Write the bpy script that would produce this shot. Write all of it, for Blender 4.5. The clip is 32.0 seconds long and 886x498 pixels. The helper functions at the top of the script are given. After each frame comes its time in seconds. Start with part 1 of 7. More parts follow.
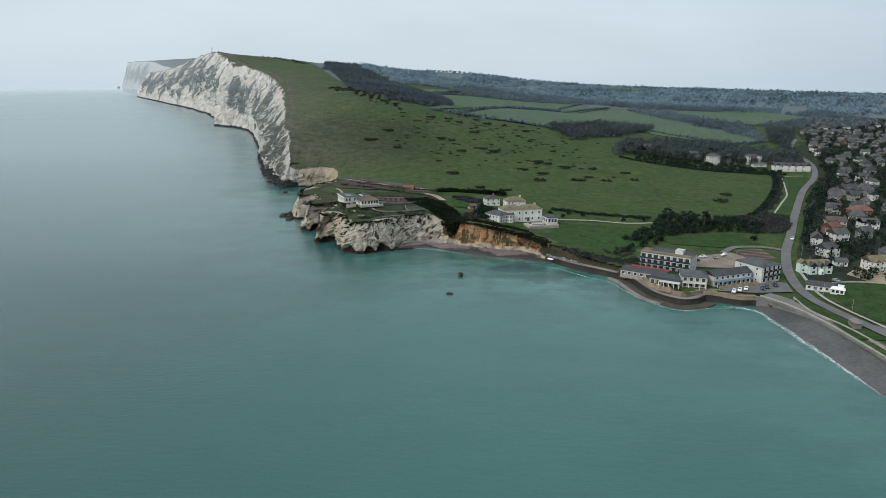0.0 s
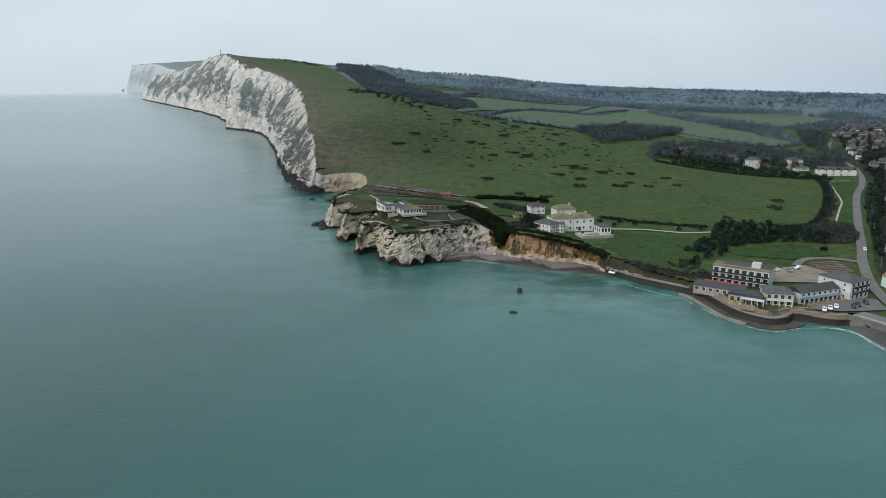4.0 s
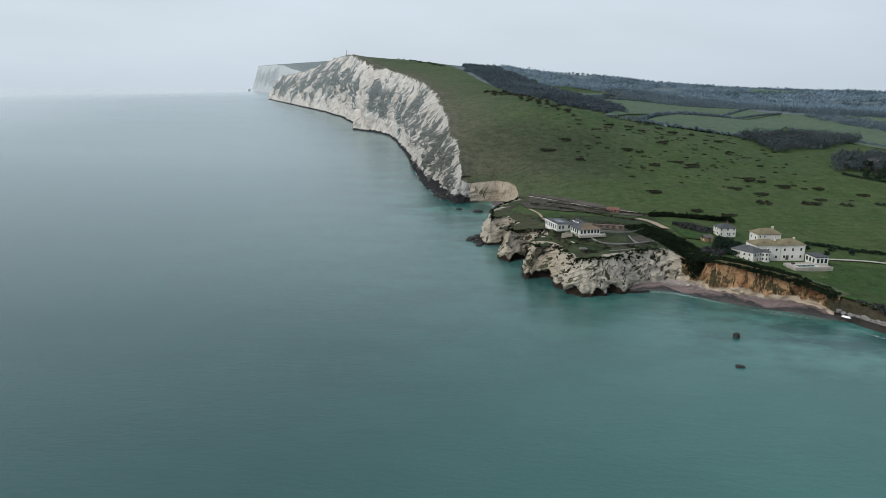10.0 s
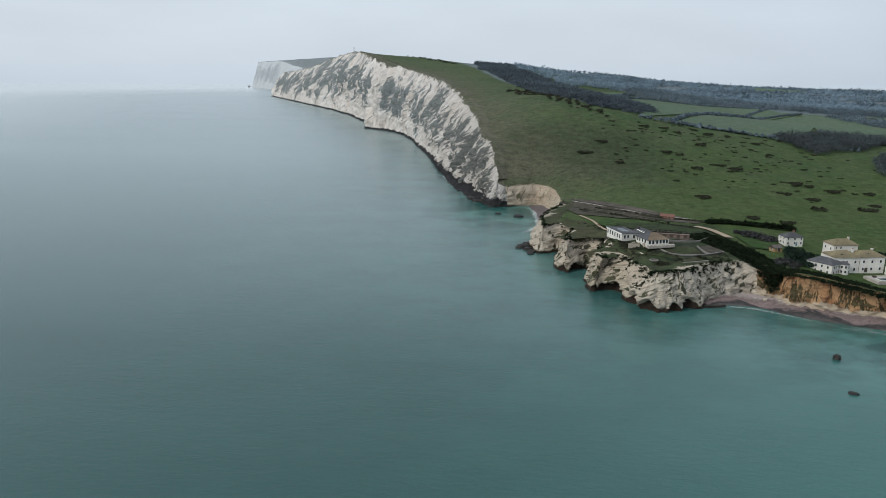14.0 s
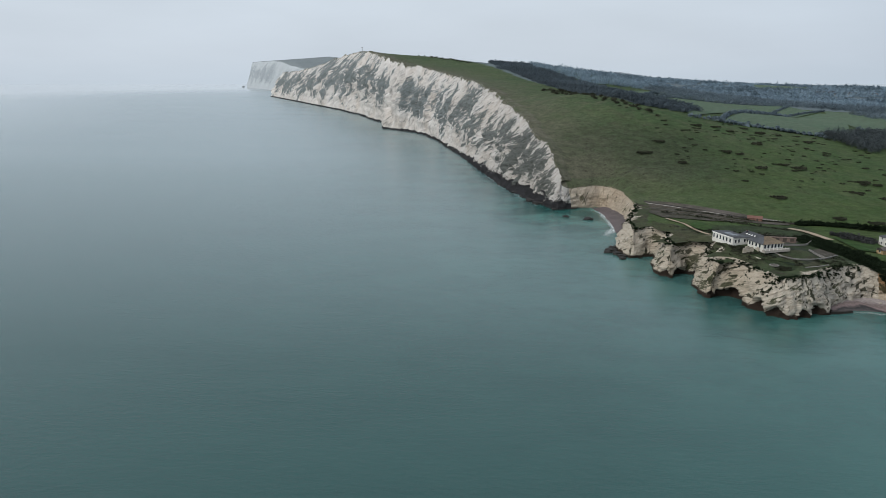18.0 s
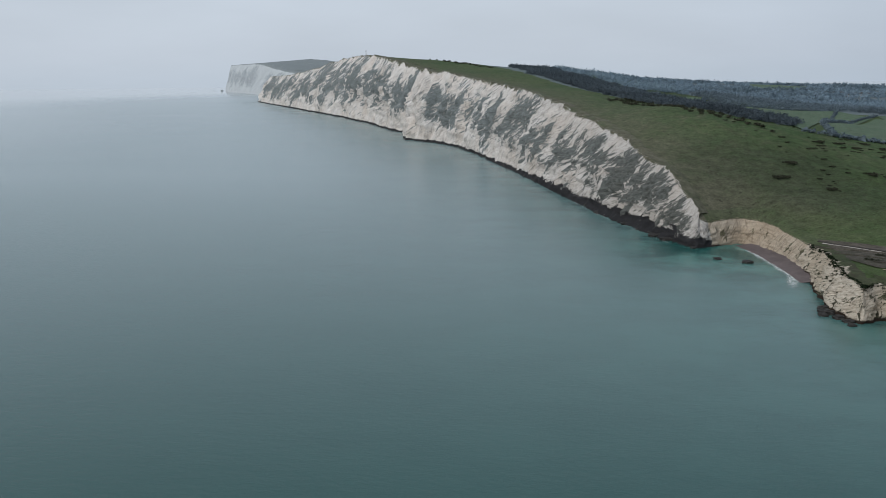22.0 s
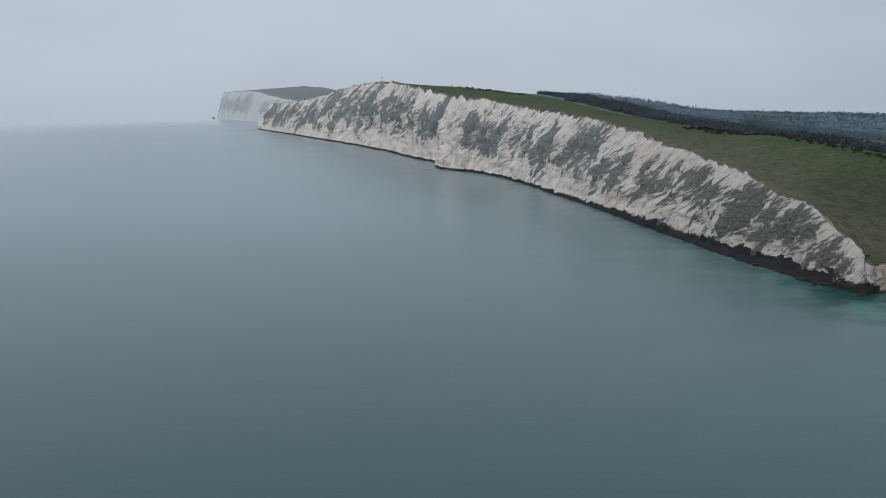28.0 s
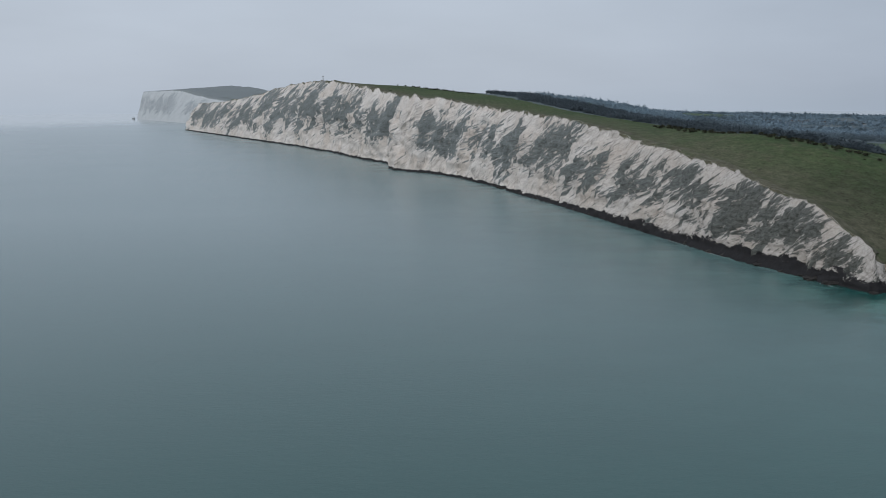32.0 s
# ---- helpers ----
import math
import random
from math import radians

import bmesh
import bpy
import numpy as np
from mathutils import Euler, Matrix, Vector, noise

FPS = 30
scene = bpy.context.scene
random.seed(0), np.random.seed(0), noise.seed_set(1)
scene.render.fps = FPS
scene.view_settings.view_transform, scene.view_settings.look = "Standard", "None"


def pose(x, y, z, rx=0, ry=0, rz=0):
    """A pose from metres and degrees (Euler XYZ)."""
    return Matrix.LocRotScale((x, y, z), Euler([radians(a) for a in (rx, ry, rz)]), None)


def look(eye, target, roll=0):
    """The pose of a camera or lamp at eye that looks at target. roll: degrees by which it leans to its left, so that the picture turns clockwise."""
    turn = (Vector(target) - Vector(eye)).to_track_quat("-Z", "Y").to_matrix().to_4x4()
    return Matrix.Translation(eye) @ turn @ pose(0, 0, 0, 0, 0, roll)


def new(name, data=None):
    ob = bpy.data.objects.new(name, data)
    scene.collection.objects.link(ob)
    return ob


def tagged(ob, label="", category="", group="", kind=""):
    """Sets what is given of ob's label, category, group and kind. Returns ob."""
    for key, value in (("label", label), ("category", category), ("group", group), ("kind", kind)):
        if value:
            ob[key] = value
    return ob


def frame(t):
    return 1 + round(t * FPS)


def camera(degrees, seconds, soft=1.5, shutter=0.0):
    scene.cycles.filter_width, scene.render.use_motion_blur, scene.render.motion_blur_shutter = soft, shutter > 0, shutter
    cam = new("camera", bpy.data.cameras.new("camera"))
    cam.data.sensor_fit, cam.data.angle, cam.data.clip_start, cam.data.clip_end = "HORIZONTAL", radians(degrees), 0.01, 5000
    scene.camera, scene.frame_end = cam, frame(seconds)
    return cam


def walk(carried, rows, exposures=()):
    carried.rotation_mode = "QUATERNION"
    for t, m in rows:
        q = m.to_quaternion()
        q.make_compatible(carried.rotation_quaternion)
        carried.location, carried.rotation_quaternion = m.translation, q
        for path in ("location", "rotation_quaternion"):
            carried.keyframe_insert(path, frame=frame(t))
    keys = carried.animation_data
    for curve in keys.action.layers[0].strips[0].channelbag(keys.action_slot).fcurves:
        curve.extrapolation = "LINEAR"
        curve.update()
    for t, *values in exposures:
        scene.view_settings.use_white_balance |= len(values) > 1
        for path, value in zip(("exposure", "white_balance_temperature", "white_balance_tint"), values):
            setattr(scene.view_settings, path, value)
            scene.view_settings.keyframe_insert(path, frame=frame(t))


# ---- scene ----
cam = camera(64.81, 32.0, soft=0.8)
PATH = [
    (0, (34.1, -71.8, 105.5), (39.3, 412.8, -17.8), 0.33),
    (1, (27.4, -65.3, 105.5), (31.6, 419.4, -17.2), 0.24),
    (2, (20.7, -58.8, 105.3), (24.4, 426.0, -17.3), 0.18),
    (3, (13.7, -51.9, 105.0), (17.6, 432.9, -17.1), 0.16),
    (3.5, (10.2, -48.4, 104.8), (14.1, 436.4, -17.3), 0.17),
    (5.5, (-4.0, -34.2, 104.4), (1.3, 451.0, -16.5), 0.26),
    (6, (-7.5, -30.4, 104.4), (-1.7, 454.7, -16.6), 0.25),
    (7, (-14.4, -22.4, 105.0), (-7.9, 462.6, -16.5), 0.15),
    (7.5, (-17.7, -18.5, 105.2), (-10.8, 466.5, -16.5), 0.11),
    (8, (-21.1, -14.7, 105.3), (-41.5, 469.8, -16.4), 0.08),
    (8.5, (-24.3, -11.1, 105.4), (-46.9, 473.3, -16.3), 0.07),
    (9, (-27.5, -7.6, 105.5), (-92.9, 472.9, -16.3), 0.06),
    (9.5, (-30.6, -4.1, 105.6), (-100.0, 475.8, -16.4), 0.07),
    (10, (-33.8, -0.8, 105.8), (-103.4, 479.1, -16.4), 0.08),
    (11, (-40.5, 5.4, 106.3), (-110.2, 485.2, -16.0), 0.14),
    (12, (-48.3, 10.0, 106.6), (-117.4, 489.9, -15.7), 0.25),
    (13, (-57.9, 13.1, 106.9), (-125.7, 493.0, -16.0), 0.33),
    (14, (-69.6, 14.9, 107.5), (-135.7, 494.7, -16.7), 0.39),
    (14.5, (-76.5, 15.4, 107.7), (-141.4, 495.3, -16.8), 0.41),
    (16.5, (-106.8, 17.1, 108.0), (-167.0, 497.6, -16.6), 0.13),
    (17.5, (-122.9, 18.3, 108.6), (-181.0, 499.0, -16.1), 0.03),
    (18, (-130.8, 19.1, 108.8), (-188.4, 499.7, -16.3), -0.02),
    (18.5, (-138.8, 20.0, 109.1), (-196.1, 507.5, 13.9), -0.05),
    (19, (-151.5, 30.3, 110.4), (-204.5, 517.9, 13.3), 0.01),
    (19.5, (-166.3, 42.2, 111.9), (-214.3, 530.0, 13.2), 0.11),
    (20, (-181.3, 54.4, 113.4), (-224.0, 542.3, 13.2), 0.15),
    (20.5, (-196.2, 66.5, 115.0), (-233.7, 554.6, 13.3), 0.03),
    (21, (-211.2, 78.6, 116.5), (-254.4, 562.4, -1.8), -0.21),
    (21.5, (-226.2, 90.7, 118.0), (-268.4, 573.1, -6.3), -0.44),
    (22, (-241.2, 102.8, 119.6), (-278.7, 585.4, -5.8), -0.55),
    (22.5, (-255.9, 114.7, 121.1), (-288.3, 597.1, -6.4), -0.58),
    (23, (-268.7, 125.0, 122.4), (-297.6, 612.1, 13.4), -0.57),
    (24, (-284.5, 129.1, 121.1), (-313.7, 616.5, 13.1), -0.49),
    (25, (-299.7, 133.8, 119.6), (-329.2, 621.4, 12.8), -0.39),
    (26, (-313.8, 140.6, 118.3), (-344.2, 628.2, 12.0), -0.35),
    (26.5, (-320.2, 144.5, 118.0), (-351.1, 632.1, 11.8), -0.36),
    (28.5, (-344.8, 162.4, 118.0), (-357.4, 650.6, 10.8), -0.31),
    (29, (-350.9, 166.9, 118.0), (-352.9, 655.3, 10.9), -0.33),
    (29.5, (-356.8, 171.4, 118.0), (-359.7, 659.7, 10.5), -0.34),
    (30, (-362.9, 175.7, 117.9), (-346.5, 663.8, 10.4), -0.33),
    (30.5, (-368.9, 179.7, 117.6), (-336.6, 666.9, 10.1), -0.31),
    (31, (-374.9, 183.1, 117.0), (-343.6, 670.5, 9.7), -0.28),
    (32, (-386.5, 189.0, 115.7), (-357.5, 676.6, 8.8), -0.25),
]
walk(cam, [(t, look(e, g, r)) for t, e, g, r in PATH],
     exposures=[(0, 0.20, 6200, 4), (6, 0.19, 6200, 5), (12, 0.15, 6250, 7), (18.1, 0.08, 6250, 8), (18.6, -0.16, 6230, 8), (20, -0.22, 6230, 8), (21, -0.13, 6210, 9), (22, -0.07, 6190, 9), (23.2, -0.15, 6170, 10), (26, -0.19, 6110, 10), (32, -0.27, 6110, 10)])

# ---- light: an overcast winter sky, brighter out to sea ----
SUN_ROT = radians(232)
world = bpy.data.worlds.new("overcast_sky")
scene.world = world
world.use_nodes = True
wt = world.node_tree
wt.nodes.clear()
w_out = wt.nodes.new("ShaderNodeOutputWorld")
w_bg = wt.nodes.new("ShaderNodeBackground")
w_mix = wt.nodes.new("ShaderNodeMixRGB")
w_sky = wt.nodes.new("ShaderNodeTexSky")
w_sky.sky_type = 'NISHITA'
w_sky.sun_disc = False
w_sky.sun_elevation, w_sky.sun_rotation = radians(38), SUN_ROT
w_sky.air_density, w_sky.dust_density, w_sky.ozone_density = 1.0, 6.0, 1.0
w_mix.inputs[0].default_value = 0.88
w_mix.inputs[2].default_value = (5.75, 6.2, 6.75, 1)
wt.links.new(w_sky.outputs[0], w_mix.inputs[1])
w_cloud, w_tone, w_mul = wt.nodes.new("ShaderNodeTexNoise"), wt.nodes.new("ShaderNodeMapRange"), wt.nodes.new("ShaderNodeMixRGB")
w_at, w_map = wt.nodes.new("ShaderNodeTexCoord"), wt.nodes.new("ShaderNodeMapping")
w_map.inputs[3].default_value = (1, 1, 4)
w_cloud.inputs["Scale"].default_value, w_cloud.inputs["Detail"].default_value = 2.2, 6
w_tone.inputs[1].default_value, w_tone.inputs[2].default_value, w_tone.inputs[3].default_value, w_tone.inputs[4].default_value = 0.3, 0.7, 0.93, 1.06
w_mul.blend_type = 'MULTIPLY'
w_mul.inputs[0].default_value = 1.0
wt.links.new(w_at.outputs["Generated"], w_map.inputs[0])
wt.links.new(w_map.outputs[0], w_cloud.inputs["Vector"])
wt.links.new(w_cloud.outputs[0], w_tone.inputs[0])
wt.links.new(w_mix.outputs[0], w_mul.inputs[1])
wt.links.new(w_tone.outputs[0], w_mul.inputs[2])
w_sep, w_low, w_haze = wt.nodes.new("ShaderNodeSeparateXYZ"), wt.nodes.new("ShaderNodeMapRange"), wt.nodes.new("ShaderNodeMixRGB")
w_low.interpolation_type = 'SMOOTHSTEP'
w_low.inputs[1].default_value, w_low.inputs[2].default_value, w_low.inputs[3].default_value, w_low.inputs[4].default_value = -0.03, 0.025, 1.0, 0.0
w_haze.blend_type = 'MULTIPLY'
w_haze.inputs[2].default_value = (0.93, 0.95, 0.96, 1)
wt.links.new(w_at.outputs["Generated"], w_sep.inputs[0])
wt.links.new(w_sep.outputs[2], w_low.inputs[0])
wt.links.new(w_low.outputs[0], w_haze.inputs[0])
wt.links.new(w_mul.outputs[0], w_haze.inputs[1])
w_side, w_dim = wt.nodes.new("ShaderNodeMapRange"), wt.nodes.new("ShaderNodeMixRGB")
w_side.interpolation_type = 'SMOOTHSTEP'
w_side.inputs[1].default_value, w_side.inputs[2].default_value, w_side.inputs[3].default_value, w_side.inputs[4].default_value = 0.05, 0.75, 0.0, 1.0
w_dim.blend_type = 'MULTIPLY'
w_dim.inputs[2].default_value = (0.80, 0.82, 0.85, 1)
wt.links.new(w_sep.outputs[0], w_side.inputs[0])
wt.links.new(w_side.outputs[0], w_dim.inputs[0])
wt.links.new(w_haze.outputs[0], w_dim.inputs[1])
wt.links.new(w_dim.outputs[0], w_bg.inputs[0])
w_bg.inputs[1].default_value = 0.115
wt.links.new(w_bg.outputs[0], w_out.inputs[0])
sun_data = bpy.data.lights.new("sun", 'SUN')
sun_data.energy, sun_data.angle, sun_data.color = 1.8, radians(25), (1.0, 0.96, 0.9)
sun = new("sun", sun_data)
sun.matrix_world = look((-422, 169, 416), (0, 500, 0))


# ---- materials ----
class Nodes:
    """A short way to write node materials."""

    def __init__(self, name):
        self.mat = bpy.data.materials.new(name)
        self.mat.use_nodes = True
        self.t = self.mat.node_tree
        self.b = self.t.nodes["Principled BSDF"]
        self.coord = self.t.nodes.new("ShaderNodeTexCoord")

    def put(self, kind, operation=None, use_clamp=False, blend_type=None, attribute_name=None):
        n = self.t.nodes.new("ShaderNode" + kind)
        if operation:
            n.operation, n.use_clamp = operation, use_clamp
        if blend_type:
            n.blend_type = blend_type
        if attribute_name:
            n.attribute_name = attribute_name
        return n

    def link(self, a, b):
        self.t.links.new(a, b)
        return b

    def where(self, source="Object", scale=(1, 1, 1), turn=(0, 0, 0)):
        m = self.put("Mapping")
        m.inputs[3].default_value = scale
        m.inputs[2].default_value = turn
        self.link(self.coord.outputs[source], m.inputs[0])
        return m.outputs[0]

    def noise(self, scale, detail=4.0, rough=0.55, at=None, twist=0.0):
        n = self.put("TexNoise")
        n.inputs["Scale"].default_value, n.inputs["Detail"].default_value = scale, detail
        n.inputs["Roughness"].default_value, n.inputs["Distortion"].default_value = rough, twist
        self.link(at if at is not None else self.coord.outputs["Object"], n.inputs["Vector"])
        return n.outputs[0]

    def ramp(self, fac, *stops):
        r = self.put("ValToRGB")
        e = r.color_ramp.elements
        while len(e) < len(stops):
            e.new(0.5)
        for s, (p, c) in zip(e, stops):
            s.position = p
            s.color = (c, c, c, 1) if isinstance(c, (int, float)) else (*c, 1)
        self.link(fac, r.inputs[0])
        return r.outputs[0]

    def mix(self, fac, a, b, how='MIX'):
        m = self.put("MixRGB", blend_type=how)
        for i, v in enumerate((fac, a, b)):
            if isinstance(v, (int, float)):
                m.inputs[i].default_value = v if i == 0 else (v, v, v, 1)
            elif isinstance(v, tuple):
                m.inputs[i].default_value = (*v, 1)
            else:
                self.link(v, m.inputs[i])
        return m.outputs[0]

    def math(self, how, a, b=0.0, clamp=False):
        m = self.put("Math", operation=how, use_clamp=clamp)
        for i, v in enumerate((a, b)):
            if isinstance(v, (int, float)):
                m.inputs[i].default_value = v
            else:
                self.link(v, m.inputs[i])
        return m.outputs[0]

    def attr(self, name):
        return self.put("Attribute", attribute_name=name).outputs["Fac"]

    def axis(self, vector, which):
        s = self.put("SeparateXYZ")
        self.link(vector, s.inputs[0])
        return s.outputs[which]

    def slope(self):
        return self.axis(self.put("NewGeometry").outputs["Normal"], 2)

    def bump(self, height, strength=0.5, distance=0.1, where=None):
        b = self.put("Bump")
        if where is not None:
            self.link(where, b.inputs["Strength"])
        b.inputs["Strength"].default_value, b.inputs["Distance"].default_value = strength, distance
        self.link(height, b.inputs["Height"])
        self.link(b.outputs[0], self.b.inputs["Normal"])

    def done(self, colour, rough=0.8, metal=0.0, spec=0.3):
        if isinstance(colour, tuple):
            self.b.inputs["Base Color"].default_value = (*colour, 1)
        else:
            self.link(colour, self.b.inputs["Base Color"])
        if isinstance(rough, (int, float)):
            self.b.inputs["Roughness"].default_value = rough
        else:
            self.link(rough, self.b.inputs["Roughness"])
        self.b.inputs["Metallic"].default_value = metal
        self.b.inputs["Specular IOR Level"].default_value = spec
        return self.mat


def turf_colour(n, green, olive, brown, big=0.012, high=None):
    """Grazed grass: two greens and a dry tone at three scales, tussocks, and on high ground a dry tone greyed in part
    for haze.
    """
    a = n.mix(n.ramp(n.noise(big, 6, 0.65), (0.40, 0.0), (0.60, 1.0)), green, olive)
    b = n.mix(n.ramp(n.noise(big * 6, 6, 0.7, None, 0.8), (0.47, 0.0), (0.66, 0.85)), a, brown)
    if high:
        z = n.axis(n.put("NewGeometry").outputs["Position"], 2)
        dry = n.math('ADD', n.math('MULTIPLY', z, 0.011), n.math('MULTIPLY', n.noise(0.018, 6, 0.65), 1.6))
        b = n.mix(n.ramp(dry, (1.05, 0.0), (1.7, 0.85)), b, high)
        lush = n.math('ADD', n.math('MULTIPLY', z, 0.016), n.math('MULTIPLY', n.math('SUBTRACT', n.noise(0.02, 5, 0.65), 0.5), 1.6))
        b = n.mix(n.ramp(lush, (0.15, 0.9), (0.85, 0.0)), b, n.mix(n.ramp(n.noise(0.05, 5, 0.7), (0.4, 0.0), (0.6, 1.0)), (0.044, 0.074, 0.022), (0.060, 0.082, 0.030)))
        b = n.mix(n.math('MULTIPLY', n.attr("rough"), n.ramp(n.noise(0.12, 5, 0.7), (0.3, 0.6), (0.6, 1.0))), b, (0.030, 0.040, 0.021))
        worn = n.math('MULTIPLY', n.attr("edge"), n.ramp(n.noise(0.03, 6, 0.7), (0.3, 0.35), (0.55, 1.0)))
        b = n.mix(worn, b, (0.098, 0.094, 0.066))
    sward = n.ramp(n.noise(0.16, 7, 0.75), (0.32, 0.62), (0.66, 1.28))
    fine = n.ramp(n.noise(0.7, 5, 0.75), (0.3, 0.70), (0.7, 1.25))
    tuft = n.ramp(n.noise(0.3, 3, 0.6, n.where("Object", (1, 1, 0.2))), (0.60, 1.0), (0.70, 0.62))
    return n.mix(1.0, n.mix(1.0, n.mix(1.0, b, sward, 'MULTIPLY'), fine, 'MULTIPLY'), tuft, 'MULTIPLY')


def make_turf(name, green, olive, brown, high=None, hazed_litter=None):
    n = Nodes(name)
    c = turf_colour(n, green, olive, brown, 0.012, high)
    # Ground under far woods takes a litter colour paled for haze.
    if hazed_litter:
        c = n.mix(n.attr("wooded"), c, hazed_litter)
    n.bump(n.noise(0.5, 8, 0.75), 0.8, 0.7)
    return n.done(c, 0.95, spec=0.1)


def make_plain(name, colour, rough=0.7, vary=0.25, scale=1.5, metal=0.0, spec=0.3, bump=0.2, dist=0.02, each=0.0):
    """A painted, rendered or natural surface with stains and grain; each: how far repeats differ in tone."""
    n = Nodes(name)
    big = n.ramp(n.noise(scale * 0.25, 5, 0.6), (0.3, 1 - vary), (0.7, 1 + vary * 0.5))
    fine = n.ramp(n.noise(scale * 4, 4, 0.6), (0.3, 1 - vary * 0.5), (0.7, 1 + vary * 0.3))
    c = n.mix(1.0, n.mix(1.0, colour, big, 'MULTIPLY'), fine, 'MULTIPLY')
    if each:
        info = n.put("ObjectInfo")
        c = n.mix(1.0, c, n.ramp(info.outputs["Random"], (0.0, 1 - each), (1.0, 1 + each)), 'MULTIPLY')
    if bump:
        n.bump(n.noise(scale * 3, 5, 0.6), bump, dist)
    return n.done(c, rough, metal, spec)


def make_cliff(name, pale, warm, stain, green, weed, veg=0.4, dip=0.6, band=3.0, veg_scale=0.03, beds_scale=0.3, pocket=0.0, turf=None, ragged=0.10, long=0.14, haze_fade=None, slump=None, relief=2.4, tone=0.022, bare=0.0):
    """Bedded chalk: pale ribs, warm stains, dark grass in slanting gullies, a ragged turf brink, weed and painted cave
    shade at the foot.
    """
    n = Nodes(name)
    uv = n.coord.outputs["UV"]

    def slanted(turn, sx, sy):
        a, b = n.put("Mapping"), n.put("Mapping")
        a.inputs[2].default_value = (0, 0, -turn)
        b.inputs[3].default_value = (sx, sy, 1)
        n.link(uv, a.inputs[0])
        n.link(a.outputs[0], b.inputs[0])
        return b.outputs[0]

    streak = n.noise(veg_scale * 1.3, 8, 0.72, slanted(dip, 0.55, 1.0), 0.9)
    where = n.noise(veg_scale * 0.45, 4, 0.55, slanted(dip, 0.6, 1.0))
    beds = n.noise(beds_scale, 7, 0.7, slanted(dip * 0.8 if long < 0.2 else dip, long, 1.4), 0.8)
    crack = n.noise(beds_scale * 0.9, 6, 0.7, slanted(dip + 0.5, long * 1.4, 1.3), 0.5)
    grain = n.noise(beds_scale * 2.6, 7, 0.75, uv, 0.3)
    c = n.mix(n.ramp(n.noise(tone, 5, 0.6, uv), (0.42, 0.0), (0.64, 1.0)), pale, warm)
    c = n.mix(n.ramp(beds, (0.50, 0.0), (0.62, 0.75)), c, stain)
    c = n.mix(n.ramp(crack, (0.57, 0.0), (0.64, 0.7)), c, stain)
    c = n.mix(1.0, c, n.ramp(grain, (0.34, 0.70), (0.56, 1.08)), 'MULTIPLY')
    # Haze by colour: chalk greys toward the near end, staying paler far off.
    if haze_fade:
        old = n.ramp(n.math('DIVIDE', n.axis(uv, 0), 3000.0), (haze_fade[0] / 3000, 0.0), (haze_fade[1] / 3000, 1.0))
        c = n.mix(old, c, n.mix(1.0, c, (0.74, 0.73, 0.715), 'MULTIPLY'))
    if pocket:
        c = n.mix(n.ramp(n.noise(0.30, 4, 0.6, slanted(0.9, 0.55, 1.0), 0.8), (0.585, 0.0), (0.605, pocket)), c, tuple(v * 0.5 for v in green))
        c = n.mix(n.ramp(n.noise(0.11, 6, 0.7, slanted(0.9, 0.7, 1.0), 0.9), (0.60, 0.0), (0.625, 0.95)), c, tuple(v * 0.75 for v in green))
    rise = n.attr("rise")
    mid = n.math('MULTIPLY', n.math('MULTIPLY', rise, n.math('SUBTRACT', 1.12, rise)), 3.6)
    edge = n.math('ADD', n.math('MULTIPLY', streak, 0.55), n.math('MULTIPLY', where, 0.45))
    edge = n.math('ADD', edge, n.math('MULTIPLY', n.math('SUBTRACT', mid, 0.75), 0.15))
    edge = n.math('ADD', edge, n.math('MULTIPLY', n.math('SUBTRACT', n.mix(0.5, n.mix(0.5, grain, crack), beds), 0.5), 0.6))
    edge = n.math('ADD', edge, n.math('MULTIPLY', n.math('SUBTRACT', n.slope(), 0.5), 0.05))
    if haze_fade:
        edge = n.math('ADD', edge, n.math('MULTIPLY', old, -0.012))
    if slump:
        fresh = n.ramp(n.math('DIVIDE', n.axis(uv, 0), 3000.0), *[(a / 3000, v) for a, v in zip(slump, (0.0, 1.0, 1.0, 0.0))])
        edge = n.math('SUBTRACT', edge, n.math('MULTIPLY', fresh, 0.07))
    cut = 0.5 + (0.5 - veg) * 0.24
    hold = n.ramp(edge, (cut, 0.0), (cut + 0.025, 1.0))
    dark = n.mix(n.ramp(grain, (0.40, 0.0), (0.60, 1.0)), tuple(v * 0.5 for v in green), tuple(v * 1.5 for v in green))
    # Far gully grass is lightened and blued to imitate haze.
    if haze_fade:
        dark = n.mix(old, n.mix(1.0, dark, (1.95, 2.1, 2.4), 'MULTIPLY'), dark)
    c = n.mix(n.math('MULTIPLY', hold, 0.93), c, dark)
    tear = n.math('MULTIPLY', n.math('SUBTRACT', n.noise(0.07, 6, 0.7, slanted(0.9, 1.0, 0.0)), 0.5), ragged * 3.0)
    brow = n.math('ADD', rise, tear)
    grassed = n.ramp(n.math('SUBTRACT', brow, bare), (0.985, 0.0), (1.0, 1.0))
    c = n.mix(grassed, c, turf_colour(n, *(turf or TURF), 0.012, None if turf else HIGH))
    z = n.axis(uv, 1)
    foot = n.attr("weed")
    low = n.math('SUBTRACT', z, n.math('MULTIPLY', n.math('MULTIPLY', n.ramp(n.noise(0.07, 7, 0.75, uv), (0.34, 0.26), (0.66, 0.95)), foot), band * 2.0))
    wet = n.ramp(n.math('DIVIDE', n.math('ADD', low, 2.0), 20.0), (0.085, 1.0), (0.12, 0.0))
    c = n.mix(n.math('MULTIPLY', wet, n.math('MULTIPLY', foot, 4.0, True)), c, weed)
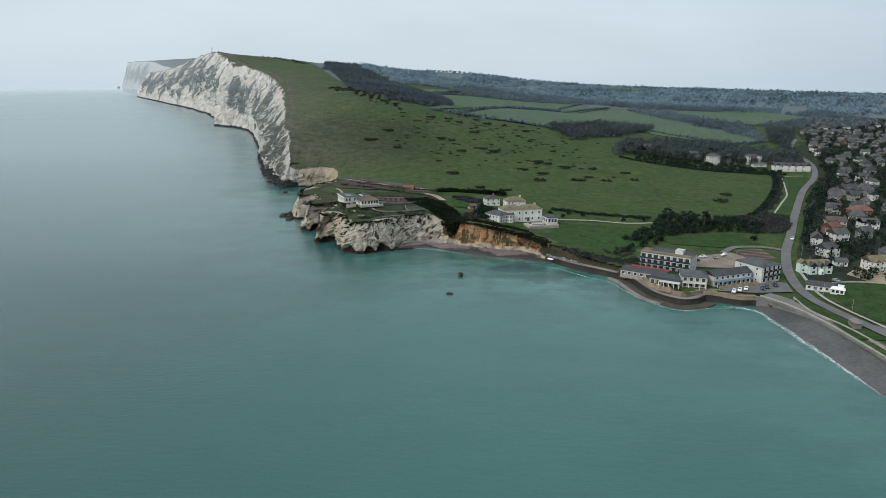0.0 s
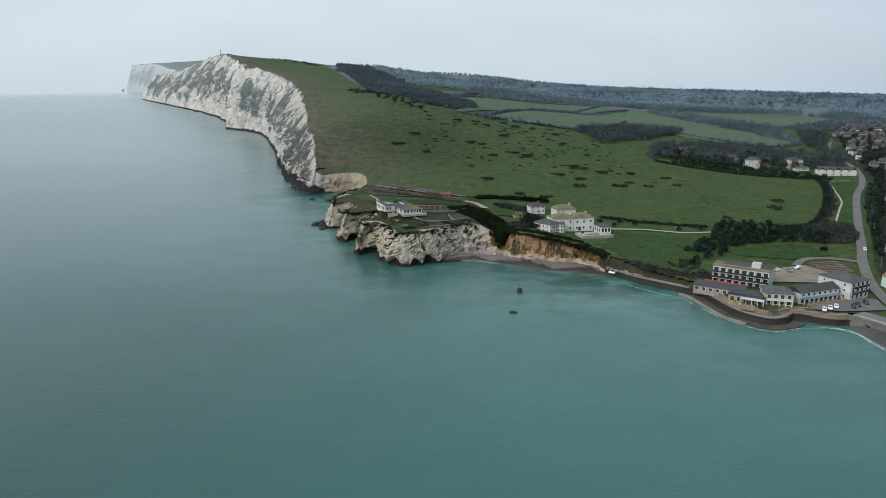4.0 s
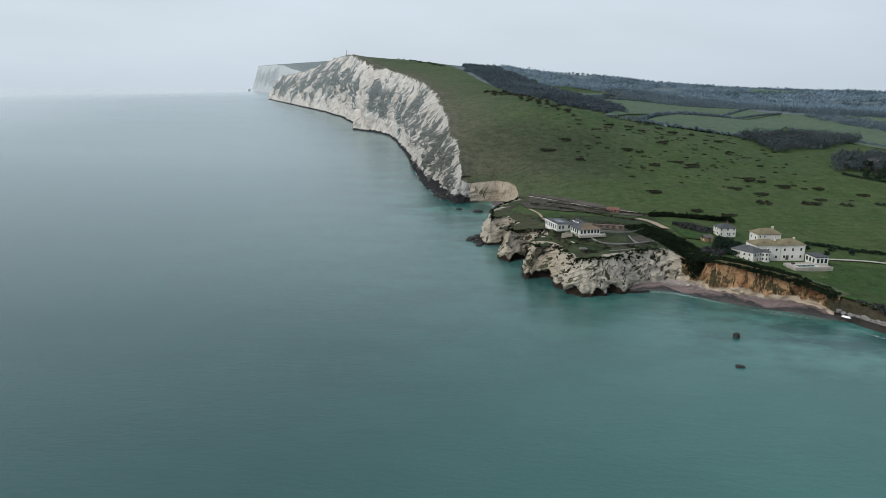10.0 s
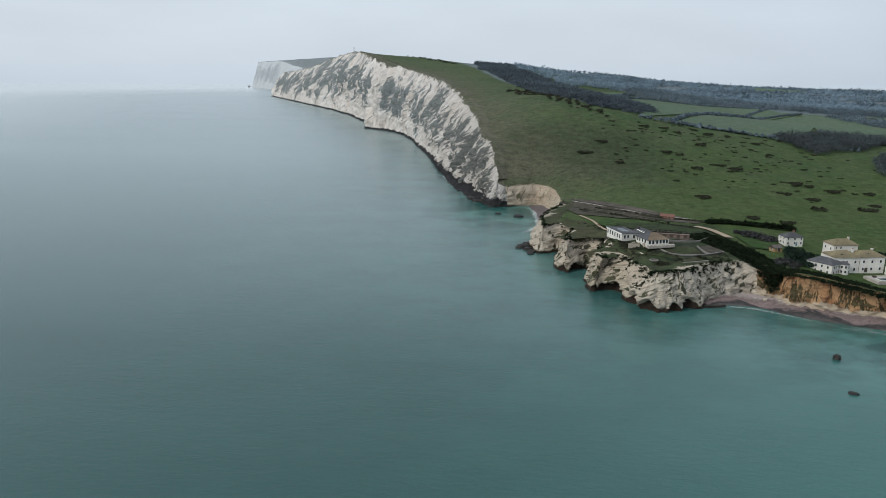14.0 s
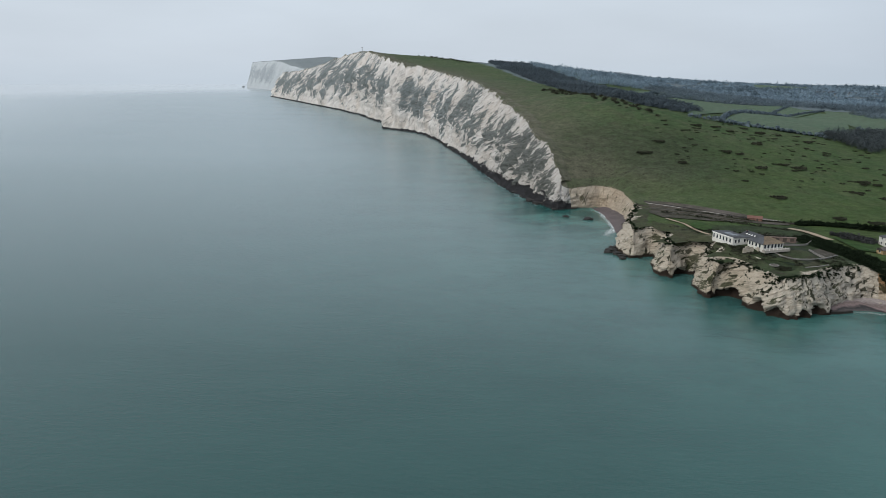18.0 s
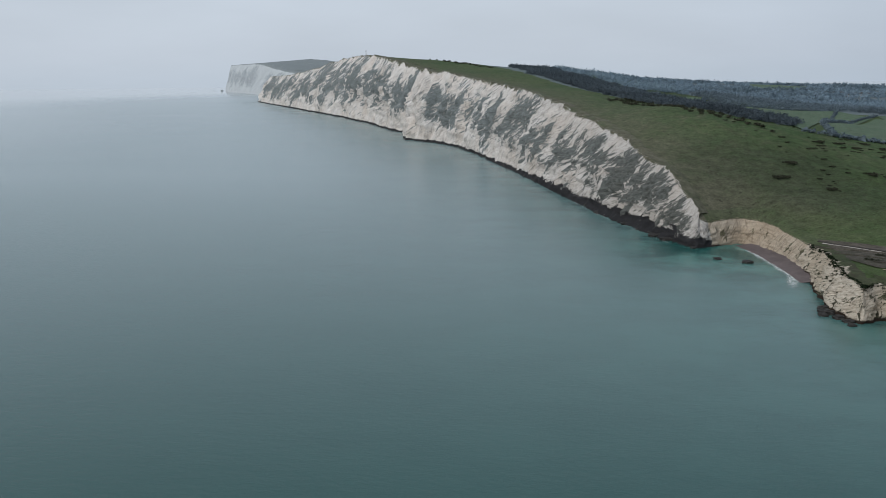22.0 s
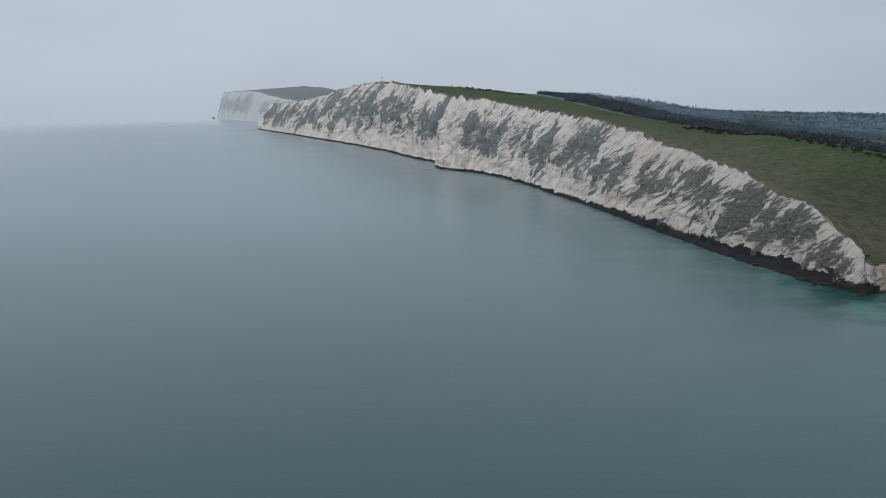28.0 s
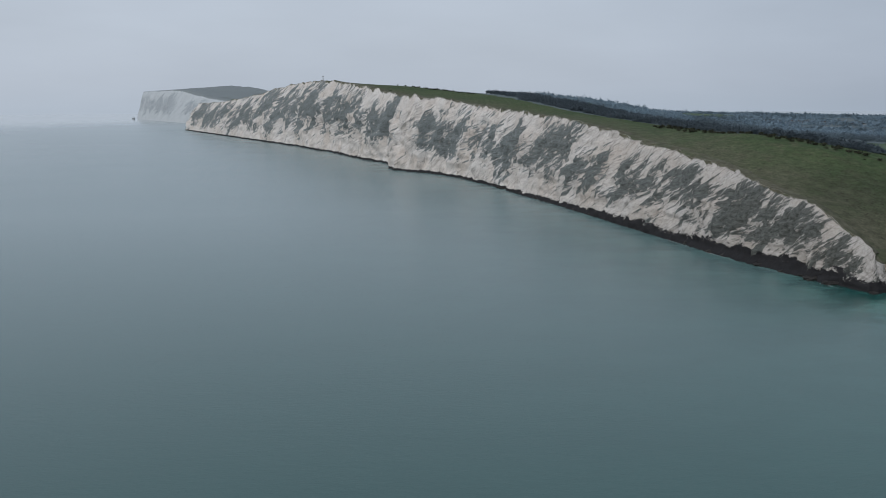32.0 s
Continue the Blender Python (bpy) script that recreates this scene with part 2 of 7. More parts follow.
    n.bump(n.mix(0.5, n.mix(0.5, beds, crack), grain), 1.0, relief, n.math('SUBTRACT', 1.0, n.math('MULTIPLY', grassed, 0.9)))
    return n.done(c, 0.9, spec=0.12)


TURF = ((0.043, 0.073, 0.029), (0.060, 0.086, 0.036), (0.076, 0.083, 0.047))
HIGH = (0.082, 0.093, 0.070)
M = {}
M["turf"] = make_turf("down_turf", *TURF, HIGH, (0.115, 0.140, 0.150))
M["lawn"] = make_turf("lawn_turf", (0.030, 0.064, 0.017), (0.038, 0.069, 0.021), (0.047, 0.067, 0.027))
# Field grass is lightened and blued so the colour suggests haze.
M["field"] = make_turf("hazed_field_turf", (0.080, 0.122, 0.078), (0.092, 0.130, 0.084), (0.104, 0.122, 0.088))
M["chalk"] = make_cliff("chalk_cliff", (0.58, 0.555, 0.53), (0.52, 0.47, 0.425), (0.28, 0.265, 0.245), (0.060, 0.065, 0.058), (0.026, 0.026, 0.028), 0.50, 0.98, 6.2, 0.034, 0.20, haze_fade=(1900, 2500), slump=(1540, 1600, 1690, 1760))
# Chalk and turf paled toward blue-grey in place of haze.
M["chalk_far"] = make_cliff("hazed_chalk", (0.44, 0.465, 0.48), (0.40, 0.425, 0.445), (0.35, 0.375, 0.39), (0.28, 0.305, 0.32), (0.2, 0.22, 0.23), 0.42, 0.6, 0.1, 0.016, 0.08, 0.0, ((0.19, 0.215, 0.222), (0.20, 0.225, 0.23), (0.205, 0.225, 0.225)))
M["chalk_head"] = make_cliff("headland_chalk", (0.47, 0.42, 0.35), (0.39, 0.335, 0.262), (0.19, 0.155, 0.115), (0.045, 0.048, 0.026), (0.03, 0.022, 0.017), 0.16, 0.42, 1.3, 0.16, 0.8, 0.9, ((0.036, 0.052, 0.022), (0.060, 0.062, 0.034), (0.050, 0.044, 0.030)), 0.30, relief=0.9, bare=0.035)
M["chalk_cove"] = make_cliff("cove_chalk", (0.40, 0.345, 0.275), (0.31, 0.25, 0.185), (0.20, 0.16, 0.115), (0.07, 0.066, 0.04), (0.04, 0.03, 0.025), 0.18, 1.3, 2.0, 0.07, 0.4, relief=1.0)
M["clay"] = make_cliff("orange_clay", (0.40, 0.25, 0.135), (0.235, 0.094, 0.043), (0.075, 0.036, 0.024), (0.05, 0.046, 0.024), (0.46, 0.38, 0.29), 0.30, 1.57, 5.2, 0.12, 0.30, 0.5, None, 0.14, 0.42, tone=0.055)


def make_leaf(name, colour, vary=0.4, scale=0.2, through_light=0.4):
    """Foliage that lets part of the light through; tone varies from clump to clump."""
    n = Nodes(name)
    big = n.ramp(n.noise(scale * 0.3, 4, 0.6), (0.3, 1 - vary), (0.7, 1 + vary))
    isle = n.ramp(n.put("NewGeometry").outputs["Random Per Island"], (0.0, 1 - vary * 0.3), (1.0, 1 + vary * 0.3))
    c = n.mix(1.0, n.mix(1.0, colour, big, 'MULTIPLY'), isle, 'MULTIPLY')
    n.done(c, 0.95, spec=0.03)
    leaf, join = n.put("BsdfTranslucent"), n.put("MixShader")
    n.link(c, leaf.inputs["Color"])
    join.inputs[0].default_value = through_light
    n.link(n.b.outputs[0], join.inputs[1])
    n.link(leaf.outputs[0], join.inputs[2])
    n.link(join.outputs[0], n.t.nodes["Material Output"].inputs["Surface"])
    return n.mat


# ---- the lie of the land ----
# coast from west to east: x, y at the water line and the height of the brink
COAST_FAR = [(-1778, 4708, 115), (-1862, 4420, 136), (-1852, 4250, 145), (-1745, 4060, 148), (-1634, 3897, 149), (-1538, 3753, 150), (-1449, 3620, 144), (-1350, 3480, 128), (-1240, 3350, 110),
             (-1140, 3200, 97), (-1100, 3020, 92), (-1130, 2860, 91), (-1150, 2800, 92)]
COAST_MAIN = [(-1155, 2790, 92.5), (-985, 2500, 102.5), (-845, 2265, 124), (-712, 2035, 149), (-608, 1850, 149.5), (-524, 1685, 141), (-450, 1515, 125.5), (-404, 1425, 115.5), (-394, 1322, 114.5),
              (-346, 1270, 111.5), (-302, 1208, 102.5), (-271, 1122, 96), (-243, 1030, 92.5), (-221, 955, 87.5), (-201, 882, 79.5), (-188, 832, 71.5), (-169, 758, 64.5), (-155, 700, 57),
              (-143, 660, 49), (-130, 626, 43), (-119, 596, 30.5), (-106, 573, 19.5)]
COAST_COVE = [(-96, 572, 14), (-84, 581, 15.9), (-71, 585, 16.5), (-63, 571, 15.9), (-58, 546, 14), (-58, 516, 14)]
COAST_HEAD = [(-59, 512, 14), (-63, 494, 16.6), (-69, 474, 17.3), (-74, 448, 16.6), (-68, 429, 16), (-54, 433, 15.4), (-59, 402, 16.1), (-53, 389, 16.7), (-41, 398, 16.1),
              (-43, 377, 16.7), (-41, 355, 16.7), (-32, 357, 16.1), (-22, 333, 16.7), (-9, 330, 16.8), (6, 338, 16.8), (15, 349, 16.2), (31, 359, 15.5), (44, 357, 12.2)]
COAST_CLAY = [(44, 352, 13), (50, 347, 14.9), (60, 342, 14.3), (72, 339, 12.4), (87, 332, 10.4), (98, 319, 7.9)]
# heights inland: x, y, z
INLAND = [(-24, 392, 22.4), (-32, 402, 21.6), (-8, 398, 20.6), (-14, 384, 22), (-33, 379, 22.6), (-18, 372, 21.5), (-4, 379, 20.5), (14, 374, 18.3), (20, 362, 17.2),
          (12, 466, 15.5), (-40, 440, 19), (-48, 419, 18.6), (-42, 484, 16.8), (-20, 524, 17.5), (50, 530, 18.8), (-47, 588, 29.5), (72, 424, 12), (90, 368, 8.8),
          (112, 368, 8.6), (82, 396, 11.5), (160, 376, 7.3), (154, 517, 15), (249, 457, 11), (168, 560, 14.5), (120, 572, 18.5), (300, 592, 12.5), (345, 611, 11),
          (250, 360, 7), (232, 300, 4.5), (194, 290, 4), (40, 400, 15.5), (46, 450, 14.5), (-70, 610, 27)]
INLAND_B = [(-543, 1845, 151), (-384, 1692, 138), (-244, 1680, 122.6), (-134, 1525, 116.1), (-48, 1396, 103.5), (-79, 802, 82.2), (-51, 736, 73.7), (17, 737, 63.5), (80, 772, 54.3),
            (177, 780, 38.4), (245, 1161, 37.2), (33, 1157, 73.2), (479, 1040, 29.2), (484, 1628, 34.8), (136, 1748, 60.3), (-210, 2215, 90.6), (955, 936, 22.8), (1195, 1766, 33.2),
            (-678, 2706, 91.6), (-1385, 4008, 93.6), (143, 315, 3.9), (203, 289, 3.9), (228, 254, 3.9), (409, 326, 6.2), (596, 337, 23.9), (485, 124, 4.9), (1794, 1193, 38.4),
            (-915, 4459, 97.3)]
INLAND_C = [(-516, 4206, 112.8), (-257, 3985, 87.5), (40, 3630, 66.1), (284, 3367, 63.1), (512, 2909, 28.8), (823, 2341, 34.2), (1104, 1776, 34.2), (1294, 1517, 32.8), (1652, 1283, 34.9),
            (-100, 2730, 47), (356, 2244, 29.7), (705, 1629, 26.5), (-562, 4649, 130.6), (-225, 4656, 108.3), (139, 4649, 99.7), (398, 4627, 73.5), (592, 4607, 54.5), (744, 4586, 33.4),
            (895, 4560, 23.9), (1116, 4513, 10.6), (1330, 4456, 3.3), (1602, 4367, 14), (1764, 4307, 14.4), (1919, 4241, 3), (2207, 4102, 3), (2469, 3954, 3), (2611, 3862, 3),
            (2801, 2930, 3), (2281, 2474, 13.1)]
SEAWALL = [(100.7, 313.2), (117.6, 291.6), (135.1, 274.6), (137.3, 250.7), (150.5, 236.8), (161.5, 243.5), (174.7, 238.2), (184.6, 237.3), (191.8, 223.4),
           (197.6, 199.6), (197.7, 161.7), (198.4, 104.4)]


def smooth_line(points, step):
    """Points along a curve through the given ones, about step apart (step may be a function of place)."""
    p = [np.array(q, float) for q in points]
    p = [2 * p[0] - p[1]] + p + [2 * p[-1] - p[-2]]
    out = []
    for a, b, c, d in zip(p, p[1:], p[2:], p[3:]):
        length = np.linalg.norm((c - b)[:2])
        n = max(2, int(length / (step((b + c) / 2) if callable(step) else step)))
        for i in range(n):
            t = i / n
            out.append(0.5 * ((2 * b) + (c - a) * t + (2 * a - 5 * b + 4 * c - d) * t * t + (3 * b - a - 3 * c + d) * t ** 3))
    out.append(p[-2])
    return np.array(out)


def fbm(x, y, z=0.0, octaves=4):
    return noise.fractal(Vector((x, y, z)), 1.0, 2.1, octaves)


def brink(points, lean):
    """The line of the brink: each coast point moved inland by lean times its height."""
    d = np.gradient(points[:, :2], axis=0)
    n = np.stack([-d[:, 1], d[:, 0]], 1)
    n /= np.linalg.norm(n, axis=1)[:, None] + 1e-9
    return points[:, :2] + n * (points[:, 2:3] * lean), n


def main_lean(y):
    """How far the down's cliff leans back, from its near end to its far, higher one."""
    return np.interp(y, (600, 850, 955, 1030, 1122, 1208, 1650, 2000), (0.46, 0.43, 0.335, 0.305, 0.29, 0.25, 0.25, 0.53))


LEANS = {"far": 0.45, "main": 0.58, "cove": 0.4, "head": 0.40, "clay": 0.45}
ctrl = [np.array(INLAND + INLAND_B + INLAND_C, float)]
for key, pts in (("far", COAST_FAR), ("main", COAST_MAIN), ("cove", COAST_COVE), ("head", COAST_HEAD), ("clay", COAST_CLAY)):
    pts = np.array(pts, float)
    xy, _ = brink(pts, LEANS[key] if key != "main" else main_lean(pts[:, 1])[:, None])
    ctrl.append(np.concatenate([xy, pts[:, 2:3]], 1))
ctrl = np.concatenate(ctrl)
gap = np.linalg.norm(ctrl[:, None, :2] - ctrl[None, :, :2], axis=2)
RBF_W = np.linalg.solve(np.block([[gap - 4.0 * np.eye(len(ctrl)), np.ones((len(ctrl), 1))], [np.ones((1, len(ctrl))), np.zeros((1, 1))]]),
                        np.append(ctrl[:, 2], 0.0))


def lie(x, y):
    """Height of the open ground (arrays or numbers)."""
    x, y = np.asarray(x, float), np.asarray(y, float)
    r = np.sqrt((x[..., None] - ctrl[:, 0]) ** 2 + (y[..., None] - ctrl[:, 1]) ** 2)
    return np.maximum(r @ RBF_W[:-1] + RBF_W[-1], 2.6)


def h(x, y):
    return float(lie(x, y))


def mesh_of(name, verts, faces, material, uv=None, smooth=True, attrs=None):
    me = bpy.data.meshes.new(name)
    me.from_pydata([tuple(map(float, v)) for v in verts], [], [tuple(int(i) for i in f) for f in faces])
    me.materials.append(material)
    if smooth:
        me.polygons.foreach_set("use_smooth", [True] * len(me.polygons))
    if uv is not None:
        layer = me.uv_layers.new(name="UVMap")
        loops = np.empty(len(me.loops), int)
        me.loops.foreach_get("vertex_index", loops)
        layer.data.foreach_set("uv", np.asarray(uv, np.float32)[loops].ravel())
    for key, values in (attrs or {}).items():
        a = me.attributes.new(key, 'FLOAT', 'POINT')
        a.data.foreach_set("value", np.asarray(values, np.float32))
    me.update()
    return me


def fbm3(x, y, z, k, octaves=5):
    v, a = 0.0, 1.0
    for _ in range(octaves):
        v += a * noise.noise(Vector((x * k, y * k, z * k)))
        a *= 0.55
        k *= 2.07
    return v


def ridge(x, y, z, k, octaves=4):
    """Sharp-backed noise: ribs and clefts, about -1 to 1."""
    v, a = 0.0, 1.0
    for _ in range(octaves):
        v += a * (1 - 2.6 * abs(noise.noise(Vector((x * k, y * k, z * k)))))
        a *= 0.5
        k *= 2.1
    return v * 0.55


def coast_step(p):
    return max(1.05, np.hypot(p[0] + 180, p[1] - 100) * 0.0036)


# one line for the whole coast, cut into its cliffs: points, lean, roughness, weed, gullies, material, name, label
STRETCHES = [
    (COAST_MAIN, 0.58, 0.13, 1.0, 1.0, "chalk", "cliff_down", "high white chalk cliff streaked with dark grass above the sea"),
    (COAST_COVE[1:-1], 0.36, 0.12, 0.1, 1.0, "chalk_cove", "cliff_cove", "buff crumbling chalk cliff round a small cove"),
    (COAST_HEAD[:-1], 0.40, 0.14, 1.0, 0.0, "chalk_head", "cliff_headland", "cream chalk headland cliff with sea caves at its foot"),
    ([COAST_HEAD[-1]] + COAST_CLAY[1:], 0.40, 0.20, 0.5, 0.3, "clay", "cliff_clay", "orange-brown clay cliff slumping onto a pebble beach")]
CAVES = [(-63, 424, 6.0, 7.5, 5.0), (-57.5, 389, 5.0, 6.0, 4.0), (-43, 390, 8.0, 9.0, 8.0), (-41.5, 353, 4.5, 6.5, 4.0), (-33, 353, 7.0, 8.0, 7.0), (-25, 337, 6.0, 7.5, 5.0),
         (-18, 331.5, 5.0, 6.5, 4.0), (-5, 330.5, 4.0, 5.0, 3.0), (3, 335.4, 4.5, 6.0, 4.0), (-71.9, 461, 6.0, 6.0, 4.0)]
whole = [p for st in STRETCHES for p in st[0]]
line = smooth_line(whole, coast_step)
ends = np.cumsum([len(st[0]) for st in STRETCHES])
knots = np.array(whole, float)
near_knot = np.array([np.argmin(np.hypot(knots[:, 0] - x, knots[:, 1] - y)) for x, y, _ in line])
# walk on along the line: the stretch of a sample never runs backwards
which = np.maximum.accumulate(np.searchsorted(ends, near_knot, side="right"))


def soften(v, times):
    v = np.array(v, float)
    for _ in range(times):
        v[1:-1] = (v[:-2] + 2 * v[1:-1] + v[2:]) / 4
    return v


lean_s, rough_s, weed_s, gully_s = (soften([STRETCHES[k][c] for k in which], 30) for c in (1, 2, 3, 4))
down = soften(which == 0, 30)
lean_s = lean_s * (1 - down) + main_lean(line[:, 1]) * down
_, inland = brink(line, 0.5)
inland = soften(inland, 14)
inland /= np.linalg.norm(inland, axis=1)[:, None]
sl = np.concatenate([[0], np.cumsum(np.linalg.norm(np.diff(line[:, :2], axis=0), axis=1))])
ROWS, RIMS = 40, (0.0, 0.08, 0.2, 0.4, 0.7, 1.0)
cols = []
for i, (x, y, zc) in enumerate(line):
    nx, ny = inland[i]
    lean, rough = lean_s[i], rough_s[i] * zc
    big = zc > 30
    zc = zc * (1 + (0.035 if big else 0.06) * fbm3(sl[i], 0, 3, 0.03)) + (((0.028 if y < 1600 else 0.008) if big else 0.022) * zc + 0.6) * ridge(sl[i], 7, 0, 0.05, 4)
    k1 = 0.02 if big else 0.06
    scale = max(zc, 14.0)
    col = []
    for j in range(ROWS):
        q = j / (ROWS - 1)
        z = -3.0 + (zc + 3.0) * q
        prof = (0.62 * q + 0.38 * q * q) if big else q ** 1.1
        # ribs that slant with the bedding, blocks, and fine crags
        slant = sl[i] - z * (0.6 if big else 1.0)
        rib = ridge(slant, z * 0.25, 1.0, 1.7 / scale, 4)
        blocks = fbm3(x + nx * 5, y + ny * 5, z * 0.8, 2.4 / scale, 4)
        crag = ridge(x, y, z * 1.4, 6.0 / scale, 3)
        env = (0.25 + 0.75 * math.sin(math.pi * min(1.0, 0.06 + q * 0.9)))
        off = lean * zc * prof - rough * env * (0.8 * rib + 0.8 * blocks + 0.5 * crag)
        if big:
            off -= (1.5 if y < 1100 else 0.8) * env * ridge(slant, z * 0.5, 5.0, 0.11, 3)
        else:
            off -= 0.42 * env * ridge(sl[i] * 0.2, z * 1.5 + sl[i] * 0.35, 3.0, 0.4, 3)
        off += gully_s[i] * max(0.0, fbm3(sl[i], 2, 0, 0.9 / scale, 3)) * math.sin(math.pi * q) * zc * 0.07
        hollow = 0.0
        for cx, cy, cw, ch, cd in CAVES:
            a = math.hypot(x - cx, y - cy) / cw
            if a < 1 and z < ch * (1 - a * a):
                deep_in = min(1.0, (ch * (1 - a * a) - z) / 1.2)
                off += cd * (1 - a * a) * deep_in
                hollow = max(hollow, deep_in)
        if big and 0.2 < weed_s[i]:
            off -= 2.2 * max(0.0, 1 - max(z, 0) / 5.0)
        # Cave hollows are coloured dark like the weed, to stand for shade.
        col.append((x + nx * off, y + ny * off, z + rough * 0.12 * crag * env, sl[i], z, 2.2 * hollow + weed_s[i] * (1.0 if not big else 0.42 + 0.75 * min(1.0, max(0.0, (1000 - y) / 300))), q))
    cols.append(col)
# turf rims, all heights of the ground in one call
rim_w = np.array([max(13.0, np.hypot(p[0] + 180, p[1] - 100) * 0.022) for p in line])
tops = np.array([c[-1][:3] for c in cols])
for k, f in enumerate(RIMS):
    fx, fy = tops[:, 0] + inland[:, 0] * rim_w * f, tops[:, 1] + inland[:, 1] * rim_w * f
    g = lie(fx, fy)
    g0_ = lie(tops[:, 0], tops[:, 1])
    fz = g + 0.45 - (1.6 if f == 1.0 else 0.0) + (tops[:, 2] - g0_) * (1 - f) ** 2.5
    for i in range(len(cols)):
        cols[i].append((fx[i], fy[i], fz[i] + (0.12 * fbm3(fx[i], fy[i], 0, 0.3, 2) if f < 1 else 0), sl[i], 300 + rim_w[i] * f, 0.0, 1.0 + 0.22 * f))
PER = ROWS + len(RIMS)


def dark_turf(x, y):
    """Where the turf is made darker, in the hollow above the cove."""
    return 0.85 * np.exp(-((x + 45) / 85) ** 4 - ((y - 632) / 66) ** 4)


for k, (_, _, _, _, _, mat, name, label) in enumerate(STRETCHES):
    idx = np.nonzero(which == k)[0]
    i0, i1 = idx[0], min(idx[-1] + 1, len(cols) - 1)
    flat = np.array([v for c in cols[i0:i1 + 1] for v in c])
    faces = [(i * PER + j, (i + 1) * PER + j, (i + 1) * PER + j + 1, i * PER + j + 1) for i in range(i1 - i0) for j in range(PER - 1)]
    tagged(new(name, mesh_of(name, flat[:, :3], faces, M[mat], flat[:, 3:5], True, {"weed": flat[:, 5], "rise": flat[:, 6], "edge": np.full(len(flat), 1.0 if k == 0 else 0.4), "rough": dark_turf(flat[:, 0], flat[:, 1])})), label, "cliff", kind="structure")

# the far headland, with haze painted into its chalk and turf colours
far_line = smooth_line(COAST_FAR, 20.0)
_, far_in = brink(far_line, 0.5)
far_v, far_uv, far_q = [], [], []
for i, (x, y, zc) in enumerate(far_line):
    for j in range(24):
        q = min(1.0, j / 17)
        z = -3 + (zc + 3) * q
        off = (0.3 + 0.3 * min(1.0, max(0.0, (i - len(far_line) + 34) / 20))) * zc * q - 9 * ridge(i * 20.0 - z, z * 0.3, 4, 0.014, 3) * math.sin(math.pi * min(1, q * 0.9 + 0.06)) + max(0, j - 17) * 70
        fx, fy = x + far_in[i][0] * off, y + far_in[i][1] * off
        far_v.append((fx, fy, z + 2.5 * fbm3(fx, fy, 0, 0.02, 3) * q + (0 if j < 18 else (j - 17) * (8 * min(1.0, max(0.0, (y - 3250) / 750)) - 3))))
        far_uv.append((i * 20.0, z if j < 18 else 400 + off))
        far_q.append(q if j < 18 else 1.4)
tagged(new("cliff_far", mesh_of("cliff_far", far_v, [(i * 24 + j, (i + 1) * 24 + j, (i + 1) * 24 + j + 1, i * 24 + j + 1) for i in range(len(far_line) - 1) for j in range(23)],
                                M["chalk_far"], far_uv, True, {"weed": [0.0] * len(far_v), "rise": far_q})), "distant chalk headland cliff, its colours paled for haze", "cliff", kind="structure")


def inside_line():
    """Land outline a little behind the brink, closed round the far side."""
    inset = rim_w * 0.45
    parts = [far_line[::3, :2] + far_in[::3] * 90, tops[::3, :2] + inland[::3] * inset[::3, None]]
    parts.append(np.array(SEAWALL, float) + (2.5, 3.0))
    parts.append(np.array([(188, -60), (3000, -60), (2700, 1200), (2050, 2450), (1920, 3300), (1700, 3850), (1380, 4200), (900, 4450), (400, 4750), (-2350, 4990)], float))
    return np.concatenate(parts)


OUT = inside_line()


def inside(px, py):
    c = np.zeros(px.shape, bool)
    for (x0, y0), (x1, y1) in zip(OUT, np.roll(OUT, -1, 0)):
        if y0 == y1:
            continue
        c ^= ((y0 > py) != (y1 > py)) & (px < (x1 - x0) * (py - y0) / (y1 - y0) + x0)
    return c


def graded(a, b, c, d, fine, grow):
    """Grid lines from a to d, fine apart between b and c and ever wider outside."""
    mid = list(np.arange(b, c, fine))
    up, w, x = [], fine, c
    while x < d:
        up.append(x)
        w *= grow
        x += w
    down, w, x = [], fine * grow, b - fine
    while x > a:
        down.append(x)
        w *= grow
        x -= w
    return np.array(down[::-1] + mid + up + [d])


gx, gy = graded(-2280, -160, 420, 2900, 3.5, 1.035), graded(-55.8, 182.1, 900, 4900, 3.5, 1.022)
X, Y = np.meshgrid(gx, gy)
Z = np.concatenate([lie(X[i:i + 40], Y[i:i + 40]) for i in range(0, len(gy), 40)])
tiny = np.array([[noise.noise(Vector((x * 0.03, y * 0.03, 0))) for x in gx] for y in gy])
Z += tiny * np.clip((Z - 4) * 0.1, 0, 0.8)
ok = inside(X, Y)
cell_ok = ok[:-1, :-1] & ok[1:, :-1] & ok[:-1, 1:] & ok[1:, 1:]
number = -np.ones(X.shape, int)
use = np.zeros(X.shape, bool)
use[:-1, :-1] |= cell_ok
use[1:, :-1] |= cell_ok
use[:-1, 1:] |= cell_ok
use[1:, 1:] |= cell_ok
number[use] = np.arange(use.sum())
gv = np.stack([X[use], Y[use], Z[use]], 1)
ii, jj = np.nonzero(cell_ok)
gf = np.stack([number[ii, jj], number[ii, jj + 1], number[ii + 1, jj + 1], number[ii + 1, jj]], 1)
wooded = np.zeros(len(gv))
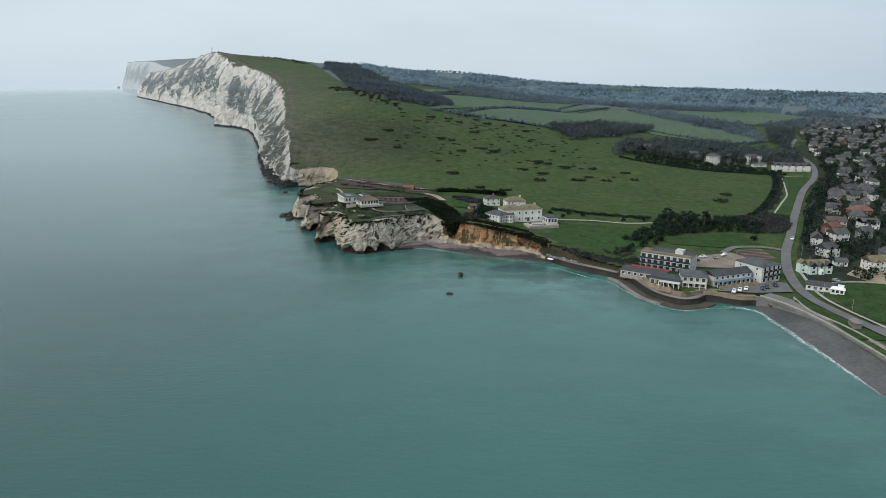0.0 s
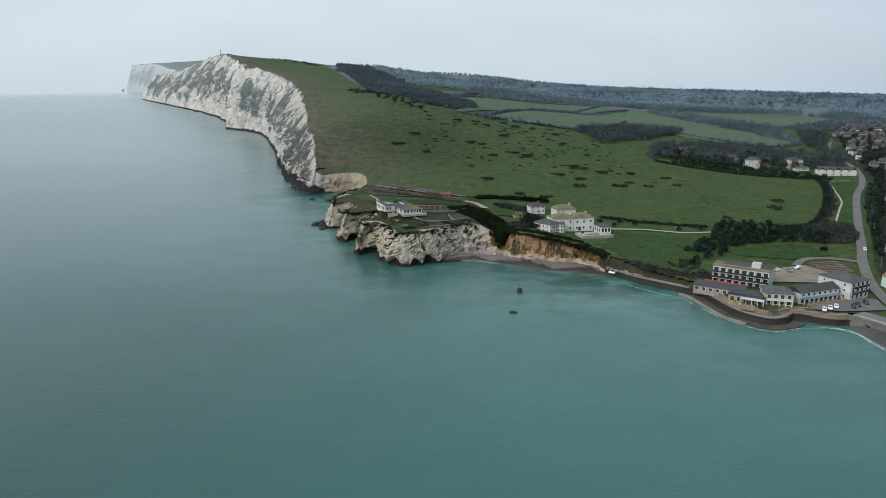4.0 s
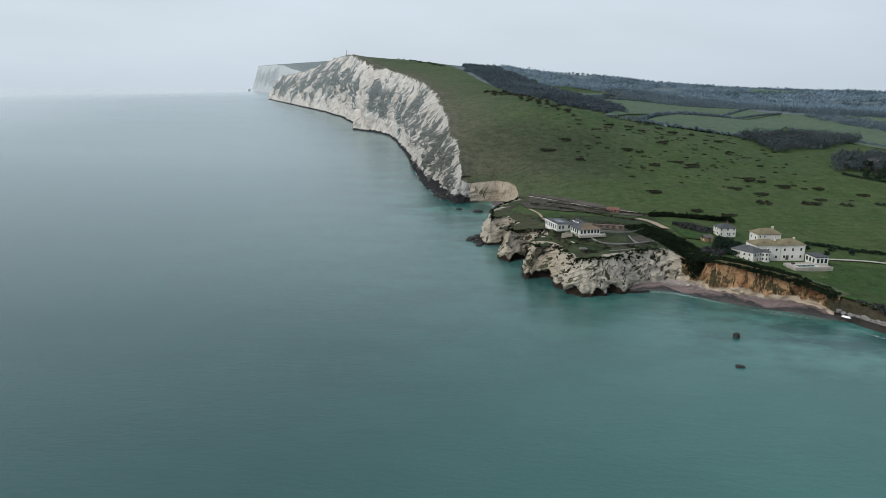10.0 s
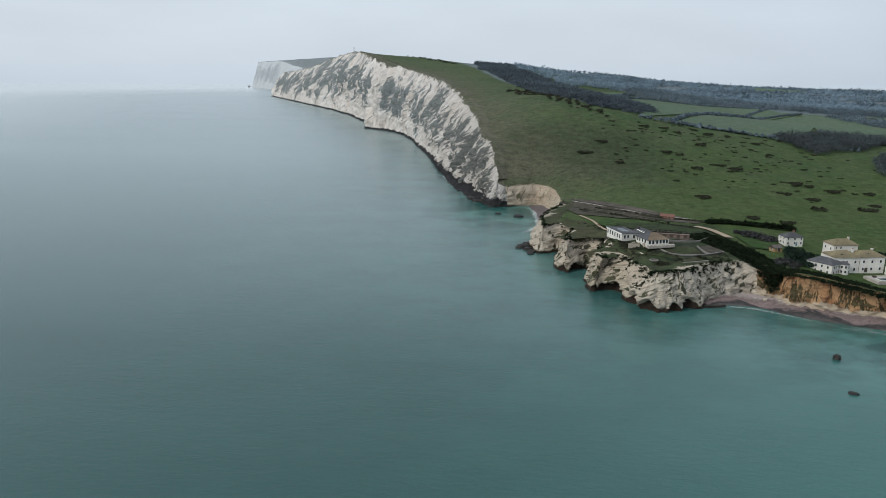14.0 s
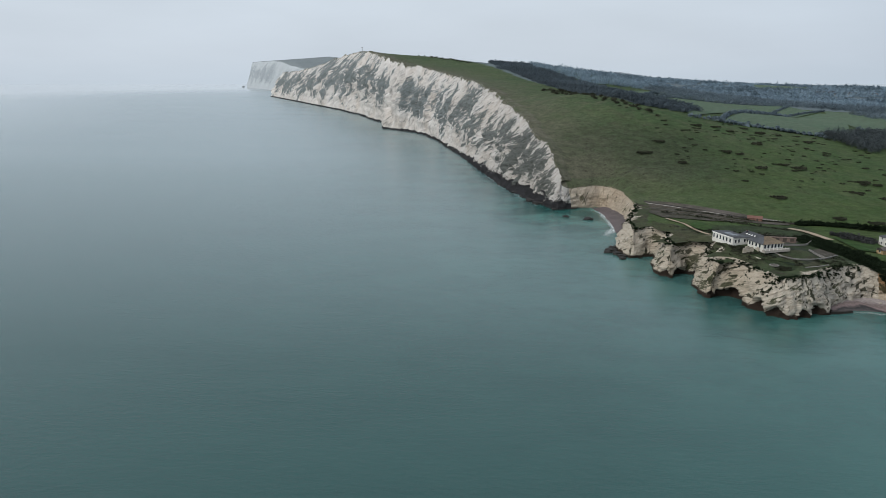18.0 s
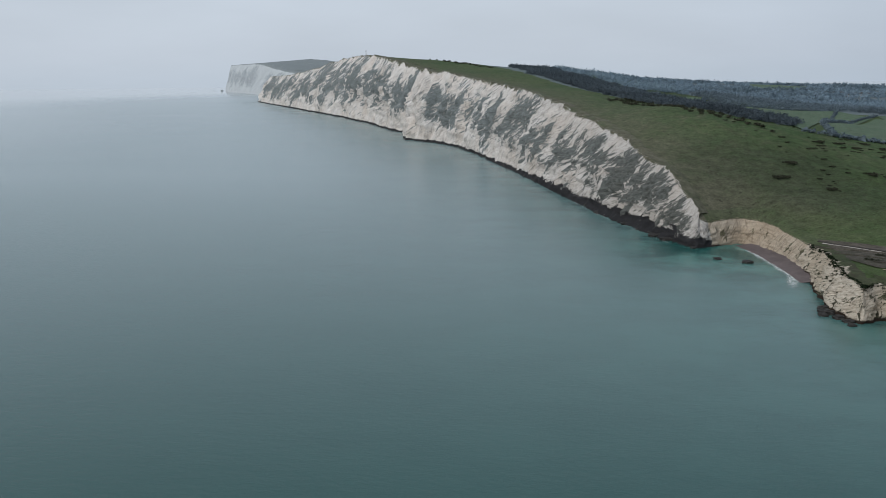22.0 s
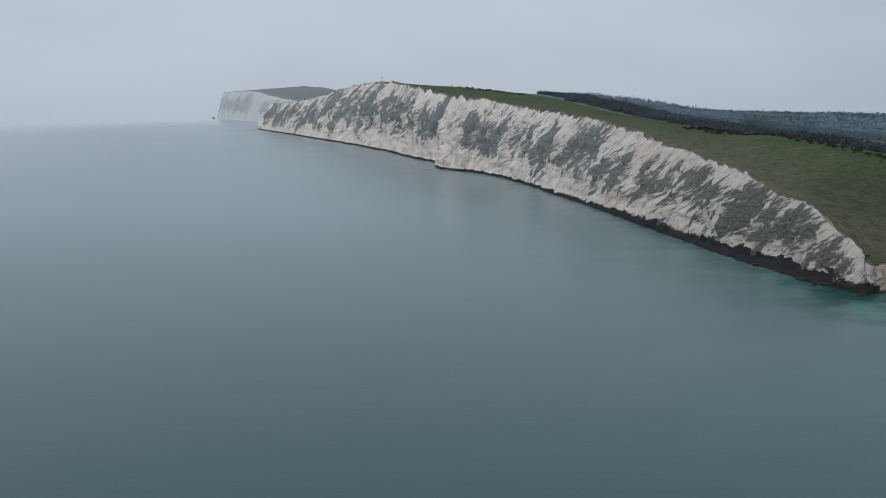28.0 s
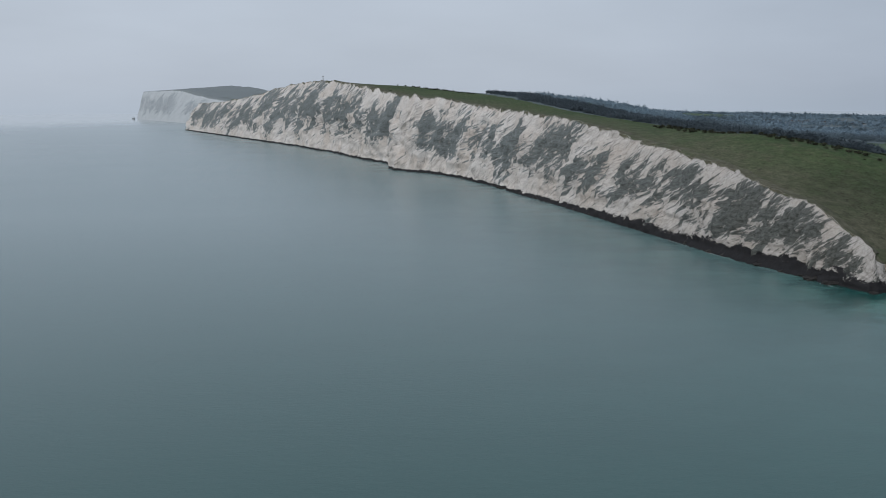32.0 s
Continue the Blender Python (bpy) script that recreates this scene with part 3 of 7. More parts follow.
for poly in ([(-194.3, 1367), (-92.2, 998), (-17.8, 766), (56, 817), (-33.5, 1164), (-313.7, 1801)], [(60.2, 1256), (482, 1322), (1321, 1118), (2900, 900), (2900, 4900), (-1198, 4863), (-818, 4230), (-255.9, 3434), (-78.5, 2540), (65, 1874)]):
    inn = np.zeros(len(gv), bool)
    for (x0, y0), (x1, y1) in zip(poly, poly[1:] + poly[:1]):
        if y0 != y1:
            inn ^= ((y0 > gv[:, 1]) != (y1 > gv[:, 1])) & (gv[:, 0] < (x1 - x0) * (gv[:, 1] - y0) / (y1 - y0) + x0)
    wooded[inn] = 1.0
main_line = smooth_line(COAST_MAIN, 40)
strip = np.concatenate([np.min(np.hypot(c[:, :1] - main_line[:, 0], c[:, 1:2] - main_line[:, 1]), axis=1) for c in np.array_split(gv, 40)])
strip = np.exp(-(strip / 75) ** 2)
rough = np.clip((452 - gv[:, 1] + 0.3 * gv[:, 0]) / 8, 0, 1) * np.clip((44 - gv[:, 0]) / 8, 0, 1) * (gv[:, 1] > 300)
rough = np.maximum(rough, dark_turf(gv[:, 0], gv[:, 1]))
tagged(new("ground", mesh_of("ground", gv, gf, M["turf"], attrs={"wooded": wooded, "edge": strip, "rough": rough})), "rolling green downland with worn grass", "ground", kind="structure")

# ---- the sea ----
n = Nodes("sea_water")
near = n.attr("shallow")
at = n.where("Object", (1, 2.6, 1), (0, 0, 0.25))
lanes = n.noise(0.006, 6, 0.65, n.where("Object", (0.35, 1.6, 1), (0, 0, 0.3)), 0.6)
deep = n.mix(n.ramp(lanes, (0.35, 0.0), (0.65, 1.0)), (0.0102, 0.056, 0.0505), (0.013, 0.063, 0.057))
lagoon = n.mix(n.ramp(n.noise(0.022, 6, 0.65, n.where("Object", (1, 1.5, 1))), (0.42, 0.0), (0.6, 1.0)), (0.011, 0.062, 0.055), (0.064, 0.172, 0.150))
# Pale tone, by distance and along the cliff, painted in for haze.
haze_tone = n.attr("haze_tone")
deep = n.mix(n.attr("sea_pale"), deep, (0.026, 0.104, 0.091))
deep = n.mix(haze_tone, deep, n.mix(n.attr("offing_haze"), (0.190, 0.250, 0.262), (0.33, 0.385, 0.405)))
sea_c = n.mix(near, deep, lagoon)
ripple = n.mix(0.45, n.noise(0.22, 6, 0.7, at), n.noise(0.05, 4, 0.6, at))
n.bump(ripple, 0.38, 0.6)
calm = n.attr("calm")
sea_r = n.math('ADD', n.math('MULTIPLY', n.math('SUBTRACT', lanes, 0.5), 0.05), n.mix(calm, 0.26, 0.06))
M["sea"] = n.done(sea_c, sea_r, spec=0.45)
sx, sy = graded(-4950, -160, 220, 3000, 7.0, 1.09), graded(-1949, 177.2, 600, 6000, 7.0, 1.06)
SX, SY = np.meshgrid(sx, sy)
shore = np.concatenate([smooth_line(p, 8)[:, :2] for p in (COAST_COVE, COAST_HEAD, COAST_CLAY)] + [smooth_line(COAST_MAIN, 30)[:, :2], np.array(SEAWALL, float)])
dist = np.min(np.sqrt((SX[..., None] - shore[:, 0]) ** 2 + (SY[..., None] - shore[:, 1]) ** 2), axis=2)
bay = np.clip(1 - np.hypot((SX - 84) / 82, (SY - 292) / 58), 0, 1)
cove = np.clip(1 - np.hypot((SX + 100) / 70, (SY - 560) / 75), 0, 1)
shallow = np.clip(np.exp(-dist / 30) * 0.36 + 0.15 * np.exp(-dist / 160) + bay * 0.9 + cove * 0.9, 0, 1)
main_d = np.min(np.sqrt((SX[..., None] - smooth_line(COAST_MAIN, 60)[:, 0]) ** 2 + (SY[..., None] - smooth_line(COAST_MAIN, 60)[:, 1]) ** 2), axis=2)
# Water made paler over the bay and the middle sea.
sea_pale = np.maximum(np.clip((SX + 110) / 150, 0, 1) * np.clip((430 - SY) / 120, 0, 1), 0.8 * np.clip((SX + 300) / 240, 0, 1) * np.clip((820 - SY) / 300, 0, 1) * np.clip((SY - 290) / 120, 0, 1))
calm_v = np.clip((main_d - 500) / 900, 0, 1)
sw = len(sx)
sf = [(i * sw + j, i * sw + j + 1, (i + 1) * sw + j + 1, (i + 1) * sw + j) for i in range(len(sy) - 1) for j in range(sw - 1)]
tagged(new("sea", mesh_of("sea", np.stack([SX.ravel(), SY.ravel(), 0 * SX.ravel()], 1), sf, M["sea"], None, True, {"shallow": shallow.ravel(), "offing_haze": np.clip((SY - 1000) / 2600, 0, 1).ravel(), "sea_pale": sea_pale.ravel(), "calm": calm_v.ravel(), "haze_tone": np.maximum(np.exp(-main_d / 420) * 0.8 * np.clip((SY - 450) / 500, 0, 1), 0.92 * np.clip((SY - 260) / 640, 0, 1) ** 0.9).ravel()})), "calm grey-green sea turning turquoise by the shore", "water", kind="structure")

# ---- building blocks ----
rng = np.random.default_rng(7)
# Far wood colours carry painted haze: paler and bluer with distance.
M["wood_far"] = make_leaf("hazed_winter_twigs", (0.168, 0.212, 0.240), 0.34, 0.03, 0.5)
M["wood_ridge"] = make_leaf("hazed_ridge_twigs", (0.108, 0.134, 0.152), 0.3, 0.03, 0.5)
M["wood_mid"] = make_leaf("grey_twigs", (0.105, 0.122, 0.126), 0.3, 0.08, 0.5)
M["wood_hazed"] = make_leaf("hazed_distant_twigs", (0.245, 0.322, 0.380), 0.25, 0.03, 0.5)
M["wood_dark_hazed"] = make_leaf("hazed_evergreen", (0.165, 0.220, 0.258), 0.25, 0.03, 0.4)
M["twigs"] = make_leaf("bare_twigs", (0.076, 0.078, 0.076), 0.35, 0.3, 0.4)
M["evergreen"] = make_leaf("dark_evergreen", (0.027, 0.044, 0.032), 0.4, 0.3, 0.3)
M["gorse"] = make_leaf("gorse_scrub", (0.052, 0.055, 0.038), 0.4, 0.2, 0.3)
M["ivy"] = make_leaf("ivy_bank", (0.017, 0.026, 0.014), 0.45, 0.3, 0.3)
M["rough"] = make_turf("headland_rough", (0.036, 0.054, 0.022), (0.060, 0.060, 0.034), (0.048, 0.042, 0.030))
M["bark"] = make_plain("bark", (0.07, 0.055, 0.042), 0.9, 0.3, 2.0)
M["asphalt"] = make_plain("worn_asphalt", (0.145, 0.138, 0.135), 0.85, 0.25, 0.6)
M["concrete"] = make_plain("weathered_concrete", (0.225, 0.21, 0.19), 0.85, 0.3, 0.7, bump=0.4)
M["wet_concrete"] = make_plain("grey_damp_concrete", (0.17, 0.162, 0.152), 0.8, 0.35, 0.4, bump=0.4)
M["pave"] = make_plain("pale_paving", (0.36, 0.33, 0.29), 0.85, 0.25, 0.9)
M["track"] = make_plain("sandy_track", (0.34, 0.27, 0.19), 0.95, 0.3, 0.5)
M["garden"] = make_turf("garden_ground", (0.022, 0.034, 0.020), (0.034, 0.040, 0.028), (0.05, 0.048, 0.040))
M["earth"] = make_plain("bare_earth", (0.10, 0.085, 0.07), 0.95, 0.4, 0.25, bump=0.6, dist=0.2)
M["garden_bank"] = make_turf("bramble_bank", (0.032, 0.034, 0.020), (0.056, 0.046, 0.032), (0.085, 0.068, 0.050))
M["rubble"] = make_turf("rubbly_waste", (0.050, 0.050, 0.036), (0.078, 0.068, 0.056), (0.120, 0.104, 0.092))
M["darkearth"] = make_plain("dark_earth", (0.035, 0.03, 0.025), 0.95, 0.4, 0.4)
M["wet_wall"] = make_plain("weed_dark_wall", (0.034, 0.029, 0.025), 0.7, 0.45, 0.5, bump=0.6, dist=0.1)
n = Nodes("banded_beach")
across = n.attr("across")
wave = n.math('ADD', across, n.math('MULTIPLY', n.math('SUBTRACT', n.noise(0.045, 6, 0.65, None, 0.6), 0.5), 1.5))
band = n.ramp(wave, (0.06, (0.29, 0.25, 0.235)), (0.26, (0.135, 0.102, 0.096)), (0.40, (0.20, 0.150, 0.142)), (0.56, (0.026, 0.026, 0.027)), (0.74, (0.085, 0.073, 0.070)), (0.92, (0.036, 0.034, 0.034)))
band = n.mix(1.0, band, n.ramp(n.noise(0.9, 6, 0.75), (0.3, 0.6), (0.7, 1.3)), 'MULTIPLY')
n.bump(n.noise(1.5, 6, 0.75), 0.7, 0.12)
M["beach"] = n.done(band, n.ramp(across, (0.5, 0.85), (0.95, 0.3)), spec=0.3)
M["yard"] = make_plain("rubbly_yard", (0.25, 0.205, 0.17), 0.95, 0.4, 0.35, bump=0.6, dist=0.1)
M["tan_wall"] = make_plain("tan_terrace_wall", (0.27, 0.215, 0.155), 0.85, 0.35, 0.5, bump=0.4)
M["shingle"] = make_plain("damp_shingle", (0.115, 0.092, 0.09), 0.75, 0.35, 0.5, bump=0.7, dist=0.1)
M["wet_sand"] = make_plain("wet_dark_sand", (0.088, 0.083, 0.079), 0.45, 0.5, 0.16, bump=0.4)
M["rock"] = make_plain("sea_rock", (0.075, 0.065, 0.05), 0.8, 0.45, 0.8, bump=0.8, dist=0.2)
M["pale_rock"] = make_plain("chalk_block", (0.45, 0.40, 0.32), 0.9, 0.3, 0.8, bump=0.8, dist=0.2)
M["granite"] = make_plain("grey_granite", (0.3, 0.3, 0.29), 0.8, 0.2, 1.0)
n = Nodes("surf")
lace = n.ramp(n.noise(0.8, 7, 0.75, n.coord.outputs["UV"], 0.8), (0.44, 0.0), (0.62, 1.0))
fade = n.attr("cover")
n.b.inputs["Alpha"].default_value = 1.0
n.link(n.math('MULTIPLY', lace, fade), n.b.inputs["Alpha"])
M["surf"] = n.done((0.75, 0.78, 0.77), 0.8, spec=0.2)


def fast_mesh(name, verts, tris, material, normals=None):
    """A triangle mesh straight from arrays."""
    me = bpy.data.meshes.new(name)
    v, t = np.asarray(verts, np.float32), np.asarray(tris, np.int32)
    me.vertices.add(len(v))
    me.vertices.foreach_set("co", v.ravel())
    me.loops.add(t.size)
    me.loops.foreach_set("vertex_index", t.ravel())
    me.polygons.add(len(t))
    me.polygons.foreach_set("loop_start", np.arange(0, t.size, 3, dtype=np.int32))
    me.polygons.foreach_set("loop_total", np.full(len(t), 3, np.int32))
    me.materials.append(material)
    me.update(calc_edges=True)
    if normals is not None:
        me.normals_split_custom_set_from_vertices(np.asarray(normals, np.float32))
    return me


def leaf_cloud(centres, radii, per, size, r, soft=False, dome=False):
    """Sprays of small leaf triangles round many centres: denser towards an uneven outer shell."""
    c = np.repeat(np.asarray(centres, float), per, 0)
    rad = np.repeat(np.asarray(radii, float), per, 0)
    k = len(c)
    d = r.normal(size=(k, 3))
    d /= np.linalg.norm(d, axis=1)[:, None]
    if dome:
        d[:, 2] = np.abs(d[:, 2])
    lump = 0.72 + 0.35 * np.sin(d[:, :1] * 5 + c[:, :1]) * np.cos(d[:, 1:2] * 4 + c[:, 1:2]) + 0.12 * r.normal(size=(k, 1))
    p = c + d * rad * lump * r.uniform(0.55, 1.0, (k, 1))
    a, b = r.normal(size=(k, 3)), r.normal(size=(k, 3))
    s = size * r.uniform(0.6, 1.4, (k, 1)) * (np.mean(rad, axis=1, keepdims=True) / np.mean(rad))
    v = np.stack([p + a * s * 0.6, p + b * s * 0.6, p - (a + b) * s * 0.4], 1).reshape(-1, 3)
    if soft:
        q = d * 0.75 + np.array((0, 0, 0.55)) + 0.15 * r.normal(size=(k, 3))
        q /= np.linalg.norm(q, axis=1)[:, None]
        w = v.reshape(-1, 3, 3)
        back = np.einsum("ij,ij->i", np.cross(w[:, 1] - w[:, 0], w[:, 2] - w[:, 0]), q) < 0
        w[back] = w[back][:, ::-1]
        return w.reshape(-1, 3), np.arange(len(v)).reshape(-1, 3), np.repeat(q, 3, 0)
    return v, np.arange(len(v)).reshape(-1, 3)


def along(points, gap):
    p = smooth_line([(*q, 0) for q in points], gap)
    return p[:, :2]


def in_poly(px, py, poly):
    c = np.zeros(px.shape, bool)
    q = np.array(poly, float)
    for (x0, y0), (x1, y1) in zip(q, np.roll(q, -1, 0)):
        if y0 != y1:
            c ^= ((y0 > py) != (y1 > py)) & (px < (x1 - x0) * (py - y0) / (y1 - y0) + x0)
    return c


def fill(poly, spacing, r):
    """Jittered points inside a polygon of the plan."""
    q = np.array(poly, float)
    xs, ys = np.arange(q[:, 0].min(), q[:, 0].max(), spacing), np.arange(q[:, 1].min(), q[:, 1].max(), spacing)
    a, b = np.meshgrid(xs, ys)
    a, b = a.ravel() + r.uniform(-0.45, 0.45, a.size) * spacing, b.ravel() + r.uniform(-0.45, 0.45, b.size) * spacing
    k = in_poly(a, b, poly)
    return np.stack([a[k], b[k]], 1)


def plant_stuff(name, xy, height, width, per, size, material, label, category, seed, sink=0.0, dome=False):
    """Woods, hedges and scrub nobody could count: one object of leaf sprays standing on the ground."""
    r = np.random.default_rng(seed)
    k = len(xy)
    hh = height * r.uniform(0.65, 1.25, k)
    ww = width * r.uniform(0.75, 1.25, k)
    z = lie(xy[:, 0], xy[:, 1])
    c = np.stack([xy[:, 0], xy[:, 1], z + hh * (0.12 if dome else 0.5) - sink], 1)
    v, t, q = leaf_cloud(c, np.stack([ww, ww, hh * (0.92 if dome else 0.55)], 1), per, size, r, True, dome)
    return tagged(new(name, fast_mesh(name, v, t, material, q)), label, category, kind="stuff")


def ribbon(name, points, width, material, label, category, lift=0.25, gap=4.0, kind="structure", z=None, thick=0.0):
    """A road, path or wall top laid over the ground along a line."""
    p = along(points, gap)
    d = np.gradient(p, axis=0)
    nrm = np.stack([-d[:, 1], d[:, 0]], 1)
    nrm /= np.linalg.norm(nrm, axis=1)[:, None] + 1e-9
    cols = (-1.0, -0.5, 0.0, 0.5, 1.0)
    verts, faces = [], []
    for i in range(len(p)):
        for c in cols:
            x, y = p[i] + nrm[i] * width / 2 * c
            verts.append((x, y, (h(x, y) if z is None else z) + lift))
    w = len(cols)
    for i in range(len(p) - 1):
        for j in range(w - 1):
            a = i * w + j
            faces.append((a, a + w, a + w + 1, a + 1))
    if thick:
        base = len(verts)
        for i in range(len(p)):
            for c in (-1.0, 1.0):
                x, y = p[i] + nrm[i] * width / 2 * c
                verts.append((x, y, (h(x, y) if z is None else z) + lift - thick))
        for i in range(len(p) - 1):
            a, b = base + 2 * i, base + 2 * i + 2
            faces.append((i * w, a, b, (i + 1) * w))
            faces.append((i * w + w - 1, (i + 1) * w + w - 1, b + 1, a + 1))
    return tagged(new(name, mesh_of(name, verts, faces, material, smooth=False)), label, category, kind=kind)


def patch(name, poly, material, label, category, lift=0.3, gap=5.0):
    """A lawn, field or yard laid over the ground inside an outline."""
    q = np.array(poly, float)
    bm = bmesh.new()
    edge = []
    for a, b in zip(q, np.roll(q, -1, 0)):
        k = max(1, int(np.linalg.norm(b - a) / gap))
        edge += [a + (b - a) * i / k for i in range(k)]
    face = bm.faces.new([bm.verts.new((x, y, 0)) for x, y in edge])
    bmesh.ops.triangulate(bm, faces=[face])
    lo, hi = q.min(0), q.max(0)
    for axis in (0, 1):
        for v in np.arange(lo[axis] + gap, hi[axis], gap):
            co, no = [0, 0, 0], [0, 0, 0]
            co[axis], no[axis] = v, 1
            bmesh.ops.bisect_plane(bm, geom=bm.verts[:] + bm.edges[:] + bm.faces[:], plane_co=co, plane_no=no)
    for v in bm.verts:
        v.co.z = h(v.co.x, v.co.y) + lift
    me = bpy.data.meshes.new(name)
    bm.normal_update()
    for f in bm.faces:
        if f.normal.z < 0:
            f.normal_flip()
    bm.to_mesh(me)
    bm.free()
    me.materials.append(material)
    return tagged(new(name, me), label, category, kind="structure")


# ---- fields, woods and hedges ----
patch("lawn_hotel", [(114.9, 380.7), (105.6, 350.3), (88.2, 340.7), (101.9, 321.1), (134.2, 301.1), (159.6, 337.2), (174.7, 357.6), (169.4, 369.9)], M["lawn"], "mown green lawn above the seawall", "lawn", 0.35, 4)
patch("lawn_headland", [(-5.6, 376.4), (11.6, 381.9), (14, 368.7), (0.6, 363.5), (-7.5, 366.8)], M["rough"], "enclosed green garden lawn on the headland", "lawn", 0.35, 3)
patch("lawn_headland_west", [(-52.5, 454), (-54.9, 440), (-46.1, 412), (-33.1, 386.3), (-31.1, 397.6), (-37.5, 431)], M["rough"], "green grass by the headland's edge", "lawn", 0.42, 3)
patch("bed_garden", [(13.7, 383.7), (24.1, 393.8), (27.6, 381.6), (17.1, 370.9)], M["rubble"], "brown dug garden plot on the headland", "ground", 0.45, 3)
patch("garden_front", [(-4.6, 381.1), (11.6, 387.5), (12.6, 384), (15, 370.1), (9, 360.6), (-3.4, 355.8), (-11.6, 363.7), (-8.5, 371.8)], M["garden"], "dark overgrown garden below the bungalow", "ground", 0.30, 3)
patch("chalk_bare", [(-28, 368.8), (-19.7, 366.6), (-15.7, 362.8), (-24, 364.4)], M["pale_rock"], "bare white chalk patch in the turf", "ground", 0.4, 2)
patch("lawn_lower", [(-15.7, 362.4), (-1.4, 358.4), (6.9, 362.3), (-1.4, 363.2), (-11.6, 365.7)], M["rough"], "rough green bank below the garden", "lawn", 0.44, 3)
patch("lawn_cottage", [(45.1, 433), (60.9, 442), (68.9, 431), (58.2, 404), (46.9, 404)], M["lawn"], "green garden beside the white cottage", "lawn", 0.35, 4)
patch("lawn_yard", [(171.5, 352.4), (199, 356.5), (226.5, 357.5), (229.3, 334.6), (204.2, 327.4), (176.8, 335.7)], M["lawn"], "green paddock behind the hotel", "lawn", 0.35, 4)
patch("lawn_verge", [(274.4, 412), (300.5, 454), (329.8, 505), (355.5, 560), (362.9, 575), (380.4, 573), (341.2, 507), (308.2, 450), (283.4, 406)], M["lawn"], "green verge beside the road", "lawn", 0.42, 5)
patch("lawn_green", [(216.6, 207.4), (220.6, 231.2), (230.5, 259.4), (256.9, 259), (282.8, 236.5), (283.7, 198.5), (242.9, 188.5)], M["lawn"], "village green with rough grass", "lawn", 0.3, 5)
patch("lawn_strip", [(199.5, 183.5), (201, 209.8), (198.6, 231.5), (203.9, 235.8), (208.9, 209.6), (212.1, 181.9)], M["lawn"], "grass bank behind the esplanade", "lawn", 0.4, 4)
patch("ground_village", [(219.9, 246.5), (283.7, 198.5), (358.7, 209.6), (462, 321.2), (569, 482), (787, 936), (827, 1183), (709, 1222), (545, 927), (511, 843), (450, 734), (424, 640), (391.9, 572), (346, 501), (295.3, 411), (260.3, 347.1), (244, 319.5), (224.8, 277.7)], M["garden"], "dark garden ground between village houses", "ground", 0.22, 9)
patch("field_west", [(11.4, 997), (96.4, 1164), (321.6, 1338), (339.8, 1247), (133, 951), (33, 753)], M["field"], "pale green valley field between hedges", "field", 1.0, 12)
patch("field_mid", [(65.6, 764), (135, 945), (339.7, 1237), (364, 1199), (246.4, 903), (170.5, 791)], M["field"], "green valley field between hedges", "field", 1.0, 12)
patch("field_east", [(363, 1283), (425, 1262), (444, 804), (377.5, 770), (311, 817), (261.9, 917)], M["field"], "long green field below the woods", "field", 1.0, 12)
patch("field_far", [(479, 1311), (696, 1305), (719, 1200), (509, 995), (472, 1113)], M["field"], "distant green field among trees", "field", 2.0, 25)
wood = np.concatenate([fill([(-194.3, 1367), (-151.1, 1250), (-100.5, 1018), (-76.2, 926), (-42.8, 812), (-17.8, 766), (22.8, 766), (56, 817), (38, 952), (-33.5, 1164), (-116.6, 1396)], 9, rng),
                       fill([(-225.6, 1592), (-185, 1382), (-116.6, 1396), (-141.7, 1610)], 11, rng)])
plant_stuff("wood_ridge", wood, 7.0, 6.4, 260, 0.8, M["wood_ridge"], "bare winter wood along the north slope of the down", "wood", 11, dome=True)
plant_stuff("scrub_ridge", np.concatenate([fill([(-120.1, 936), (-64.3, 783), (-27.4, 735), (0.3, 711), (-17.9, 758), (-53.8, 814), (-90.3, 957)], 10, rng), fill([(-398.9, 1717), (-317.3, 1611), (-235.9, 1459), (-315.7, 1696)], 14, rng)]), 2.2, 3.5, 60, 0.9, M["gorse"], "low dark scrub on the crest of the down", "scrub", 12)
copse = np.concatenate([fill([(428, 678), (446, 745), (495, 834), (540, 917), (498, 913), (445, 789)], 7, rng),
                        fill([(168.6, 791), (186.4, 711), (227.2, 756), (253.8, 775), (322.9, 857), (310.7, 890), (245.8, 858)], 6.5, rng),
                        fill([(216.3, 649), (257.2, 672), (301.1, 642), (333.5, 652), (404, 630), (432, 687), (378.8, 743), (294.2, 760), (242.7, 723)], 6.5, rng)])
plant_stuff("wood_copse", copse, 9.5, 5.2, 240, 0.55, M["wood_mid"], "bare grey copse between pasture and village", "wood", 13)
valley = np.concatenate([fill([(322.3, 1350), (482, 1322), (715, 1324), (772, 1457), (528, 1493), (285.1, 1455), (145, 1398), (60.2, 1256), (106.6, 1196)], 13, rng),
                         fill([(444, 802), (498, 984), (462, 1111), (436, 1276), (392.4, 1252), (416, 978)], 11, rng),
                         fill([(514, 986), (719, 1190), (701, 1295), (847, 1401), (774, 1104), (647, 957)], 13, rng)])
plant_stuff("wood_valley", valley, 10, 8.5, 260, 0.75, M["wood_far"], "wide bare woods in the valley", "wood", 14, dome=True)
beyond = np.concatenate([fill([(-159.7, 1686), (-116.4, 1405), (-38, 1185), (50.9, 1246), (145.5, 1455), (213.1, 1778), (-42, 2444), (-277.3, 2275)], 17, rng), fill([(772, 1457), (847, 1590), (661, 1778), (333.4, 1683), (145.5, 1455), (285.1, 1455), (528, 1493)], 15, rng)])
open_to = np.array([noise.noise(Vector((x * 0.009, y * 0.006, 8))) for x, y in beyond])
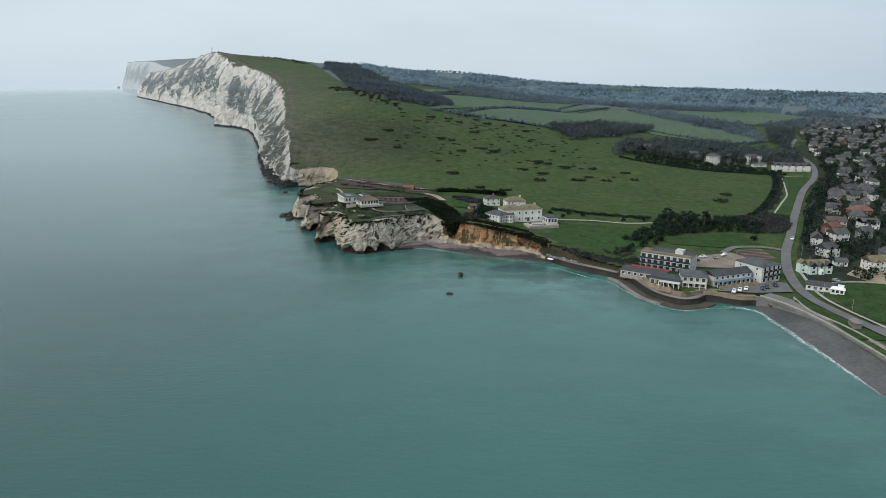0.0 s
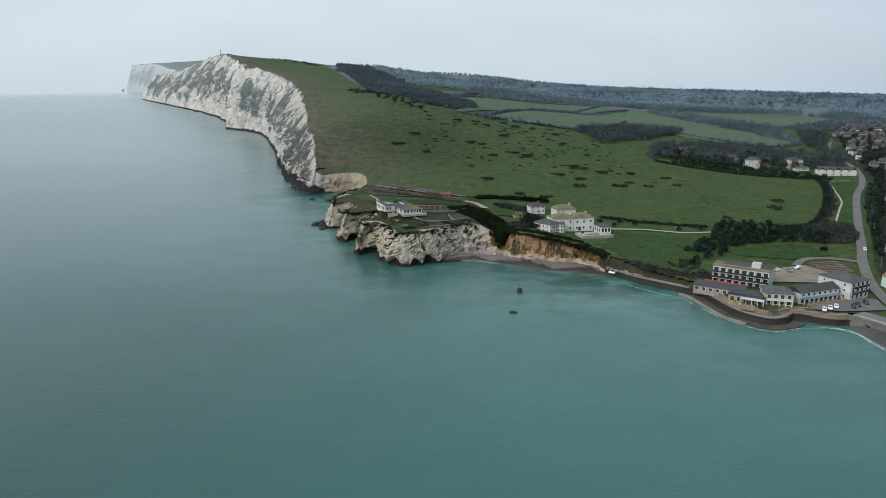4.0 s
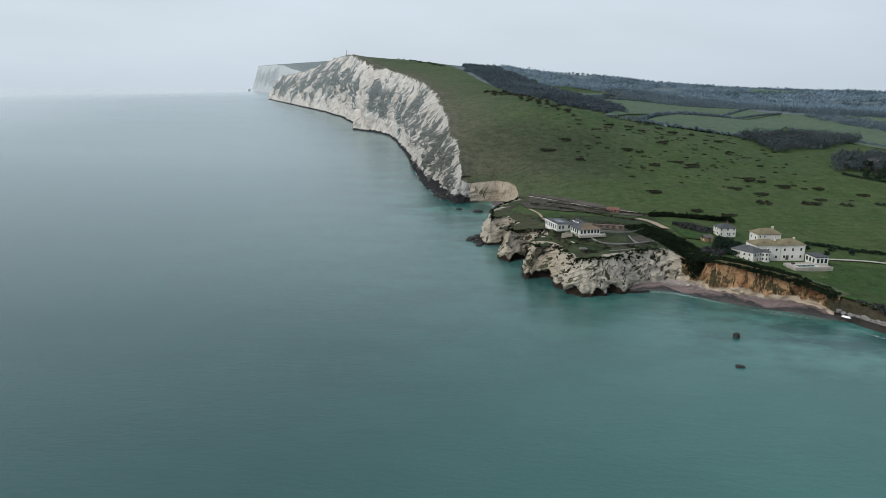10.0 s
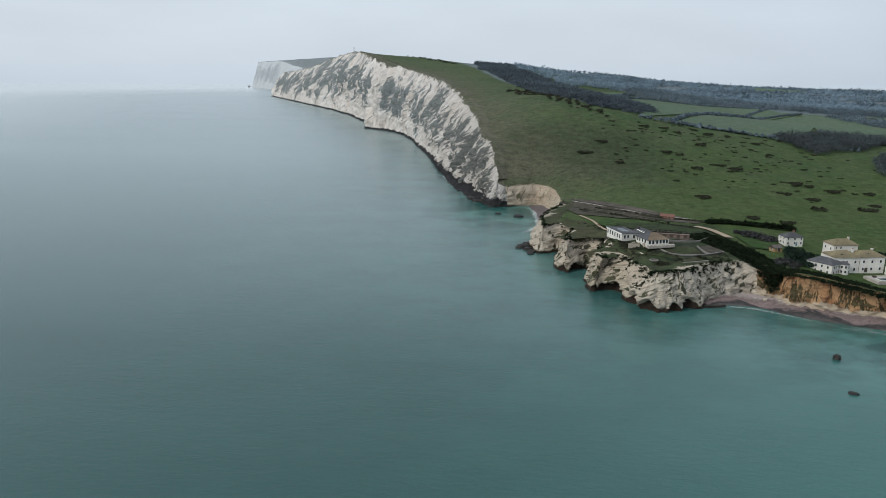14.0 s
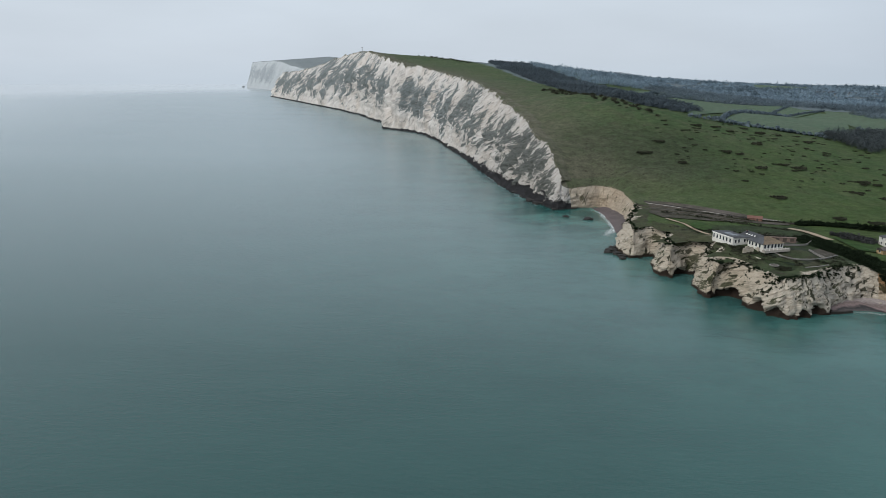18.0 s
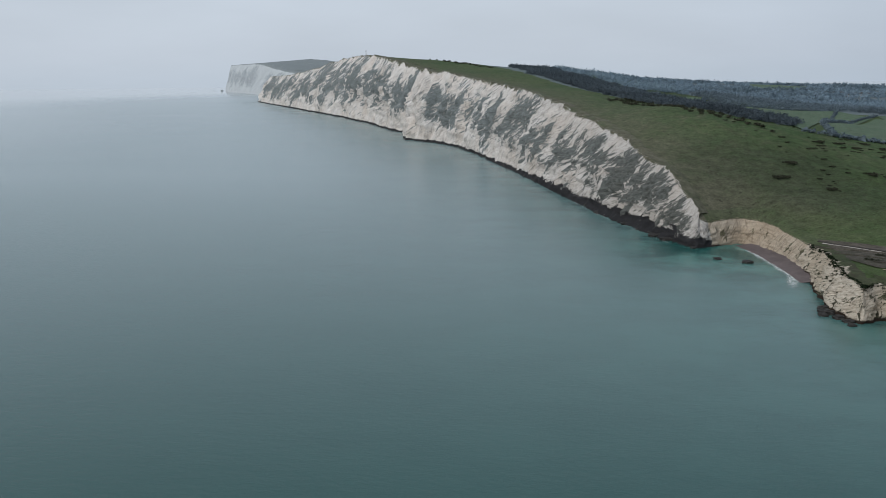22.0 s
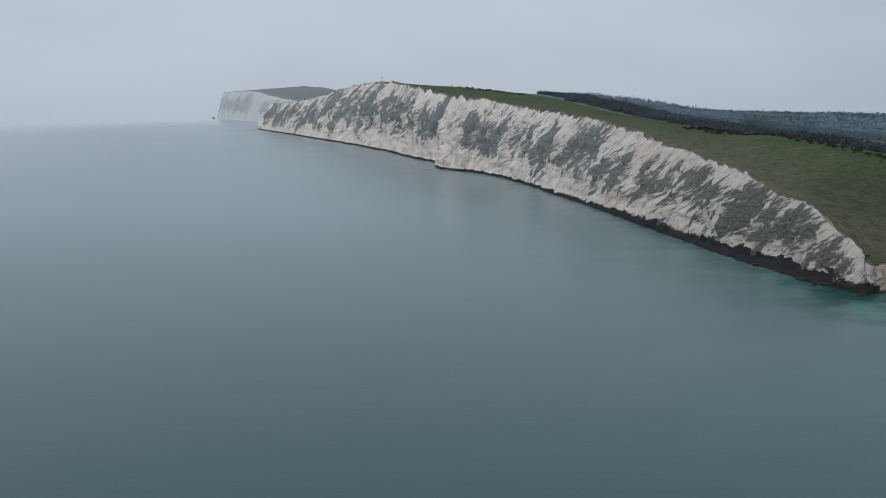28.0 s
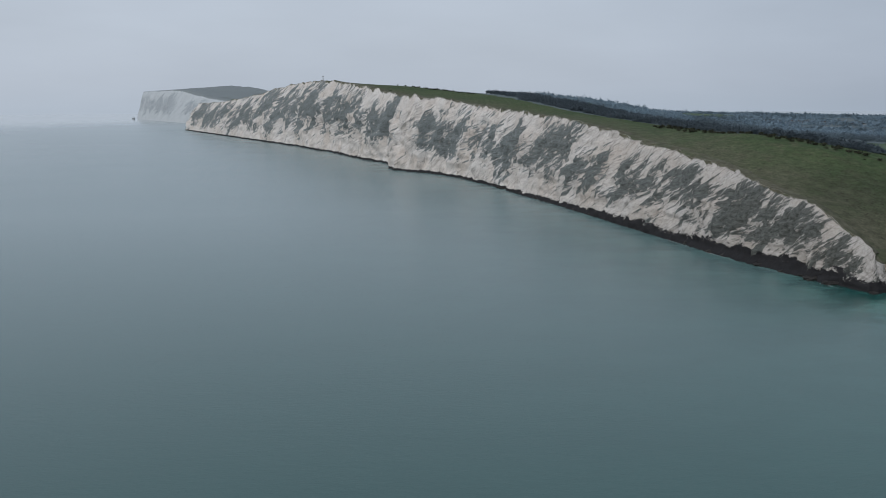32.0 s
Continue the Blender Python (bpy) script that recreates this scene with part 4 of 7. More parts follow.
plant_stuff("wood_beyond", beyond[open_to > -0.22], 10, 10.5, 150, 1.3, M["wood_hazed"], "bare woods beyond the ridge, paled for haze", "wood", 17, dome=True)
patch("field_strip", [(-3.2, 1100), (46.7, 1186), (106.8, 1256), (69, 1197), (11.7, 1021)], M["field"], "pale strip of field below the ridge wood", "field", 2.0, 20)
patch("field_hill", [(922, 3557), (1006, 3450), (1102, 3231), (803, 2768), (763, 3012)], M["field"], "green field on a far hill, colour paled for haze", "field", 4.0, 60)
patch("field_hollow", [(369.1, 2711), (449, 2409), (334.8, 1873), (232.5, 1873), (254, 2252)], M["field"], "field in the far valley, colour paled for haze", "field", 3.0, 60)
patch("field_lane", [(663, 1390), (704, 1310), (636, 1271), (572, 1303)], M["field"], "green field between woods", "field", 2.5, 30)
FIELDS_FAR = ([(922, 3557), (1006, 3450), (1102, 3231), (803, 2768), (763, 3012)], [(369.1, 2711), (449, 2409), (334.8, 1873), (232.5, 1873), (254, 2252)], [(663, 1390), (704, 1310), (636, 1271), (572, 1303)])
FAR_WOOD = [(-679, 4642), (-549, 4162), (-249.7, 3762), (-36.9, 3109), (70.3, 2538), (194.6, 1778), (398.8, 1711), (717, 1779), (923, 1610), (809, 1381), (1036, 1070), (1418, 832), (2179, 1021), (2860, 1600), (2860, 3000), (2660, 3880), (1777, 4290), (1291, 4446), (418, 4605)]
far_xy = fill(FAR_WOOD, 30, rng)
gaps = np.array([noise.noise(Vector((x * 0.0042, y * 0.0028, 5))) + 0.5 * noise.noise(Vector((x * 0.012, y * 0.009, 2))) for x, y in far_xy])
for poly in FIELDS_FAR:
    gaps[in_poly(far_xy[:, 0], far_xy[:, 1], poly)] = -1
far_xy = far_xy[(gaps > -0.14) & inside(far_xy[:, 0] + 25, far_xy[:, 1] + 25)]
stand = np.array([noise.noise(Vector((x * 0.006, y * 0.006, 11))) + 0.7 * noise.noise(Vector((x * 0.02, y * 0.02, 4))) for x, y in far_xy])
dark = stand > 0.22
plant_stuff("wood_distant", far_xy[~dark], 12 * (1 + 0.8 * stand[~dark]), 17.0, 80, 2.7, M["wood_hazed"], "wooded hills on the skyline, coloured pale for haze", "wood", 15, dome=True)
plant_stuff("wood_evergreen", far_xy[dark], 17 * (0.8 + 0.5 * stand[dark]), 13.0, 90, 2.6, M["wood_dark_hazed"], "darker stands of evergreens in the far woods", "wood", 18, dome=True)
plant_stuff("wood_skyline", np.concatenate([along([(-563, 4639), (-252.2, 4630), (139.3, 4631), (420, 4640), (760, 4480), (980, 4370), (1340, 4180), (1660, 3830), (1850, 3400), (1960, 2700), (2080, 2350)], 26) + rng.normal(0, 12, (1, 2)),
                                            fill([(538, 2869), (724, 2784), (779, 2651), (611, 2689)], 24, rng), fill([(1057, 2302), (1320, 2162), (1339, 2048), (1085, 2179)], 24, rng)]), 15, 12.0, 110, 2.6, M["wood_dark_hazed"], "ragged line of trees along the skyline", "wood", 16)


def hedge(name, lines, height, width, per, size, material, label, seed, gap=2.2):
    return plant_stuff(name, np.concatenate([along(l, gap) for l in lines]), height, width, per, size, material, label, "hedge", seed)


hedge("hedge_valley", [[(29.3, 747), (61.8, 758), (113.1, 776), (164.8, 786), (247.6, 771)], [(61.9, 764), (133.1, 947), (321.2, 1327)], [(11.4, 997), (96.4, 1163), (321.5, 1333)], [(133.1, 947), (264.7, 1156), (363, 1283)],
                       [(261.9, 917), (377, 779), (444, 798)], [(98.1, 1159), (70.8, 1200), (10.4, 990)]], 4.0, 3.0, 40, 1.3, M["wood_far"], "dark field hedges across the valley", 21, 5.0)
hedge("hedge_pasture", [[(117.6, 416), (138.1, 407), (159.1, 401), (179.2, 394.7)], [(235, 390.3), (253, 401), (269.5, 421), (305.8, 479), (342.4, 549), (359.5, 593)], [(238.1, 394.4), (255, 406), (271.4, 427), (302.6, 478), (339.1, 549), (355.7, 592)], [(224, 646), (244.4, 630), (292.4, 604), (340.2, 594), (367.3, 588)]],
      2.4, 2.2, 160, 0.4, M["evergreen"], "dense dark hedge round the pasture", 22)
hedge("hedge_clipped", [[(36, 461), (52, 463), (70, 462), (87, 459)], [(36, 463), (52, 465), (70, 464), (87, 461)]], 3.3, 2.0, 420, 0.28, M["ivy"], "tall clipped evergreen hedge by the drive", 23, 1.4)
plant_stuff("bank_ivy", np.concatenate([fill([(12.7, 413), (27.2, 427), (40.2, 410), (52, 375.8), (54.1, 361.5), (45.4, 354.1), (36.9, 362.1), (29.9, 379.6), (18.8, 395.5)], 1.9, rng), fill([(49.8, 369.5), (65.3, 363.1), (88.9, 348.5), (101.9, 326.5), (96.3, 318), (75, 334.9), (47.5, 350.9)], 1.9, rng)]),
            1.4, 1.8, 220, 0.24, M["ivy"], "ivy and scrub covered bank above the beach", "scrub", 24)
# ivy hanging down the cleft between chalk and clay
r = np.random.default_rng(33)
k = 90
drop = r.uniform(0, 1, k) ** 0.45
c = np.stack([44 + r.uniform(-6.5, 6.5, k) * drop, 354 + 5 * drop + r.normal(0, 0.8, k) - 0.25 * np.abs(r.normal(0, 2, k)), 4 + 9.5 * drop], 1)
v, t, q = leaf_cloud(c, np.stack([r.uniform(0.8, 1.6, k), r.uniform(0.6, 1.0, k), r.uniform(0.8, 1.5, k)], 1), 110, 0.25, r, True)
tagged(new("ivy_cleft", fast_mesh("ivy_cleft", v, t, M["ivy"], q)), "dark ivy hanging down the cleft in the cliff", "ivy", kind="stuff")
plant_stuff("bank_scrub", np.concatenate([fill([(103, 319), (116.7, 314.7), (134.2, 301.1), (149.4, 308.9), (145.1, 291.5), (127.7, 291.2), (113.7, 299.9)], 3.0, rng), fill([(129.8, 316.1), (145, 330.4), (151.6, 321.9), (140.7, 307.7)], 3.4, rng)]),
            1.7, 1.9, 90, 0.36, M["twigs"], "brown bramble bank behind the seawall", "scrub", 25)
plant_stuff("wood_hotel", np.concatenate([fill([(145.9, 345.6), (176.7, 370.4), (189, 406), (212.3, 403), (236.1, 390.4), (251.5, 377.9), (237, 357.2), (209.4, 362.3), (182.1, 353), (156.4, 336)], 5.6, rng)]),
            4.4, 3.6, 330, 0.42, M["evergreen"], "dark evergreen belt behind the hotel", "wood", 26)
plant_stuff("scrub_road", fill([(233.9, 392.5), (250.8, 401), (267.9, 407), (279.2, 404), (264.8, 369.9), (254.3, 355.1), (239.1, 359.3)], 3.2, rng), 2.6, 2.4, 130, 0.4, M["twigs"], "tangled brown scrub between lawn and road", "scrub", 38)
plant_stuff("garden_scrub", np.concatenate([fill([(45, 440), (56, 446), (70, 434), (66, 423), (52, 428)], 2.6, rng), fill([(47.6, 374.9), (60.6, 389.5), (65.3, 379.1), (56.4, 366.4)], 3, rng)]), 2.2, 2.2, 60, 0.6, M["twigs"], "leafless garden shrubs by the drive", "scrub", 27)
plant_stuff("thicket_house", fill([(60, 386), (65, 406), (73, 405), (76, 390), (72, 376), (63, 376)], 2.2, rng), 3.6, 2.4, 170, 0.42, M["evergreen"], "dense dark thicket beside the white house", "scrub", 39)

front = fill([(-35.4, 385.6), (-15.4, 373.7), (-9.6, 367.7), (13.1, 364.8), (23.9, 361), (0.9, 347), (-18, 347.9), (-30.5, 363.6)], 1.9, rng)
front = front[[noise.noise(Vector((x * 0.11, y * 0.11, 4))) > 0.04 for x, y in front]]
plant_stuff("scrub_headland", np.concatenate([front, fill([(-42.3, 402), (-29.2, 378.6), (-13.5, 373.9), (-9.6, 367.7), (-15.8, 357), (-32.4, 367.4)], 3.4, rng), fill([(8.9, 365.1), (25.5, 380.6), (30.3, 367.8), (15.6, 355.6), (0.8, 350.4)], 2.2, rng),
                                              fill([(-46.2, 439), (-31.2, 434), (-7.2, 417), (8.8, 427), (23, 425), (29.3, 414), (20.9, 406), (-5.4, 404), (-35.4, 415)], 4.2, rng)]),
            0.7, 1.5, 100, 0.26, M["gorse"], "rough dark scrub on the headland's edge", "scrub", 28)
plant_stuff("scrub_cutting", np.concatenate([along([(-30.4, 494), (-1, 473), (20.5, 468), (42.3, 464)], 1.8), along([(-41.1, 483), (-14.8, 465), (6.9, 450), (23, 441)], 2.4), along([(-3.4, 410), (10.6, 413), (18.9, 414)], 2.0)]) , 1.5, 1.7, 50, 0.45, M["gorse"], "dark scrub along the old cutting", "scrub", 29)

# scrub along the brow of the headland, spilling over the edge in tongues
r = np.random.default_rng(37)
c = []
for i in np.nonzero(which == 2)[0]:
    spill = fbm3(sl[i], 3, 0, 0.11, 3)
    for _ in range(4):
        if r.uniform() < 0.75 + spill:
            j = ROWS + 1 - int(abs(r.normal(0, 1)) * (1.0 + 9.0 * max(0.0, spill + 0.1)))
            p = cols[i][max(ROWS - 16, min(ROWS + 2, j))]
            c.append((p[0] + r.normal(0, 0.4), p[1] + r.normal(0, 0.4), p[2] + 0.1))
c = np.array(c)
k = len(c)
v, t, q = leaf_cloud(c, np.stack([r.uniform(0.5, 1.3, k), r.uniform(0.5, 1.3, k), r.uniform(0.3, 0.75, k)], 1), 70, 0.22, r, True)
tagged(new("scrub_brow", fast_mesh("scrub_brow", v, t, M["ivy"], q)), "dark scrub spilling over the headland's brow", "scrub", kind="stuff")

# gorse clumps dotted over the pasture, each a bush of its own
gorse_meshes = []
for k in range(5):
    r = np.random.default_rng(40 + k)
    a, rr = r.uniform(0, 6.28, 18), np.sqrt(r.uniform(0, 1, 18))
    c = np.stack([5.2 * rr * np.cos(a), 5.0 * rr * np.sin(a), np.full(18, 0.6)], 1)
    v, t = leaf_cloud(c, np.stack([r.uniform(1.0, 1.9, 18), r.uniform(0.9, 1.6, 18), r.uniform(0.7, 1.25, 18)], 1), 110, 0.4, r)
    v[:, 2] = np.maximum(v[:, 2], -0.2)
    gorse_meshes.append(fast_mesh("gorse_bush", v, t, M["gorse"]))
GORSE = [(29.3, 715), (47.9, 722), (59, 715), (80.4, 743), (91.5, 733), (111.9, 741), (133, 754), (135.7, 730), (74.7, 683), (38.6, 646), (49.7, 644), (81.3, 628), (91.4, 622), (59, 612), (131.5, 598),
         (141.3, 595), (113.9, 566), (129, 552), (123.1, 522), (154.7, 584), (181.9, 585), (157.3, 527), (169.7, 546), (182.1, 530), (48.2, 535), (69.7, 485), (89.4, 478), (266.4, 480), (251.2, 451),
         (-16, 658), (-3.9, 612), (-31, 633), (209.2, 571), (209.5, 540)]
spots = list(GORSE)
while len(spots) < 230:
    x, y = rng.normal(85, 62), rng.normal(680, 72)
    if -60 < x < 230 and 535 < y < 775 and -30 < (x + (y - 690) * 0.3):
        spots.append((x, y))
for i, (x, y) in enumerate(spots):
    b = tagged(new("gorse_bush", gorse_meshes[i % 5]), "low dark gorse bush on grazed turf", "bush", "gorse clumps on the pasture")
    s = rng.uniform(0.75, 1.15) if i < len(GORSE) else rng.uniform(0.16, 0.52)
    b.matrix_world = pose(x, y, h(x, y) + 0.1, 0, 0, rng.uniform(-25, 25)) @ Matrix.Diagonal((s, s, s * 0.85, 1))

# ---- roads, paths and the seafront ----
ribbon("road_main", [(216.6, 176.5), (213.5, 197.7), (209.6, 219.6), (209.2, 242.3), (219.4, 278.8), (238.5, 320.5), (254.6, 348.9), (289.7, 413), (340.7, 502), (387.9, 574), (420, 642), (446, 737), (499, 834)], 5.2, M["asphalt"], "grey two-lane road winding into the village", "road", 0.5, 5)
ribbon("road_hotel", [(238.5, 320.5), (226.3, 327.9), (210.8, 327.5), (199.9, 316.5)], 4.2, M["asphalt"], "side road behind the hotel", "road", 0.45, 4)
ribbon("road_east", [(213.5, 197.7), (244.2, 182), (293.3, 166.7), (360.6, 149.2)], 6.0, M["asphalt"], "side road to the village green", "road", 0.42, 5)
ribbon("pavement_coast", [(222.1, 176.5), (218.9, 198.7), (215.3, 222.5), (215.7, 242.2), (224.8, 276.6)], 1.6, M["pave"], "pale pavement beside the coast road", "pavement", 0.62, 5)
ribbon("path_verge", [(272.3, 409), (296.6, 448), (317.2, 482), (340.2, 534), (359, 574), (380.1, 579)], 1.3, M["pave"], "pale footpath along the verge", "path", 0.6, 5)
ribbon("track_drive", [(26, 448), (32.5, 442), (36.5, 432), (39.6, 422)], 5.2, M["track"], "sandy drive between hedges", "path", 0.75, 2)
ribbon("cutting_edge", [(-45, 532), (-36.5, 518), (-0.9, 482), (28.3, 467), (42.4, 463)], 1.6, M["darkearth"], "dark bank of the old cutting", "bank", 0.8, 2, thick=1.2)
ribbon("cutting_track", [(-45, 527), (-20.4, 496), (4.8, 478), (28.2, 470)], 1.4, M["pave"], "pale worn track beside the cutting", "path", 0.7, 2)
ribbon("path_headland", [(-43, 462), (-40, 455), (-35.8, 440), (-32.4, 421), (-29, 408)], 1.7, M["track"], "sandy garden path on the headland", "path", 0.5, 3)
ribbon("path_drive_house", [(112.5, 386.3), (138.1, 387.6), (160.9, 382.4), (181.6, 384.5)], 2.4, M["pave"], "pale drive across the lawn", "path", 0.5, 4)
ribbon("path_pasture", [(232, 640), (226.7, 619.8), (222.2, 552), (210, 470), (205, 412)], 1.5, M["rough"], "faint worn footpath across the pasture", "path", 0.25, 5)
patch("earth_cutting", [(-46, 538), (-34, 528), (8.6, 489), (34, 467), (30, 459), (7, 461), (-20, 458), (-44, 466), (-50, 482), (-48, 515)], M["rubble"], "rough brown waste ground beside the old cutting", "ground", 0.42, 4)
for pts, w in (([(-50, 500), (-22, 482), (8, 470)], 2.2), ([(-54, 522), (-24, 498), (12, 476)], 1.4), ([(-40, 478), (-14, 470), (10, 463)], 1.8)):
    ribbon("spoil_bank", pts, w, M["rubble"], "low dark bank of spoil in the waste ground", "bank", 0.9, 2, thick=1.2)
patch("ground_ruin", [(-14, 398), (-4, 394), (10, 396), (22, 408), (16, 420), (-4, 418), (-16, 410)], M["rubble"], "brown rubbly ground round the sunken fort", "ground", 0.36, 3)
patch("lawn_round", [(-27.4 + 5.5 * math.cos(k * math.pi / 7), 436 + 13 * math.sin(k * math.pi / 7)) for k in range(14)], M["lawn"], "round green lawn ringed by a path", "lawn", 0.5, 3)


def wall_strip(name, points, base, top, width, face, label, category="seawall", batter=0.6, gap=2.0):
    """A sea wall: a battered face, a coping and a flat top."""
    p = along(points, gap)
    d = np.gradient(p, axis=0)
    inn = np.stack([-d[:, 1], d[:, 0]], 1)
    inn /= np.linalg.norm(inn, axis=1)[:, None] + 1e-9
    prof = [(-batter, base), (0, top - 0.5), (-0.2, top - 0.5), (-0.2, top), (0.5, top), (0.5, top - 0.35), (width, top - 0.35), (width, base)]
    verts = [(*(p[i] + inn[i] * o), z) for i in range(len(p)) for o, z in prof]
    w = len(prof)
    faces = [(i * w + j, (i + 1) * w + j, (i + 1) * w + j + 1, i * w + j + 1) for i in range(len(p) - 1) for j in range(w - 1)]
    faces += [tuple(range(w))[::-1], tuple(len(verts) - w + j for j in range(w))]
    return tagged(new(name, mesh_of(name, verts, faces, face, smooth=False)), label, category, kind="structure")


wall_strip("seawall_west", [(99.8, 313.7), (109.4, 299.9), (118.9, 291), (128.8, 281.5), (135.3, 274)], -2, 2.9, 4.5, M["wet_wall"], "dark weed-stained sea wall below the bank")
ribbon("walkway_west", [(102.5, 315.6), (112.1, 302), (121.5, 293.2), (131, 283.7)], 3.6, M["concrete"], "pale concrete walkway on the sea wall", "path", 0.02, 2, z=2.6, thick=0.1)
ribbon("walkway_hotel", [(137.1, 277.3), (139.3, 261.7), (142.2, 249.8), (149.2, 240.7), (156.8, 241.7), (162.3, 246.6)], 3.0, M["concrete"], "worn concrete walkway round the hotel", "path", 0.02, 2, z=2.6, thick=0.1)
wall_strip("seawall_hotel", [(134.2, 277.2), (136.5, 261), (139.8, 248), (148.6, 237.8), (157.4, 239), (162.9, 244), (169.5, 240.8)], -2, 2.9, 4.6, M["wet_wall"], "black weed-stained curving sea wall with a walkway", batter=0.9)
wall_strip("terrace_hotel", [(138.1, 279.5), (140.3, 262.1), (143.6, 251.3), (150.8, 243.3), (158.4, 245), (167.2, 248.4), (173.8, 245.2)], 0, 4.6, 9.0, M["tan_wall"], "tan rendered terrace wall below the hotel", batter=0.1)
wall_strip("seawall_park", [(161.8, 244.5), (169.5, 240.8), (177.2, 237.1), (184.9, 236.7), (187.8, 229.3)], -2, 2.5, 3.0, M["wet_wall"], "dark stone sea wall under the car park")
wall_strip("quay_park", [(162.3, 246.4), (169.9, 242.9), (177.5, 239.1), (185.1, 238.7)], 0, 4.3, 8.0, M["tan_wall"], "tan stone quay edge above the sea wall", batter=0.3)
wall_strip("seawall_east", [(183.8, 237.7), (190, 225.1), (195.7, 203.3), (198, 162.2), (199.1, 82.5)], -1, 4.5, 5.5, M["wet_concrete"], "worn concrete esplanade wall behind the beach", batter=0.5)
ribbon("esplanade", [(189.9, 241.1), (197, 228.3), (201.7, 204.4), (204.1, 162.2), (205.2, 82.5)], 8.0, M["wet_concrete"], "grey concrete esplanade behind the beach", "pavement", 0.0, 3, z=4.22, thick=1.2)
ribbon("esplanade_kerb", [(186.5, 238.9), (193, 226.1), (197.7, 203.9), (200, 162.2), (201.1, 82.5)], 0.5, M["pave"], "low pale kerb wall along the esplanade", "wall", 0.0, 3, z=4.75, thick=0.9)
ribbon("apron_rock", [(131.5, 276.1), (133.4, 260.9), (136.5, 246.8), (146.9, 234.4), (157.9, 235.5), (164, 239.7)], 5.0, M["rock"], "brown weedy rock apron at the wall's foot", "rock", -0.1, 2, z=0.6, thick=2.5)
ribbon("ledge_wall", [(125.5, 280.3), (128.8, 271.7), (130.5, 259.8), (133.9, 245.7), (139.8, 237.7)], 1.8, M["concrete"], "low pale concrete ledge at the water's edge", "seawall", 0.3, 2, z=0.55, thick=2.5)
patch("car_park", [(171.7, 244.1), (184.9, 242.1), (204.8, 244.4), (208.9, 259.4), (200.2, 262), (189.2, 255.3), (171.6, 254)], M["asphalt"], "grey tarmac car park by the sea wall", "pavement", 0.6, 3)
patch("yard_hotel", [(160.4, 302.6), (204.3, 316.6), (211, 303.7), (200, 285.9), (171.4, 287.6)], M["yard"], "tan rubbly yard behind the hotel", "pavement", 0.5, 4)


def bank_sheet(name, inner, outer, z_low, material, label):
    """A rough bank between the ground behind and a low edge in front."""
    k, rows = 40, 8
    pts = []
    for l in (inner, outer):
        a = along(l, 1.0)
        t = np.linspace(0, len(a) - 1, k)
        pts.append(np.stack([np.interp(t, range(len(a)), a[:, i]) for i in (0, 1)], 1))
    verts = []
    for i in range(k):
        for j in range(rows):
            f = j / (rows - 1)
            x, y = pts[0][i] * (1 - f) + pts[1][i] * f
            zi = h(*pts[0][i]) + 0.25
            verts.append((x, y, zi + (z_low - zi) * f ** 2.6 + (0.5 * fbm(x * 0.25, y * 0.25) if 0 < j < rows - 1 else 0)))
    faces = [(i * rows + j, (i + 1) * rows + j, (i + 1) * rows + j + 1, i * rows + j + 1) for i in range(k - 1) for j in range(rows - 1)]
    return tagged(new(name, mesh_of(name, verts, faces, material)), label, "bank", kind="structure")


bank_sheet("bank_wall", [(94.4, 333.7), (104, 326.4), (116.7, 316.9), (128.7, 302.1), (141.8, 289.3)], [(96.3, 318), (103, 316.4), (113.7, 303.1), (123.3, 294.4), (134.2, 281.6)], 2.55, M["garden_bank"], "brown crumbling bank behind the sea wall")


def slope_sheet(name, inner, outer, zi, zo, material, label, category, rows=6, bumpy=0.15):
    a, b = along(inner, 2.0), along(outer, 2.0)
    k = 60
    ta, tb = np.linspace(0, len(a) - 1, k), np.linspace(0, len(b) - 1, k)
    A = np.stack([np.interp(ta, range(len(a)), a[:, i]) for i in (0, 1)], 1)
    B = np.stack([np.interp(tb, range(len(b)), b[:, i]) for i in (0, 1)], 1)
    verts, fs = [], []
    for i in range(k):
        for j in range(rows):
            f = j / (rows - 1)
            x, y = A[i] * (1 - f) + B[i] * f
            verts.append((x, y, zi * (1 - f) ** 1.2 + zo * f + bumpy * fbm(x * 0.2, y * 0.2)))
            fs.append(f)
    faces = [(i * rows + j, i * rows + j + 1, (i + 1) * rows + j + 1, (i + 1) * rows + j) for i in range(k - 1) for j in range(rows - 1)]
    return tagged(new(name, mesh_of(name, verts, faces, material, attrs={"across": fs})), label, category, kind="structure")


slope_sheet("beach_bay", [(9.4, 346.7), (19.9, 353.6), (32.7, 359.9), (47.5, 351.9), (62.3, 347.7), (75.2, 345.4), (90.2, 338.1), (103, 323.3)], [(8.4, 336.4), (20, 342.2), (32.7, 340), (45.4, 331.3), (58.1, 322.5), (75, 315.8), (92, 308.6), (101.9, 306.2)], 2.2, -0.6, M["beach"], "brown shingle beach under the clay cliff", "beach")
slope_sheet("beach_cove", [(-68.1, 579), (-58.8, 565), (-56, 545), (-55.3, 517), (-58.7, 492)], [(-80.6, 581), (-76.9, 560), (-75.4, 542), (-73.8, 524), (-72, 496)], 2.0, -0.5, M["shingle"], "small dark pebble cove", "beach")
slope_sheet("beach_east", [(193.1, 231.5), (196.8, 205.5), (198.7, 166.1), (200.3, 76.9)], [(180, 235.5), (181.5, 205.5), (182.5, 175), (182, 76.9)], 4.0, -0.6, M["wet_sand"], "dark wet shingle beach below the esplanade", "beach")


